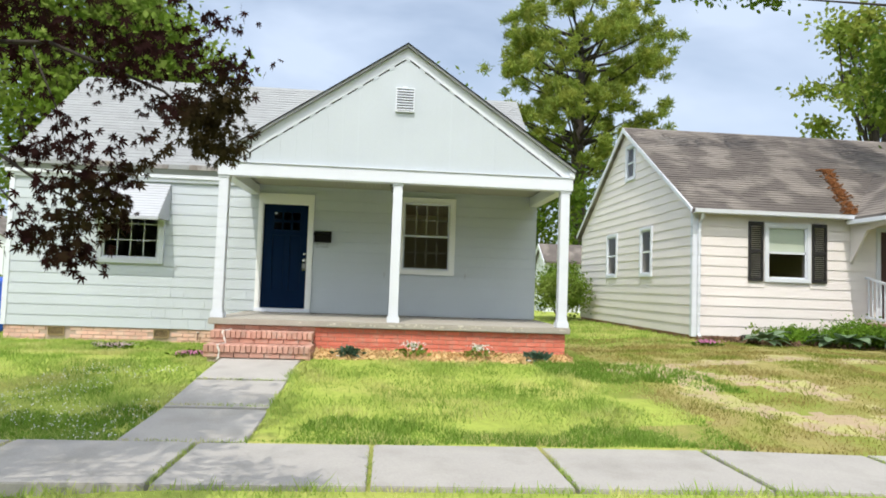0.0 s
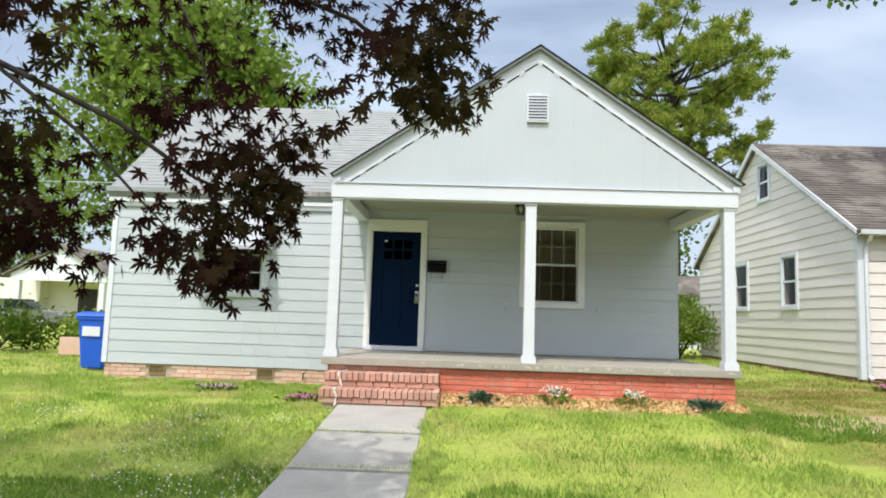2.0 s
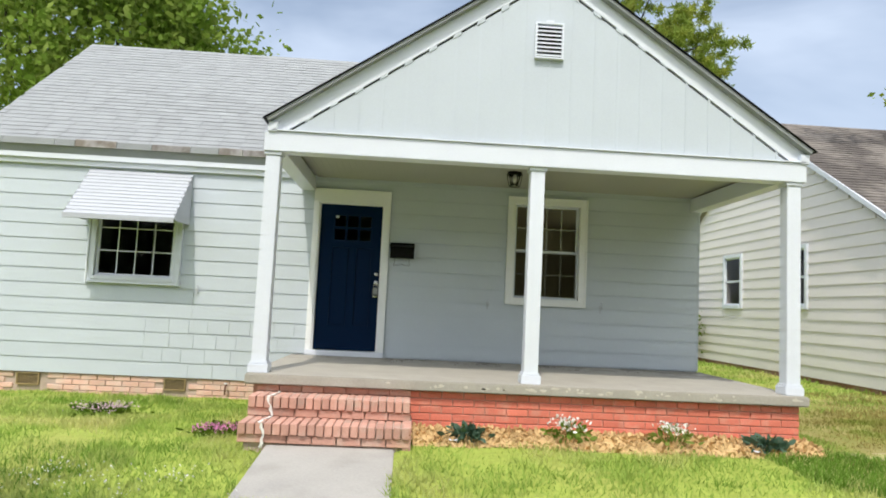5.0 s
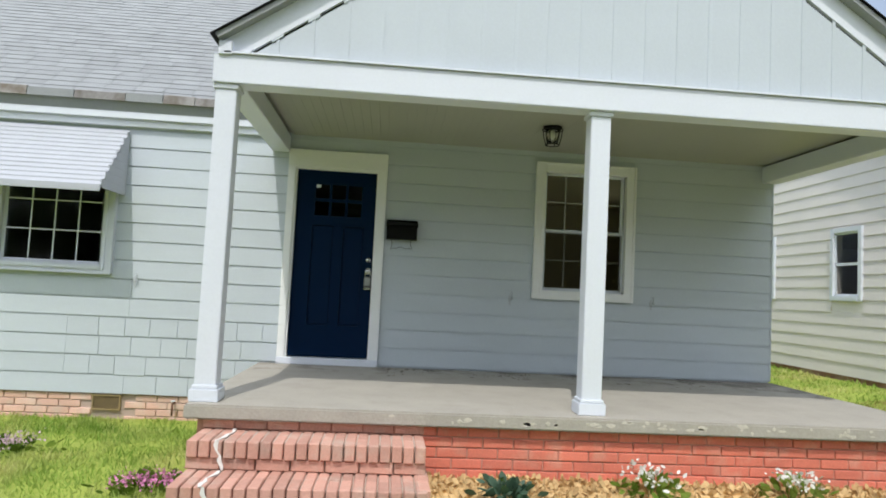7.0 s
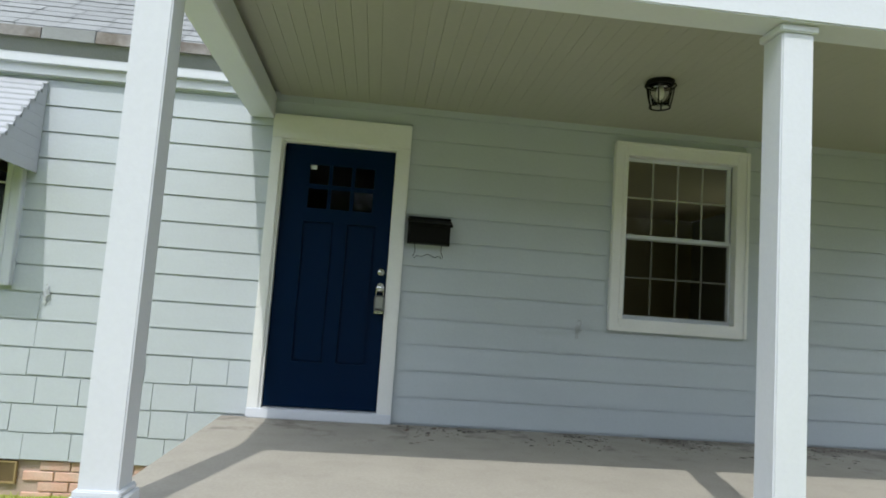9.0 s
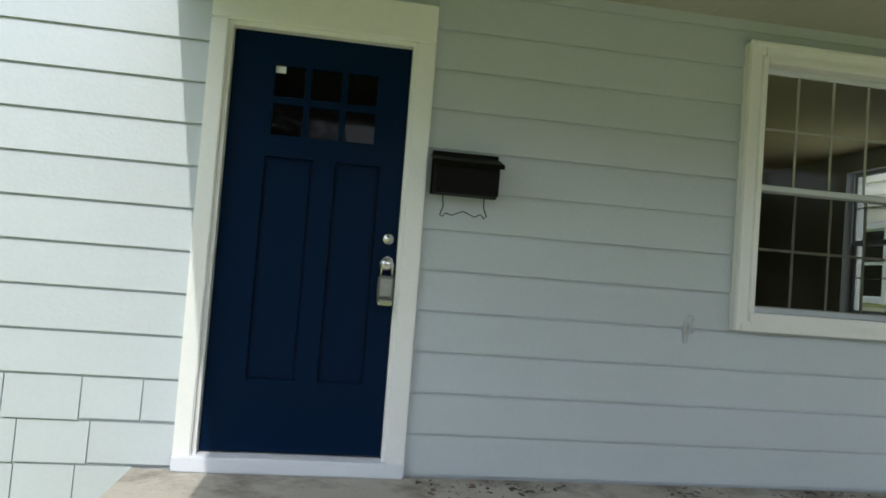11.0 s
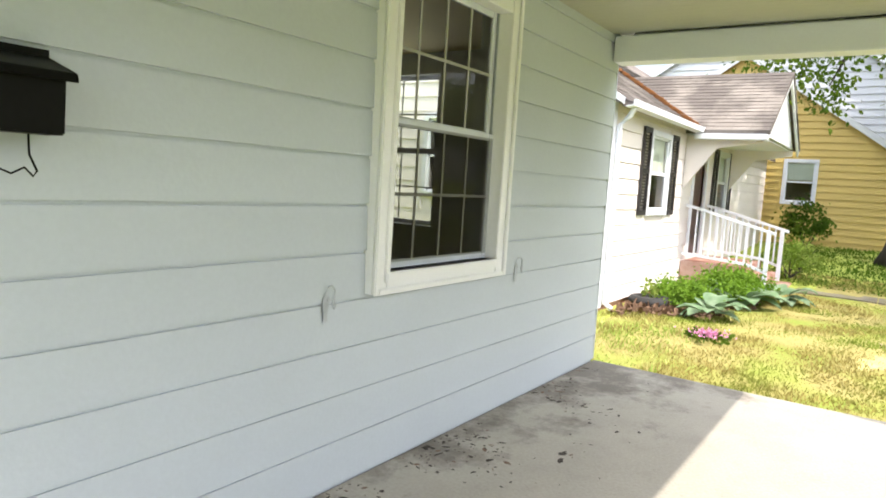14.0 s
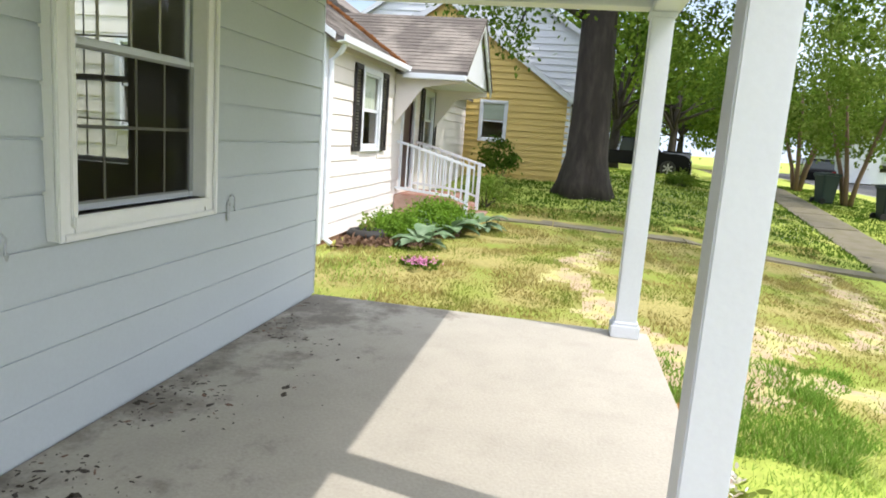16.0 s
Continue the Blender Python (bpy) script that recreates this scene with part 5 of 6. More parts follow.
# crepe myrtles along the verge: several slim trunks each
for i, (x, y, hgt) in enumerate(((31.0, -11.6, 8.0), (26.6, -12.0, 6.5), (37.0, -11.0, 8.0))):
    z = ground_z(x, y) - 0.05
    t = group_at("crepe_myrtle", "multi-stemmed crepe myrtle with feathery green leaves", "tree", (x, y, z), group="crepe myrtles along the verge")
    rng = random.Random(60 + i)
    for k in range(5 if i != 1 else 3):
        a = k * 1.3 + i
        bm = bm_new()
        tube(bm, [(0.12 * math.cos(a), 0.12 * math.sin(a), 0), (0.3 * math.cos(a), 0.3 * math.sin(a), 1.0), (0.7 * math.cos(a), 0.7 * math.sin(a), 2.3), (1.3 * math.cos(a), 1.3 * math.sin(a), 4.2)], [0.10, 0.085, 0.07, 0.025], 8)
        part("trunk", bm, M_BARK_PALE if i != 1 else M_BARK_PALE, t, smooth=True)
    c, cl = clumps((0, 0, hgt * 0.66), (2.6, 2.6, hgt * 0.42), 60, 8000, 0.8, 61 + i)
    leaves("crown", c, 0.17 * (0.6 + 0.8 * np.random.default_rng(i).random(len(c))), "diamond", M_LEAF_LIGHT if i == 1 else M_LEAF, t, seed=70 + i, droop=(0, 0, -0.5))
for i, (x, y, h, rr) in enumerate(((42, -4.5, 9, 4.5), (50, -9, 10, 5), (60, -16, 10, 5.5), (47, 2, 11, 5), (66, -28, 11, 6), (52, -30, 9, 5), (78, -20, 12, 7), (40, -27, 8, 4.5), (70, -6, 11, 7), (74, 6, 12, 7), (85, -34, 12, 8), (66, -12, 9, 6), (58, -2, 9, 5), (90, -10, 12, 8), (95, -26, 12, 8))):
    broadleaf("street_tree", "far green street tree", x, y, h * 0.5, (0, 0, h * 0.68 if x < 55 else h * 0.5), (rr, rr, h * 0.40), 45, 4200, 0.42, 80 + i, M_LEAF, 0.3, r_clump=1.4, low=-0.45 if x < 68 else -1.0)

# the far side of the street: unseen trees, added to block the low southern sky
for i, (x, y, h, rr) in enumerate(((-34, -33, 8, 5), (-24, -30, 8.5, 5), (-14, -32, 8, 5), (-5, -30, 8, 5), (4, -32, 8, 5), (13, -30, 8.5, 5), (22, -33, 8, 5), (31, -31, 8, 5))):
    broadleaf("street_tree", "unseen dense tree added across the street to block low sky", x, y, h * 0.5, (0, 0, h * 0.52), (rr, rr * 0.7, h * 0.46), 60, 4500, 0.55, 180 + i, M_LEAF, 0.35, r_clump=1.8)


def shrub(name, label, x, y, radii, n, leaf, material, seed, shape="oval", dz=0.0, droop=None, group=""):
    z = ground_z(x, y) - 0.02 + dz
    t = group_at(name, label, "shrub", (x, y, z), group=group)
    c, cl = clumps((0, 0, radii[2] * 0.55), (radii[0] * 0.9, radii[1] * 0.9, radii[2] * 0.5), max(8, n // 60), n, min(radii) * 0.45, seed, low=-0.6)
    c = c[c[:, 2] > 0.01]
    bm = bm_new()
    rng = random.Random(seed)
    for q in cl[:8]:
        tube(bm, [(rng.uniform(-0.05, 0.05), rng.uniform(-0.05, 0.05), 0), (q[0] * 0.5, q[1] * 0.5, max(0.05, q[2] * 0.5)), (q[0], q[1], max(0.08, q[2]))], [0.018, 0.012, 0.005], 5)
    part("stems", bm, M_BARK, t)
    leaves("foliage", c, leaf * (0.6 + 0.8 * np.random.default_rng(seed).random(len(c))), shape, material, t, seed=seed, droop=droop)
    return t


shrub("hedge_bush", "overgrown green bush by the neighbouring drive", -10.6, 5.0, (1.6, 1.2, 0.95), 2600, 0.11, M_LEAF, 101)
shrub("hedge_bush", "overgrown green bush by the neighbouring drive", -8.6, 6.6, (1.3, 1.0, 0.9), 2000, 0.11, M_LEAF_LIGHT, 102)
shrub("hedge_bush", "overgrown green bush by the neighbouring drive", -13.2, 6.0, (1.8, 1.4, 1.35), 2600, 0.12, M_LEAF_LIGHT, 103)
shrub("privet_bush", "tall green bush between the two houses", 7.7, 8.8, (1.0, 0.9, 1.7), 4200, 0.09, M_LEAF_LIGHT, 104)
shrub("privet_bush", "tall green bush between the two houses", 8.3, 10.6, (1.0, 0.9, 1.9), 4200, 0.09, M_LEAF, 105)
shrub("boxwood", "round clipped green bush before the cream house", 11.95, 0.35, (0.85, 0.60, 0.44), 6500, 0.055, M_LEAF_LIME, 106)
shrub("boxwood", "round clipped green bush before the cream house", 15.2, -0.1, (0.65, 0.6, 0.75), 1500, 0.06, M_LEAF_LIGHT, 107)
shrub("boxwood", "low green bush before the cream house", 10.75, 0.80, (0.75, 0.5, 0.33), 5200, 0.05, M_LEAF_LIME, 108)
shrub("rose_bush", "dark leafy shrub against the yellow house", 20.7, 0.2, (0.65, 0.6, 1.3), 1300, 0.10, M_LEAF, 109)
shrub("boxwood", "small dark rounded bush on the far lawn", 25.2, -5.9, (0.65, 0.6, 0.45), 3600, 0.05, M_LEAF, 110)


def hosta(x, y, size, seed):
    z = ground_z(x, y)
    t = group_at("hosta", "large broad-leaved blue-green hosta before the cream house", "plant", (x, y, z - 0.01))
    rng = random.Random(seed)
    for k in range(16):
        a = k * 2.4
        ln = size * rng.uniform(0.7, 1.1)
        tilt = rng.uniform(0.35, 1.0)
        verts, faces = [], []
        for i in range(6):
            s = i / 5
            w = 0.30 * ln * math.sin(math.pi * min(1, 0.15 + s * 0.85)) * (1 if i < 5 else 0.02)
            rad = ln * (0.25 + 0.75 * s)
            zz = ln * (0.75 * tilt * (0.3 + s) - 0.75 * s * s * (0.5 + tilt * 0.3)) + 0.06
            for q, dz in ((-w, 0.05 * ln), (0, 0), (w, 0.05 * ln)):
                verts.append((rad * math.cos(a) - q * math.sin(a), rad * math.sin(a) + q * math.cos(a), max(0.02, zz + dz)))
            if i:
                b = i * 3
                faces += [(b - 3, b - 2, b + 1, b), (b - 2, b - 1, b + 2, b + 1)]
        from_arrays("leaf", verts, faces, M_HOSTA, t, smooth=True)
    return t


hosta(11.35, 0.12, 0.80, 1)
hosta(9.75, 0.22, 0.52, 2)
hosta(12.3, -0.35, 0.55, 3)


def flower_clump(name, label, x, y, w, h, n_green, n_flower, flower_mat, leaf_mat, seed, size=0.03, dz=0.0):
    z = ground_z(x, y) + dz
    t = group_at(name, label, "flowers", (x, y, z))
    r = np.random.default_rng(seed)
    g = r.normal(size=(n_green, 3)) * np.array([w * 0.4, w * 0.4, 0]) + np.array([0, 0, 0.0])
    g[:, 2] = r.random(n_green) * h * 0.7
    leaves("foliage", g, 0.07 * (0.5 + r.random(n_green)), "oval", leaf_mat, t, seed=seed, droop=(0, 0, 0.6))
    f = r.normal(size=(n_flower, 3)) * np.array([w * 0.36, w * 0.36, 0])
    f[:, 2] = h * (0.65 + 0.5 * r.random(n_flower))
    bl = leaves("blooms", f, size * (0.7 + 0.6 * r.random(n_flower)), "oval", flower_mat, t, seed=seed + 1, droop=(0, -0.2, 0.5))
    tagged(bl, kind="stuff")
    return t


flower_clump("phlox", "low mat of pink phlox in the grass", -0.98, -2.35, 0.30, 0.09, 120, 420, M_PINK, M_LEAF, 120, 0.022)
flower_clump("phlox", "low mat of pink phlox in the grass", -2.5, -1.4, 0.40, 0.09, 120, 380, mat("pale_phlox", (0.6, 0.42, 0.50), 0.7, 0.2, 40, 6, 0), M_LEAF, 121, 0.022)
flower_clump("phlox", "low mat of pink phlox in the grass", 8.35, -0.12, 0.27, 0.10, 120, 260, M_PINK, M_LEAF, 122, 0.03)

# leaf litter in the bed along the cream house
r = np.random.default_rng(128)
lx, ly = 8.9 + 3.4 * r.random(2600), -0.1 + 1.45 * r.random(2600) ** 0.7
ok = (ly > 1.25 - 0.55 * (lx - 8.4) + 0.25 * np.sin(lx * 3)) & (ly < 1.36)
lz = [ground_z(a, b) + 0.03 for a, b in zip(lx[ok].tolist(), ly[ok].tolist())]
tagged(leaves("leaf_litter", np.stack([lx[ok], ly[ok], np.array(lz)], 1), 0.09 * (0.5 + r.random(int(ok.sum()))), "oval", mat("brown_litter", (0.16, 0.095, 0.06), 0.95, 0.3, 30, 5, 0), seed=129, droop=(0, 0, 0.05)), "brown dead leaves and bark in the planting bed", "litter", "", "stuff")

# mulch bed before the porch
bed = tagged(group_at("mulch_bed", "", "", (0, 0, 0)), "golden wood-chip mulch along the brick porch base", "mulch", "", "stuff")
r = np.random.default_rng(130)
bm = bm_new()
prism(bm, [(-2.49, 0.10), (-2.70, 0.085), (-2.86, 0.05), (-2.95, 0.0), (-2.95, -0.06), (-2.49, -0.06)], 0.90, 4.84, axis="x")
part("mound", bm, M_MULCH, bed)
n = 5000
cx, cy = 0.90 + 3.95 * r.random(n), -2.97 + 0.47 * r.random(n) ** 0.8
cz = 0.012 + 0.085 * np.clip((cy + 2.97) / 0.33, 0, 1) + 0.01 * r.random(n)
tagged(leaves("chips", np.stack([cx, cy, cz], 1), 0.045 * (0.5 + r.random(n)), "oval", M_MULCH, bed, seed=131, droop=(0, 0, 0.1)), kind="stuff")
for x, w, white, s in ((1.42, 0.20, False, 1), (2.36, 0.22, True, 2), (3.38, 0.22, True, 3), (4.30, 0.19, False, 4)):
    if white:
        flower_clump("candytuft", "small white-flowered bedding plant in the mulch", x, -2.78, w, 0.17, 80, 90, M_PETAL, M_LEAF_LIGHT, 140 + s, 0.035, dz=0.07)
    else:
        flower_clump("bedding_plant", "small dark green bedding plant in the mulch", x, -2.80, w * 0.8, 0.09, 170, 12, M_LEAF, mat("blue_green_leaf", (0.06, 0.12, 0.075), 0.6, 0.2, 30, 6, 0, thin=0.2), 140 + s, 0.03, dz=0.07)
        tag = boxes("plant_tag", [(-0.055, 0.055, -0.018, 0.018, -0.0015, 0.0015)], M_WHITE)
        tag.matrix_basis = pose(x - 0.13, -2.88, 0.062, 10, 4, 20)
        tagged(tag, "white plastic plant tag lying on the mulch", "tag")

# ---- grass ----


def lawn(name, label, x0, x1, y0, y1, n, h, seed, material, ok, wide=0.9):
    r = np.random.default_rng(seed)
    xs, ys = x0 + (x1 - x0) * r.random(n), y0 + (y1 - y0) * r.random(n)
    P = []
    for x, y in zip(xs.tolist(), ys.tolist()):
        if ok(x, y) and r.random() > 0.93 * bareness(x, y):
            P.append((x, y, ground_z(x, y) - 0.015, 1 + 0.9 * noise.noise((x * 1.7, y * 1.7, 1))))
    P = np.array(P)
    m = len(P)
    a = r.random(m) * 6.2832
    hh = h * (0.5 + 0.9 * r.random(m)) * np.clip(P[:, 3], 0.45, 1.9)
    lean = r.normal(size=(m, 2)) * 0.45
    w = 0.006 * wide * (0.7 + 0.6 * r.random(m)) * (1 + 0.06 * np.hypot(P[:, 0] - 0.7, P[:, 1] + 6))
    base = P[:, :3]
    d = np.stack([np.cos(a) * w, np.sin(a) * w, np.zeros(m)], 1)
    tip = base + np.stack([lean[:, 0] * hh, lean[:, 1] * hh, hh], 1)
    v = np.stack([base - d, base + d, tip], 1).reshape(-1, 3)
    f = np.arange(3 * m).reshape(-1, 3).tolist()
    ob = from_arrays(name, v.tolist(), f, material)
    return tagged(ob, label, "grass", "", "stuff")


def lawn_ok(x, y):
    d = y - (bend(x) + 7.5)
    if -8.14 < d < -6.86 or d < -12.35:
        return False
    if -0.38 + 0.05 * math.sin(y * 7) < x < 0.75 + 0.05 * math.sin(y * 5) and -6.9 < y < -2.5:
        return False
    if y > -2.58 and -0.76 < x < 4.9:
        return False
    if 0.85 < x < 4.85 and -2.93 < y < -2.4:
        return False
    if y > 0.02 and HX0 < x < HX1 or (x > 8.8 and y > 1.45):
        return False
    if 13.35 < x < 14.35 and -8.2 < y < 0.0:
        return False
    return True


lawn("lawn_grass", "uneven green grass of the front lawn", -6.5, 5.4, -6.95, -0.02, 160000, 0.055, 150, M_GRASS, lawn_ok)
def clover_strip(x, y):
    """Dense dark growth along the pavement's edge."""
    n = 0.7 * noise.noise((x * 0.8, y * 0.8, 14)) - 0.5 * smooth01(-4.5, -6.4, x) + 0.25 * noise.noise((x * 2.6, y * 2.6, 15))
    return lawn_ok(x, y) and y < (-5.75 if x < 0 else -6.25) + 0.9 * n


lawn("lawn_clover", "dense dark green clover along the pavement edge", -6.5, 5.4, -6.9, -5.1, 60000, 0.052, 156, M_GRASS_TUFT, clover_strip, 1.5)


def lush_patch(x, y):
    """Rank grass off the porch's corner, this side of the trodden track."""
    return lawn_ok(x, y) and y > -4.1 - 0.35 * (x - 5.0) + 0.4 * noise.noise((x * 1.3, y * 1.3, 17)) and x < 6.4 + 0.5 * noise.noise((x, y, 18)) and y < -2.75


lawn("lawn_clover", "rank dark green grass beside the porch corner", 4.2, 6.9, -4.9, -2.7, 16000, 0.075, 157, M_GRASS_TUFT, lush_patch, 1.4)
lawn("lawn_grass", "uneven green grass of the front lawn", -14, -5.0, -6.9, 5.0, 26000, 0.075, 151, M_GRASS, lawn_ok, 1.6)
lawn("lawn_grass", "thin yellowed grass of the side yard", 4.9, 16.0, -7.5, 2.0, 150000, 0.042, 152, M_GRASS_DRY, lawn_ok, 1.1)
lawn("lawn_grass", "long green grass on the verge", -6, 12.0, -12.2, -8.1, 70000, 0.06, 153, M_GRASS, lawn_ok)
lawn("lawn_grass", "green grass of the next yard", 14.0, 34.0, -14.0, 1.0, 60000, 0.07, 154, M_GRASS_DEEP, lawn_ok, 1.8)
lawn("lawn_grass", "green grass between the houses", 4.85, 8.8, 0.0, 12.0, 14000, 0.07, 155, M_GRASS, lawn_ok, 1.6)
# grass in the pavement's joints
r = np.random.default_rng(160)
jp = []
for k in range(9):
    x0 = -19.42 + 1.52 * (k + 10)
    for _ in range(260 if k % 2 else 120):
        jp.append((x0 + r.normal() * 0.014, bend(x0) - 0.6 + 1.2 * r.random(), -0.30))
for yj in (-6.86, -5.61, -4.41):
    for _ in range(160):
        jp.append((-0.37 + 1.1 * r.random(), yj + r.normal() * 0.012, ground_z(0.2, yj) + 0.005))
ob = leaves("joint_grass", jp, 0.05, "blade", M_GRASS, seed=161, droop=(0, 0, 1.6))
tagged(ob, "grass tufts in the pavement joints", "grass", "", "stuff")
# longer dark tufts standing out of the lawn
r2 = np.random.default_rng(171)
tp = []
while len(tp) < 130:
    x, y = -6.0 + 11.0 * r2.random(), -6.9 + 6.6 * r2.random()
    if lawn_ok(x, y) and noise.noise((x * 0.7, y * 0.7, 21)) > -0.05:
        k, w = 40 + int(60 * r2.random()), 0.05 + 0.11 * r2.random()
        tp.append((x, y, w, k))
tv = []
for x, y, w, k in tp:
    for q in r2.normal(size=(k, 2)) * np.array([w * 1.6, w]):
        if lawn_ok(x + q[0], y + q[1]):
            tv.append((x + q[0], y + q[1], ground_z(x + q[0], y + q[1]) - 0.01))
ob = leaves("lawn_tufts", tv, 0.085 * (0.6 + 0.7 * r2.random(len(tv))), "blade", M_GRASS_TUFT, seed=172, droop=(0, 0, 1.5), spread=0.55)
tagged(ob, "taller dark green tufts in the lawn", "grass", "", "stuff")
# clover heads
cf = []
while len(cf) < 1500:
    x, y = -5.5 + 5.3 * r.random(), -6.9 + 3.2 * r.random()
    if lawn_ok(x, y) and noise.noise((x * 0.9, y * 0.9, 9)) > 0.0:
        cf.append((x, y, ground_z(x, y) + 0.05 + 0.04 * r.random()))
while len(cf) < 2600:
    x, y = 16 + 10 * r.random(), -9 + 7 * r.random()
    if lawn_ok(x, y):
        cf.append((x, y, ground_z(x, y) + 0.06 + 0.03 * r.random()))
ob = leaves("clover_heads", cf, 0.02 * (0.7 + 0.6 * r.random(len(cf))), "oval", M_PETAL, seed=162, droop=(0, 0, 0.3))
tagged(ob, "white clover heads in the grass", "flowers", "", "stuff")

# ---- the cream house ----
M_CREAM = mat("cream_siding", (0.745, 0.70, 0.685), 0.6, 0.06, 50, 1.2, 0.08, rand=0.03)
M_YELLOW = mat("yellow_siding", (0.60, 0.44, 0.14), 0.6, 0.07, 50, 1.2, 0.08, rand=0.03)
M_SHUTTER = mat("black_shutter", (0.018, 0.016, 0.016), 0.5, 0.2, 60, 5, 0.1)
M_BLIND = mat("pale_blind", (0.60, 0.66, 0.58), 0.7, 0.05, 30, 3, 0.05)
M_RUST = mat("rusty_pine_straw", (0.30, 0.13, 0.045), 0.95, 0.3, 40, 4, 0.5)
M_FOUND = mat("old_foundation_brick", (0.30, 0.14, 0.10), 0.9, 0.2, 40, 4, 0.4, second=(0.5, 0.4, 0.36), amount=0.5, second_scale=3)


def house_window(parent, x, z0, w, h, place, cols=1, blind=0.0, trim=None):
    """A double-hung window as a part of a house. place(u, out, z) gives the pose of its sill's middle."""
    win = new("window")
    win.parent = parent
    win.matrix_basis = place
    c = 0.09
    t = trim or M_WHITE
    boxes("frame", [(-w / 2 - c, -w / 2, -0.04, 0.03, -c, h + c), (w / 2, w / 2 + c, -0.04, 0.03, -c, h + c), (-w / 2, w / 2, -0.04, 0.03, h, h + c), (-w / 2, w / 2, -0.05, 0.03, -c, 0)], t, win, "white window frame", 0.006)
    boxes("sash", [(-w / 2, w / 2, 0.0, 0.03, h / 2 - 0.025, h / 2 + 0.025), (-w / 2, -w / 2 + 0.03, 0.0, 0.03, 0, h), (w / 2 - 0.03, w / 2, 0.0, 0.03, 0, h), (-w / 2, w / 2, 0.0, 0.03, 0.0, 0.035), (-w / 2, w / 2, 0.0, 0.03, h - 0.03, h)], t, win)
    for z0, z1 in ((0.035, h / 2 - 0.025), (h / 2 + 0.025, h - 0.03)):
        sheet("pane", [(-w / 2 + 0.03, w / 2 - 0.03, 0.014, z0, z1)], M_GLASS, win)
    if blind:
        boxes("blind", [(-w / 2 + 0.02, w / 2 - 0.02, 0.06, 0.07, h * (1 - blind), h)], M_BLIND, win, "pale roller blind half drawn")
    return win


cream = group_at("cream_house", "cream lapped-siding house with a weathered brown shingle roof", "house", (8.8, 1.5, 0.2))
O = Vector((8.8, 1.5, 0.2))
NL, ND, NE, NRY, NRZ = 12.5, 8.6, 2.97, 4.3, 5.75   # length, depth, eave, ridge
CF = [(1.75, 2.67, 1.39, 2.56), (4.45, 5.35, 0.5, 2.55), (6.4, 7.3, 1.39, 2.56)]
bm = bm_new()
split_wall(bm, 0, NL, 0.05, NE, CF, lambda b, a, c, z0, z1: box(b, a, c, 0.0, 0.13, z0, z1))
fw = part("front_wall", bm, M_CREAM, cream)
CG = [(2.38, 3.03, 1.47, 2.62), (5.00, 5.77, 1.47, 2.62)]
bm = bm_new()
split_wall(bm, 0.13, ND, 0.05, NE, CG, lambda b, a, c, z0, z1: box(b, 0.0, 0.13, a, c, z0, z1))
prism(bm, [(0.02, NE), (3.67, NE), (3.67, NE + (NRZ - NE) * 3.67 / NRY - 0.06)], 0.0, 0.13, axis="x")
prism(bm, [(4.23, NE), (ND - 0.02, NE), (4.23, NE + (NRZ - NE) * (ND - 4.23) / NRY - 0.06)], 0.0, 0.13, axis="x")
box(bm, 0.0, 0.13, 3.67, 4.23, NE, 4.23)
prism(bm, [(3.67, 5.10), (4.23, 5.10), (4.23, 5.62), (3.67, 5.27)], 0.0, 0.13, axis="x")
gw = part("gable_wall", bm, M_CREAM, cream)
boxes("back_wall", [(0.13, NL, ND - 0.13, ND, 0.05, NE), (NL - 0.13, NL, 0.13, ND - 0.13, 0.05, NE), (0.13, NL - 0.13, 0.13, ND - 0.13, NE - 0.06, NE)], M_CREAM, cream)
boxes("room_partition", [(0.13, NL - 0.13, 2.4, 2.5, 0.1, NE - 0.1), (3.1, 3.2, 0.2, 2.4, 0.1, NE - 0.1)], M_ROOM, cream)
z = 0.05
while z < NE - 0.03:
    z1 = min(z + 0.225, NE)
    cuts = [(0.0, NL)]
    for c in CF:
        c = (c[0] - 0.09, c[1] + 0.09, c[2] - 0.09, c[3] + 0.09)
        if c[2] < z1 - 0.02 and c[3] > z + 0.02:
            cuts = [q for a, b in cuts for q in (((a, min(b, c[0])), (max(a, c[1]), b)) if c[0] < b and c[1] > a else ((a, b),)) if q[1] - q[0] > 0.02]
    for a, b in cuts:
        bm = bm_new()
        prism(bm, [(-0.022, z), (-0.006, z1 - 0.007), (0.002, z1 - 0.007), (0.002, z)], a, b, axis="x")
        part("siding_board", bm, M_CREAM, fw)
    z += 0.225
z = 0.05
holes = CG + [(3.67, 4.23, 4.23, 5.10)]
while z < NRZ - 0.3:
    z1 = z + 0.225
    inset = 0.0 if z1 <= NE else (z1 - NE) / (NRZ - NE) * NRY
    cuts = [(0.0 + inset, ND - inset)]
    for c in holes:
        c = (c[0] - 0.09, c[1] + 0.09, c[2] - 0.09, c[3] + 0.09)
        if c[2] < z1 - 0.02 and c[3] > z + 0.02:
            cuts = [q for a, b in cuts for q in (((a, min(b, c[0])), (max(a, c[1]), b)) if c[0] < b and c[1] > a else ((a, b),)) if q[1] - q[0] > 0.02]
    for a, b in cuts:
        bm = bm_new()
        prism(bm, [(-0.022, z), (-0.004, z1 + 0.008), (0.002, z1 + 0.008), (0.002, z)], a, b, axis="y")
        part("siding_board", bm, M_CREAM, gw)
    z += 0.225
boxes("corner_board", [(-0.035, 0.09, -0.035, 0.0, 0.02, NE), (-0.035, -0.0005, 0.0, 0.09, 0.02, NE)], M_WHITE, cream, "", 0.004)
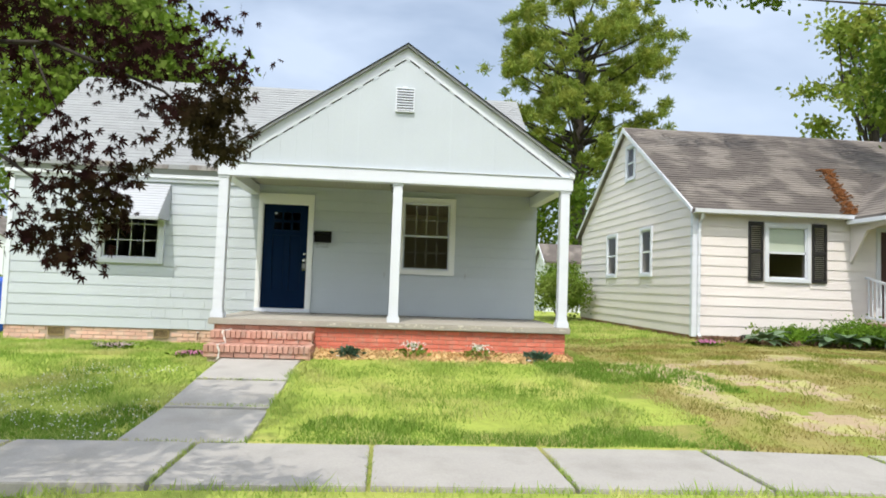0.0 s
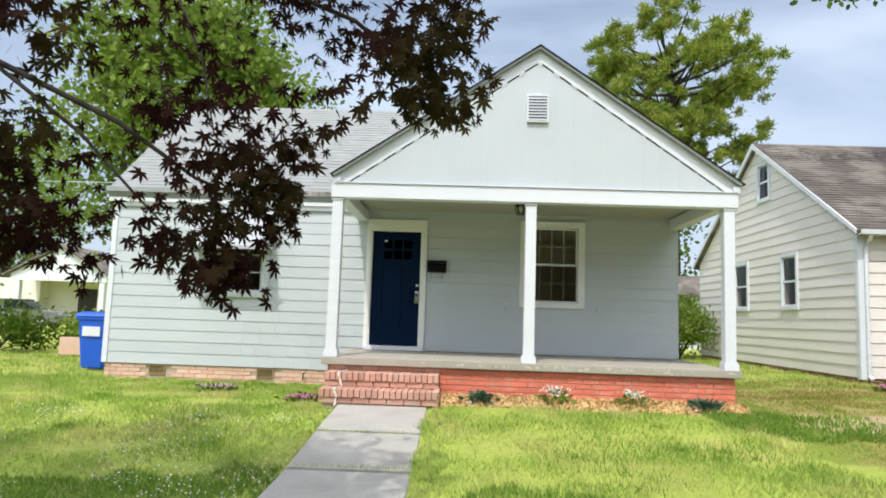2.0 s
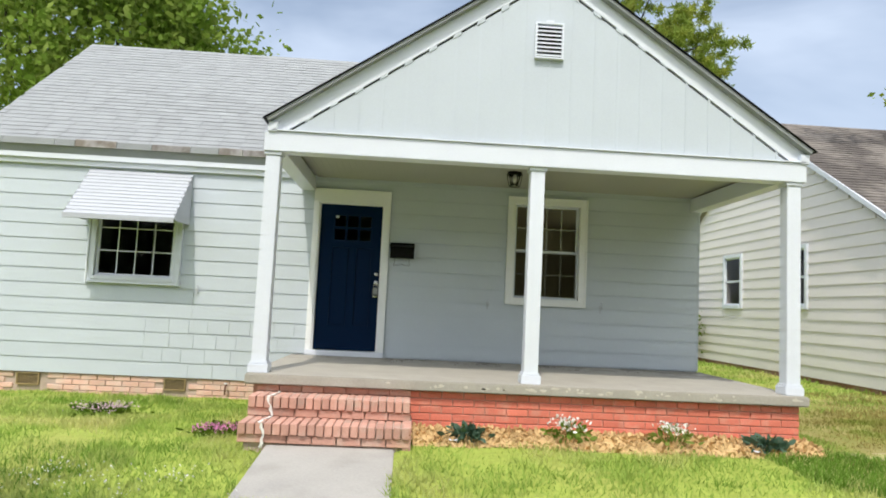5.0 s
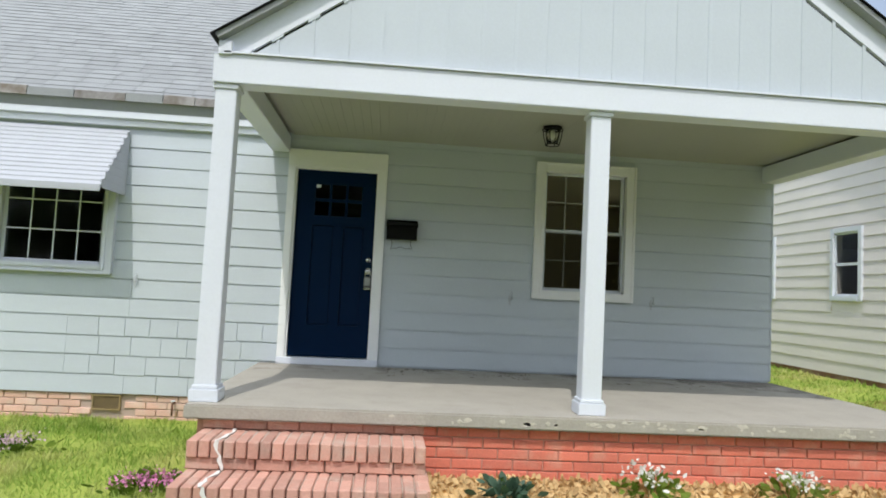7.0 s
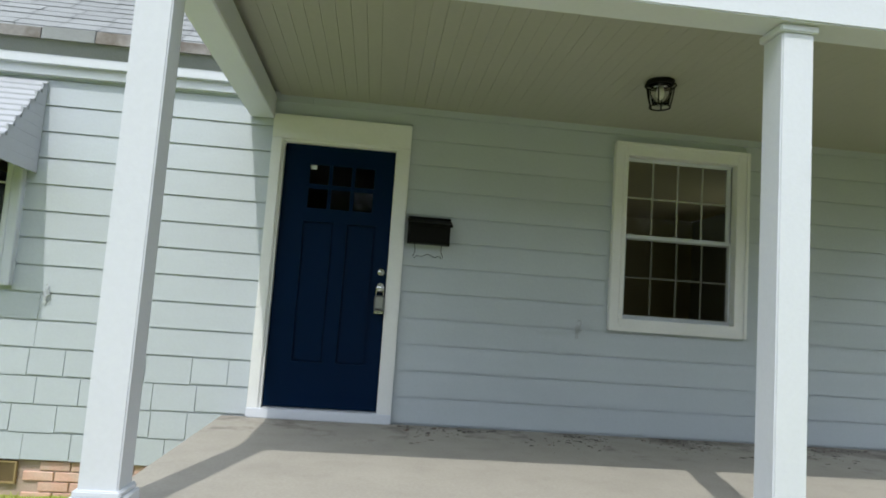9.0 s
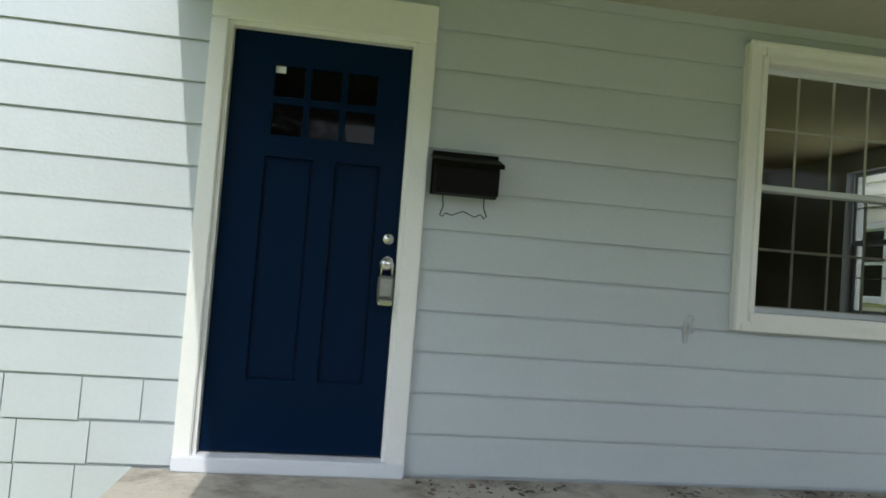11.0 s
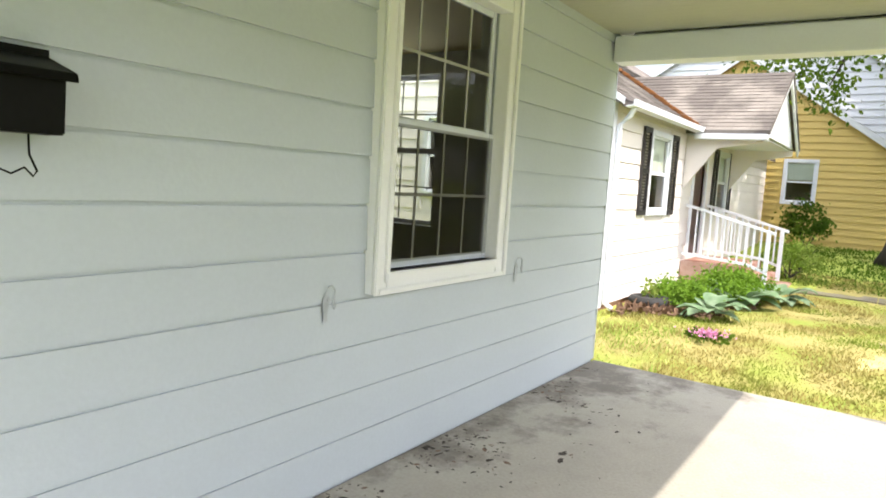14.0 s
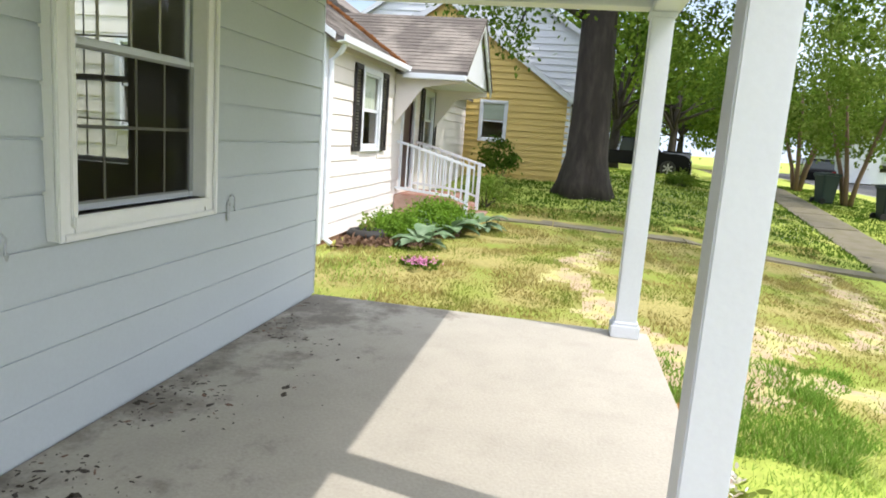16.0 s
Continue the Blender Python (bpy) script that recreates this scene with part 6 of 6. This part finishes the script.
boxes("foundation", [(0.02, NL, 0.03, 0.15, -0.4, 0.05), (0.02, 0.15, 0.15, ND, -0.4, 0.05)], M_FOUND, cream)
NS = (NRZ - NE) / NRY
bm = bm_new()
prism(bm, [(-0.22, NE + 0.02 - 0.22 * NS), (NRY, NRZ + 0.02), (ND + 0.22, NE + 0.02 - 0.22 * NS), (ND + 0.2, NE - 0.06 - 0.22 * NS), (NRY, NRZ - 0.07), (-0.2, NE - 0.06 - 0.22 * NS)], -0.14, NL + 0.14, axis="x")
nroof = part("roof", bm, M_SHINGLE_N, cream, "weathered brown and grey shingle roof")
for a, b, y0, y1 in ((-0.16, -0.12, -0.2, NRY),):
    bm = bm_new()
    prism(bm, [(y0, NE - 0.17 - 0.2 * NS * 0), (y1, NRZ - 0.13), (y1, NRZ + 0.005), (y0, NE - 0.08)], a, b, axis="x")
    prism(bm, [(ND + 0.2, NE - 0.17), (y1, NRZ - 0.13), (y1, NRZ + 0.005), (ND + 0.2, NE - 0.08)], a, b, axis="x")
    part("rake_board", bm, M_WHITE, cream)
bm = bm_new()
prism(bm, [(-0.21, 0), (-0.33, 0.015), (-0.34, 0.10), (-0.32, 0.10), (-0.31, 0.03), (-0.22, 0.02)], -0.12, 3.72, axis="x")
bmesh.ops.translate(bm, verts=bm.verts[:], vec=(0, 0, NE - 0.20))
part("gutter", bm, M_WHITE, cream, "white roof gutter")
bm = bm_new()
tube(bm, [(0.10, -0.27, NE - 0.18), (0.10, -0.20, NE - 0.30), (0.10, -0.075, NE - 0.42), (0.10, -0.075, 0.10), (0.10, -0.18, 0.02)], 0.04, 8)
part("downspout", bm, M_WHITE, cream, "white downspout at the corner")
# its shingles
verts, faces = [], []
rng = random.Random(33)
n_ = math.hypot(1, NS)
for row in range(38):
    d0 = row * 0.14
    x = -0.14 - rng.random() * 0.3
    while x < NL * 0.62:
        a, b = max(x, -0.14), x + 0.295
        x += 0.305
        lift = rng.uniform(0.008, 0.016)
        k = len(verts)
        for px, d, h in ((a, d0, lift), (b, d0, lift), (b, d0 + 0.165, 0.001), (a, d0 + 0.165, 0.001), (a, d0, -0.002), (b, d0, -0.002)):
            verts.append((px, -0.23 + d / n_ - h * NS / n_, NE + 0.022 - 0.22 * NS + d * NS / n_ + h / n_))
        faces += [(k, k + 1, k + 2, k + 3), (k + 4, k + 5, k + 1, k)]
tagged(from_arrays("shingles", verts, faces, M_SHINGLE_N, cream), kind="stuff")
for c in CF[:1] + CF[2:]:
    house_window(cream, 0, 0, c[1] - c[0], c[3] - c[2], pose((c[0] + c[1]) / 2, -0.012, c[2]), blind=0.5)
for c in CG:
    house_window(cream, 0, 0, c[1] - c[0], c[3] - c[2], pose(-0.012, (c[0] + c[1]) / 2, c[2], 0, 0, -90))
house_window(cream, 0, 0, 0.56, 0.87, pose(-0.012, 3.95, 4.23, 0, 0, -90))
for xs in ((1.27, 1.62), (2.79, 3.14), (5.95, 6.28), (7.42, 7.76)):
    bm = bm_new()
    a, b = xs
    box(bm, a, a + 0.05, -0.06, -0.024, 1.31, 2.66)
    box(bm, b - 0.05, b, -0.06, -0.024, 1.31, 2.66)
    for z0, z1 in ((1.31, 1.39), (1.95, 2.03), (2.58, 2.66)):
        box(bm, a + 0.05, b - 0.05, -0.06, -0.024, z0, z1)
    for k in range(26):
        z = 1.40 + k * 0.0465
        if 1.93 < z < 2.03:
            continue
        prism(bm, [(-0.056, z), (-0.030, z + 0.03), (-0.026, z + 0.03), (-0.05, z)], a + 0.05, b - 0.05, axis="x")
    part("shutter", bm, M_SHUTTER, cream, "black louvred shutter")
# hood over the entrance
HXA, HXB, HYF = 3.72, 7.5, -1.28
hx = (HXA + HXB) / 2
hz0, hz1 = 2.86, 4.12
bm = bm_new()
prism(bm, [(HXA - 0.12, hz0 - 0.04), (hx, hz1), (HXB + 0.12, hz0 - 0.04), (HXB + 0.12, hz0 - 0.10), (hx, hz1 - 0.07), (HXA - 0.12, hz0 - 0.10)], HYF - 0.12, 2.0)
hood = part("entrance_roof", bm, M_SHINGLE_N, cream, "brown shingled gable hood over the entrance")
bm = bm_new()
prism(bm, [(HXA + 0.05, hz0 - 0.08), (HXB - 0.05, hz0 - 0.08), (hx, hz1 - 0.10)], HYF, HYF + 0.06)
part("tympanum", bm, M_WHITE, hood)
for s in (-1, 1):
    ex = HXA - 0.12 if s < 0 else HXB + 0.12
    bm = bm_new()
    prism(bm, [(ex, hz0 - 0.11), (hx, hz1 - 0.075), (hx, hz1 - 0.20), (ex, hz0 - 0.22)], HYF - 0.10, HYF - 0.06)
    part("rake_board", bm, M_WHITE, hood)
boxes("hood_soffit", [(HXA, HXB, HYF + 0.06, -0.025, hz0 - 0.12, hz0 - 0.09)], M_WHITE, hood)
boxes("hood_gutter", [(HXA - 0.22, HXA - 0.10, HYF - 0.1, -0.2, hz0 - 0.20, hz0 - 0.10)], M_WHITE, hood, "white gutter", 0.01)
for xx in (HXA, HXB - 0.06):
    bm = bm_new()
    prism(bm, [(-0.023, 1.78), (-0.023, hz0 - 0.1), (HYF, hz0 - 0.1), (HYF, hz0 - 0.22), (-0.55, hz0 - 0.34)], xx, xx + 0.06, axis="x")
    part("bracket", bm, M_CREAM, hood, "cream triangular side bracket")
# rows of shingles on the hood's west slope
verts, faces = [], []
hs = (hz1 - hz0 + 0.04) / (hx - HXA + 0.12)
hn = math.hypot(1, hs)
for row in range(17):
    d0 = row * 0.14
    y = HYF - 0.12 - rng.random() * 0.3
    while y < 1.9:
        a, b = max(y, HYF - 0.12), y + 0.295
        y += 0.305
        lift = rng.uniform(0.008, 0.016)
        k = len(verts)
        for py, d, h in ((a, d0, lift), (b, d0, lift), (b, d0 + 0.165, 0.001), (a, d0 + 0.165, 0.001), (a, d0, -0.002), (b, d0, -0.002)):
            verts.append((HXA - 0.125 + d / hn - h * hs / hn, py, hz0 - 0.038 + d * hs / hn + h / hn))
        faces += [(k, k + 1, k + 2, k + 3), (k + 4, k + 5, k + 1, k)]
tagged(from_arrays("shingles", verts, faces, M_SHINGLE_N, hood), kind="stuff")
bm = bm_new()
rr = random.Random(9)
for i in range(420):
    t = rr.random()
    py = -0.2 + 2.3 * t
    px = HXA - 0.08 + 0.42 * (py + 0.2) + 0.09 * rr.gauss(0, 1)
    pz = NE + 0.03 + NS * py + 0.03
    s = rr.uniform(0.015, 0.04)
    prism(bm, [(px - s, py - 2 * s), (px + s, py - s), (px + s * 0.6, py + 2 * s), (px - s, py + s)], pz, pz + 0.012, axis="z")
part("pine_straw", bm, M_RUST, nroof, "rust-brown pine straw in the roof valley")
edoor = new("entrance_door")
edoor.parent = cream
boxes("frame", [(4.36, 4.45, -0.05, 0.05, 0.5, 2.64), (5.35, 5.44, -0.05, 0.05, 0.5, 2.64), (4.45, 5.35, -0.05, 0.05, 2.55, 2.64)], M_WHITE, edoor)
boxes("leaf", [(4.45, 5.35, 0.03, 0.08, 0.5, 2.55)], mat("dark_red_door", (0.055, 0.02, 0.018), 0.4, 0.15, 30, 3, 0.1), edoor, "dark storm door")
# landing, steps and rails
boxes("landing", [(4.05, 5.85, -1.15, -0.03, -0.25, 0.44)], M_FOUND, cream, "brick landing", 0.01)
for k in range(2):
    boxes("step", [(4.2, 5.7, -1.15 - 0.3 * (k + 1), -1.15 - 0.3 * k, -0.25, 0.44 - 0.17 * (k + 1))], M_FOUND, cream, "", 0.01)
for xx in (4.10, 5.72):
    rail = new("handrail")
    rail.parent = cream
    bm = bm_new()
    prism(bm, [(-0.03, 1.50), (-0.25, 1.46), (-1.60, 1.10), (-1.60, 1.05), (-0.25, 1.41), (-0.03, 1.45)], xx - 0.03, xx + 0.03, axis="x")
    part("top_rail", bm, M_WHITE, rail)
    bm = bm_new()
    prism(bm, [(-0.03, 0.60), (-1.15, 0.52), (-1.45, 0.42), (-1.45, 0.37), (-1.15, 0.47), (-0.03, 0.55)], xx - 0.02, xx + 0.02, axis="x")
    part("bottom_rail", bm, M_WHITE, rail)
    for k in range(11):
        y = -0.12 - k * 0.125
        top = 1.46 - max(0, (-y - 0.25)) * 0.265
        part("baluster", (lambda b: (box(b, xx - 0.014, xx + 0.014, y - 0.014, y + 0.014, 0.56 - max(0, -y - 0.1) * 0.08, top - 0.02), b)[1])(bm_new()), M_WHITE, rail)
    boxes("newel", [(xx - 0.035, xx + 0.035, -1.52, -1.45, -0.1, 1.13)], M_WHITE, rail, "", 0.004)
next_path = setting(group_at("side_path", "", ""), "narrow concrete path across the next lawn", "path")
for k in range(6):
    y0 = -0.4 - 1.3 * k
    bm = bm_new()
    za, zb = ground_z(13.85, y0) + 0.012, ground_z(13.85, y0 - 1.28) + 0.012
    prism(bm, [(y0, za), (y0 - 1.28, zb), (y0 - 1.28, zb - 0.1), (y0, za - 0.1)], 13.5, 14.2, axis="x")
    part("slab", bm, M_WALK_DIRTY_SHADED, next_path)
tyre = group_at("tyre_planter", "old black tyre used as a planter beside the cream house", "planter", (10.08, 1.15, ground_z(10.08, 1.15)))
bm = bm_new()
lathe(bm, [(0.20, 0.0), (0.29, 0.01), (0.32, 0.07), (0.32, 0.10), (0.28, 0.15), (0.21, 0.16), (0.19, 0.12)], sides=24)
part("tyre", bm, mat("old_rubber", (0.02, 0.02, 0.02), 0.8, 0.2), tyre, smooth=True)
leaves("seedling", np.random.default_rng(2).normal(size=(40, 3)) * 0.06 + np.array([0, 0, 0.24]), 0.09, "oval", M_LEAF_LIGHT, tyre, seed=3)

# ---- the yellow house and the white one behind it ----


def plain_house(name, label, x, y0, y1, eave, ridge, length, wall_mat, roof_mat, windows, row=0.2, base=0.0):
    """A house whose gable end faces -x."""
    h = group_at(name, label, "house", (x, y0, base))
    d, ry = y1 - y0, (y1 - y0) / 2
    bm = bm_new()
    split_wall(bm, 0, d, 0.0, eave, [w for w in windows if w[3] < eave], lambda b, a, c, z0, z1: box(b, 0.0, 0.13, a, c, z0, z1))
    prism(bm, [(0, eave), (d, eave), (ry, ridge - 0.08)], 0, 0.13, axis="x")
    gable_part = part("gable_wall", bm, wall_mat, h)
    boxes("side_wall", [(0.13, length, 0.0, 0.13, 0, eave), (0.13, length, d - 0.13, d, 0, eave), (length - 0.13, length, 0.13, d - 0.13, 0, eave)], wall_mat, h)
    boxes("room_partition", [(1.5, 1.6, 0.13, d - 0.13, 0.0, eave)], M_ROOM, h)
    s = (ridge - eave) / ry
    z = 0.0
    while z < ridge - 0.3:
        z1 = z + row
        ins = max(0, (z1 - eave) / s)
        cuts = [(ins, d - ins)]
        for c in windows:
            c = (c[0] - 0.09, c[1] + 0.09, c[2] - 0.09, c[3] + 0.09)
            if c[2] < z1 - 0.02 and c[3] > z + 0.02:
                cuts = [q for a, b in cuts for q in (((a, min(b, c[0])), (max(a, c[1]), b)) if c[0] < b and c[1] > a else ((a, b),)) if q[1] - q[0] > 0.02]
        for a, b in cuts:
            bm = bm_new()
            prism(bm, [(-0.038, z), (-0.004, z1 + 0.004), (0.002, z1 + 0.004), (0.002, z)], a, b, axis="y")
            part("siding_board", bm, wall_mat, gable_part)
        z += row
    bm = bm_new()
    prism(bm, [(-0.25, eave - 0.25 * s + 0.03), (ry, ridge + 0.03), (d + 0.25, eave - 0.25 * s + 0.03), (d + 0.25, eave - 0.25 * s - 0.06), (ry, ridge - 0.06), (-0.25, eave - 0.25 * s - 0.06)], -0.15, length + 0.15, axis="x")
    part("roof", bm, roof_mat, h)
    bm = bm_new()
    for a, b in ((-0.25, ry), (d + 0.25, ry)):
        prism(bm, [(a, eave - 0.25 * s - 0.18), (b, ridge - 0.18), (b, ridge + 0.02), (a, eave - 0.25 * s + 0.02)], -0.19, -0.155, axis="x")
    part("rake_board", bm, M_WHITE, h, "pale rake board")
    boxes("corner_board", [(-0.03, 0.1, -0.03, 0.0, 0, eave), (-0.03, -0.0005, 0.0, 0.1, 0, eave)], M_WHITE, h)
    for c in windows:
        house_window(h, 0, 0, c[1] - c[0], c[3] - c[2], pose(-0.012, (c[0] + c[1]) / 2, c[2], 0, 0, -90), blind=0.45)
    return h


plain_house("yellow_house", "yellow lapped-siding house with a single gable window", 21.9, -1.75, 6.6, 2.75, 5.65, 9.0, M_YELLOW, M_SHINGLE_N, [(2.05, 2.78, 1.28, 2.42)], base=0.60)
plain_house("white_house", "white lapped-siding house behind the yellow one", 25.5, -1.95, 7.0, 5.2, 8.2, 9.0, M_WHITE, M_SHINGLE_N, [], row=0.24, base=0.65)
plain_house("white_shed", "small white outbuilding behind the side yard", 9.2, 17.0, 19.0, 2.5, 3.2, 3.0, M_WHITE, M_SHINGLE_N, [], row=0.24, base=0.1)
pale = plain_house("far_house", "pale house across the street beyond the trees", 62.0, -34.0, -25.0, 3.0, 5.4, 9.0, M_WHITE, M_SHINGLE_N, [(2.0, 3.0, 1.0, 2.4), (5.5, 6.5, 1.0, 2.4)], row=0.3, base=0.5)

# carport house far to the west
carport = group_at("carport_house", "pale gabled carport and house across the side street", "house", (-25.0, 31.0, -0.05))
boxes("back_wall", [(-3.2, 3.2, 4.0, 4.2, 0, 3.0), (-8.0, -3.2, 3.0, 4.2, 0, 3.0)], M_CREAM, carport)
for xx in (-2.9, 2.7):
    boxes("post", [(xx, xx + 0.35, -0.2, 0.15, 0, 2.75)], M_WHITE, carport, "", 0.02)
boxes("beam", [(-3.1, 3.2, -0.25, 0.2, 2.75, 3.1)], M_WHITE, carport)
bm = bm_new()
prism(bm, [(-3.3, 3.1), (3.4, 3.1), (0.05, 4.9)], -0.2, 4.2)
part("gable", bm, M_WHITE, carport)
bm = bm_new()
prism(bm, [(-3.6, 2.98), (0.05, 5.0), (3.7, 2.98), (3.7, 3.10), (0.05, 5.15), (-3.6, 3.10)], -0.5, 4.6)
part("roof", bm, M_SHINGLE_N, carport)
boxes("door", [(-1.0, 0.3, 3.94, 3.998, 0, 2.4)], M_SHUTTER, carport)
fence = group_at("low_brick_wall", "low pale brick garden wall beyond the bushes", "wall", (-7.6, 4.4, -0.05))
boxes("body", [(-0.9, 0.9, -0.1, 0.1, 0, 0.42)], M_BRICK_PALE, fence, "", 0.01)


# ---- vehicles ----
M_CARBLACK = mat("black_car_paint", (0.004, 0.0045, 0.006), 0.15, 0.1, 3, 1, 0, spec=0.12)
M_CARGREY = mat("grey_car_paint", (0.15, 0.16, 0.17), 0.25, 0.1, 3, 1, 0)
M_TYRE = mat("tyre_rubber", (0.015, 0.015, 0.015), 0.85, 0.2)
M_RIM = mat("wheel_rim", (0.42, 0.42, 0.43), 0.4, 0.1, metal=0.8)
M_CARGLASS = mat("car_glass", (0.02, 0.027, 0.03), 0.1, 0.05, bump=0, spec=0.3)
M_TAIL = mat("tail_light", (0.35, 0.01, 0.01), 0.3, 0.05, bump=0)


def car(name, label, x, y, yaw, paint, body, cabin, length, width, wheel=0.34, tail=True):
    c = group_at(name, label, "car")
    on_road = y - bend(x) < -5.2
    c.matrix_basis = pose(x, y, -0.55 + rise(x) if on_road else ground_z(x, y), 0, 0, yaw)
    bm = bm_new()
    prism(bm, body, -width / 2, width / 2)
    b = part("body", bm, paint, c, "", 0.05)
    bm = bm_new()
    v = prism(bm, cabin, -width / 2 + 0.10, width / 2 - 0.10)
    part("cabin", bm, M_CARGLASS, c, "dark windows", 0.04)
    bm = bm_new()
    zt = max(p[1] for p in cabin)
    xs = [p[0] for p in cabin if p[1] > zt - 0.05]
    box(bm, min(xs) - 0.05, max(xs) + 0.05, -width / 2 + 0.12, width / 2 - 0.12, zt - 0.02, zt + 0.04)
    part("roof", bm, paint, c, "", 0.02)
    for px in (min(xs) + 0.45 * (max(xs) - min(xs)),):
        boxes("pillar", [(px - 0.04, px + 0.04, -width / 2 + 0.085, width / 2 - 0.085, min(p[1] for p in cabin), zt)], paint, c)
    for wx in (-length * 0.31, length * 0.31):
        for s in (-1, 1):
            w = new("wheel")
            w.parent = c
            w.location = (wx, s * (width / 2 - 0.10), wheel)
            bm = bm_new()
            turned_y(bm, [(wheel * 0.62, -0.11), (wheel * 0.94, -0.11), (wheel, -0.07), (wheel, 0.07), (wheel * 0.94, 0.11), (wheel * 0.62, 0.11)], 0, 0, 0, 22)
            part("tyre", bm, M_TYRE, w)
            bm = bm_new()
            turned_y(bm, [(wheel * 0.6, -0.115), (wheel * 0.6, 0.115), (wheel * 0.2, 0.12)], 0, 0, 0, 12)
            part("rim", bm, M_TYRE, w)
            for k in range(6):
                bm = bm_new()
                vs = box(bm, -0.035, 0.035, -0.128, 0.128, 0.02, wheel * 0.62)
                bmesh.ops.rotate(bm, verts=vs, cent=(0, 0, 0), matrix=Matrix.Rotation(k * math.pi / 3, 3, "Y"))
                part("spoke", bm, M_RIM, w)
    e = max(p[0] for p in body)
    for s in (-1, 1):
        boxes("headlight", [(e - 0.12, e + 0.012, s * (width / 2 - 0.28) - 0.15, s * (width / 2 - 0.28) + 0.15, 0.68, 0.82)], M_RIM, c)
        a = min(p[0] for p in body)
        boxes("tail_light", [(a - 0.012, a + 0.1, s * (width / 2 - 0.14) - 0.08, s * (width / 2 - 0.14) + 0.08, 0.78, 1.02)], M_TAIL, c)
    return c


SEDAN = [(-2.3, 0.32), (-2.35, 0.85), (-2.2, 1.0), (-1.5, 1.02), (1.0, 0.98), (2.15, 0.84), (2.32, 0.65), (2.3, 0.32)]
SEDAN_TOP = [(-1.6, 1.0), (-1.0, 1.42), (0.35, 1.44), (1.15, 0.96)]
TRUCK = [(-2.8, 0.5), (-2.8, 1.20), (-0.6, 1.20), (1.3, 1.22), (2.5, 1.15), (2.78, 0.95), (2.75, 0.5)]
TRUCK_TOP = [(-0.85, 1.18), (-0.7, 1.86), (0.65, 1.88), (1.4, 1.19)]
SUV = [(-2.35, 0.42), (-2.4, 1.0), (-2.3, 1.15), (1.0, 1.12), (2.25, 1.0), (2.35, 0.8), (2.3, 0.42)]
SUV_TOP = [(-2.25, 1.12), (-1.95, 1.70), (0.3, 1.74), (1.15, 1.1)]
car("pickup_truck", "black pickup truck parked on the far drive", 37.3, -5.25, -90, M_CARBLACK, TRUCK, TRUCK_TOP, 5.5, 1.9, 0.42)
car("parked_car", "dark parked car farther along the street", 41.0, -8.0, 170, M_CARBLACK, SEDAN, SEDAN_TOP, 4.6, 1.8)
car("suv", "dark parked estate car by the street", 48.5, -17.9, -8, M_CARBLACK, SUV, SUV_TOP, 4.7, 1.85)
car("parked_car", "grey car under the far carport", -21.5, 22.0, 10, M_CARGREY, SEDAN, SEDAN_TOP, 4.6, 1.8)


# ---- wheeled bins ----
def bin_thing(name, label, x, y, yaw, material, h=1.05, patch=False):
    t = group_at(name, label, "bin")
    t.matrix_basis = pose(x, y, ground_z(x, y) - 0.01, 0, 0, yaw)
    bm = bm_new()
    lo, hi = [], []
    for sx, sy in ((-1, -1), (1, -1), (1, 1), (-1, 1)):
        lo.append(bm.verts.new((sx * 0.21, sy * 0.24, 0.04)))
        hi.append(bm.verts.new((sx * 0.28, sy * 0.33, h * 0.9)))
    for i in range(4):
        j = (i + 1) % 4
        bm.faces.new((lo[i], lo[j], hi[j], hi[i]))
    bm.faces.new(lo[::-1])
    bm.faces.new(hi)
    part("body", bm, material, t, "", 0.03)
    boxes("rim", [(-0.30, 0.30, -0.35, 0.35, h * 0.86, h * 0.91)], material, t, "", 0.012)
    bm = bm_new()
    prism(bm, [(-0.37, h * 0.915), (0.36, h * 0.915), (0.34, h * 0.97), (0.0, h), (-0.34, h * 0.97)], -0.31, 0.31, axis="x")
    part("lid", bm, material, t, "", 0.01)
    boxes("handle", [(-0.25, 0.25, 0.36, 0.39, h * 0.86, h * 0.90)], material, t, "", 0.008)
    for s in (-1, 1):
        bm = bm_new()
        tube(bm, [(s * 0.22, 0.27, 0.11), (s * 0.28, 0.27, 0.11)], 0.11, 14)
        part("wheel", bm, M_TYRE, t)
    if patch:
        boxes("label", [(-0.17, 0.17, -0.335, -0.322, 0.66, 0.84)], M_WHITE, t, "white label")
    return t


bin_thing("wheelie_bin", "bright blue wheeled bin beside the house corner", -5.88, 1.3, 0, mat("blue_plastic", (0.01, 0.10, 0.62), 0.45, 0.08, 20, 3, 0.05), 1.12, True)
bin_thing("wheelie_bin", "dark green wheeled bin at the verge", 26.6, -11.2, 20, mat("dark_green_plastic", (0.015, 0.035, 0.03), 0.5, 0.1, 20, 3, 0.05), 1.15)
bin_thing("wheelie_bin", "dark green wheeled bin at the verge", 23.4, -12.0, 10, mat("green_black_plastic", (0.012, 0.025, 0.025), 0.5, 0.1, 20, 3, 0.05), 1.15)

# overhead service wire
bm = bm_new()
tube(bm, [(-40 + 4 * i, 9.0, 5.05 + 0.0035 * (i - 5) ** 2) for i in range(10)], 0.012, 5)
wire = part("service_wire", bm, M_SIDING)
tagged(wire, "thin overhead service wire running to the house", "wire")
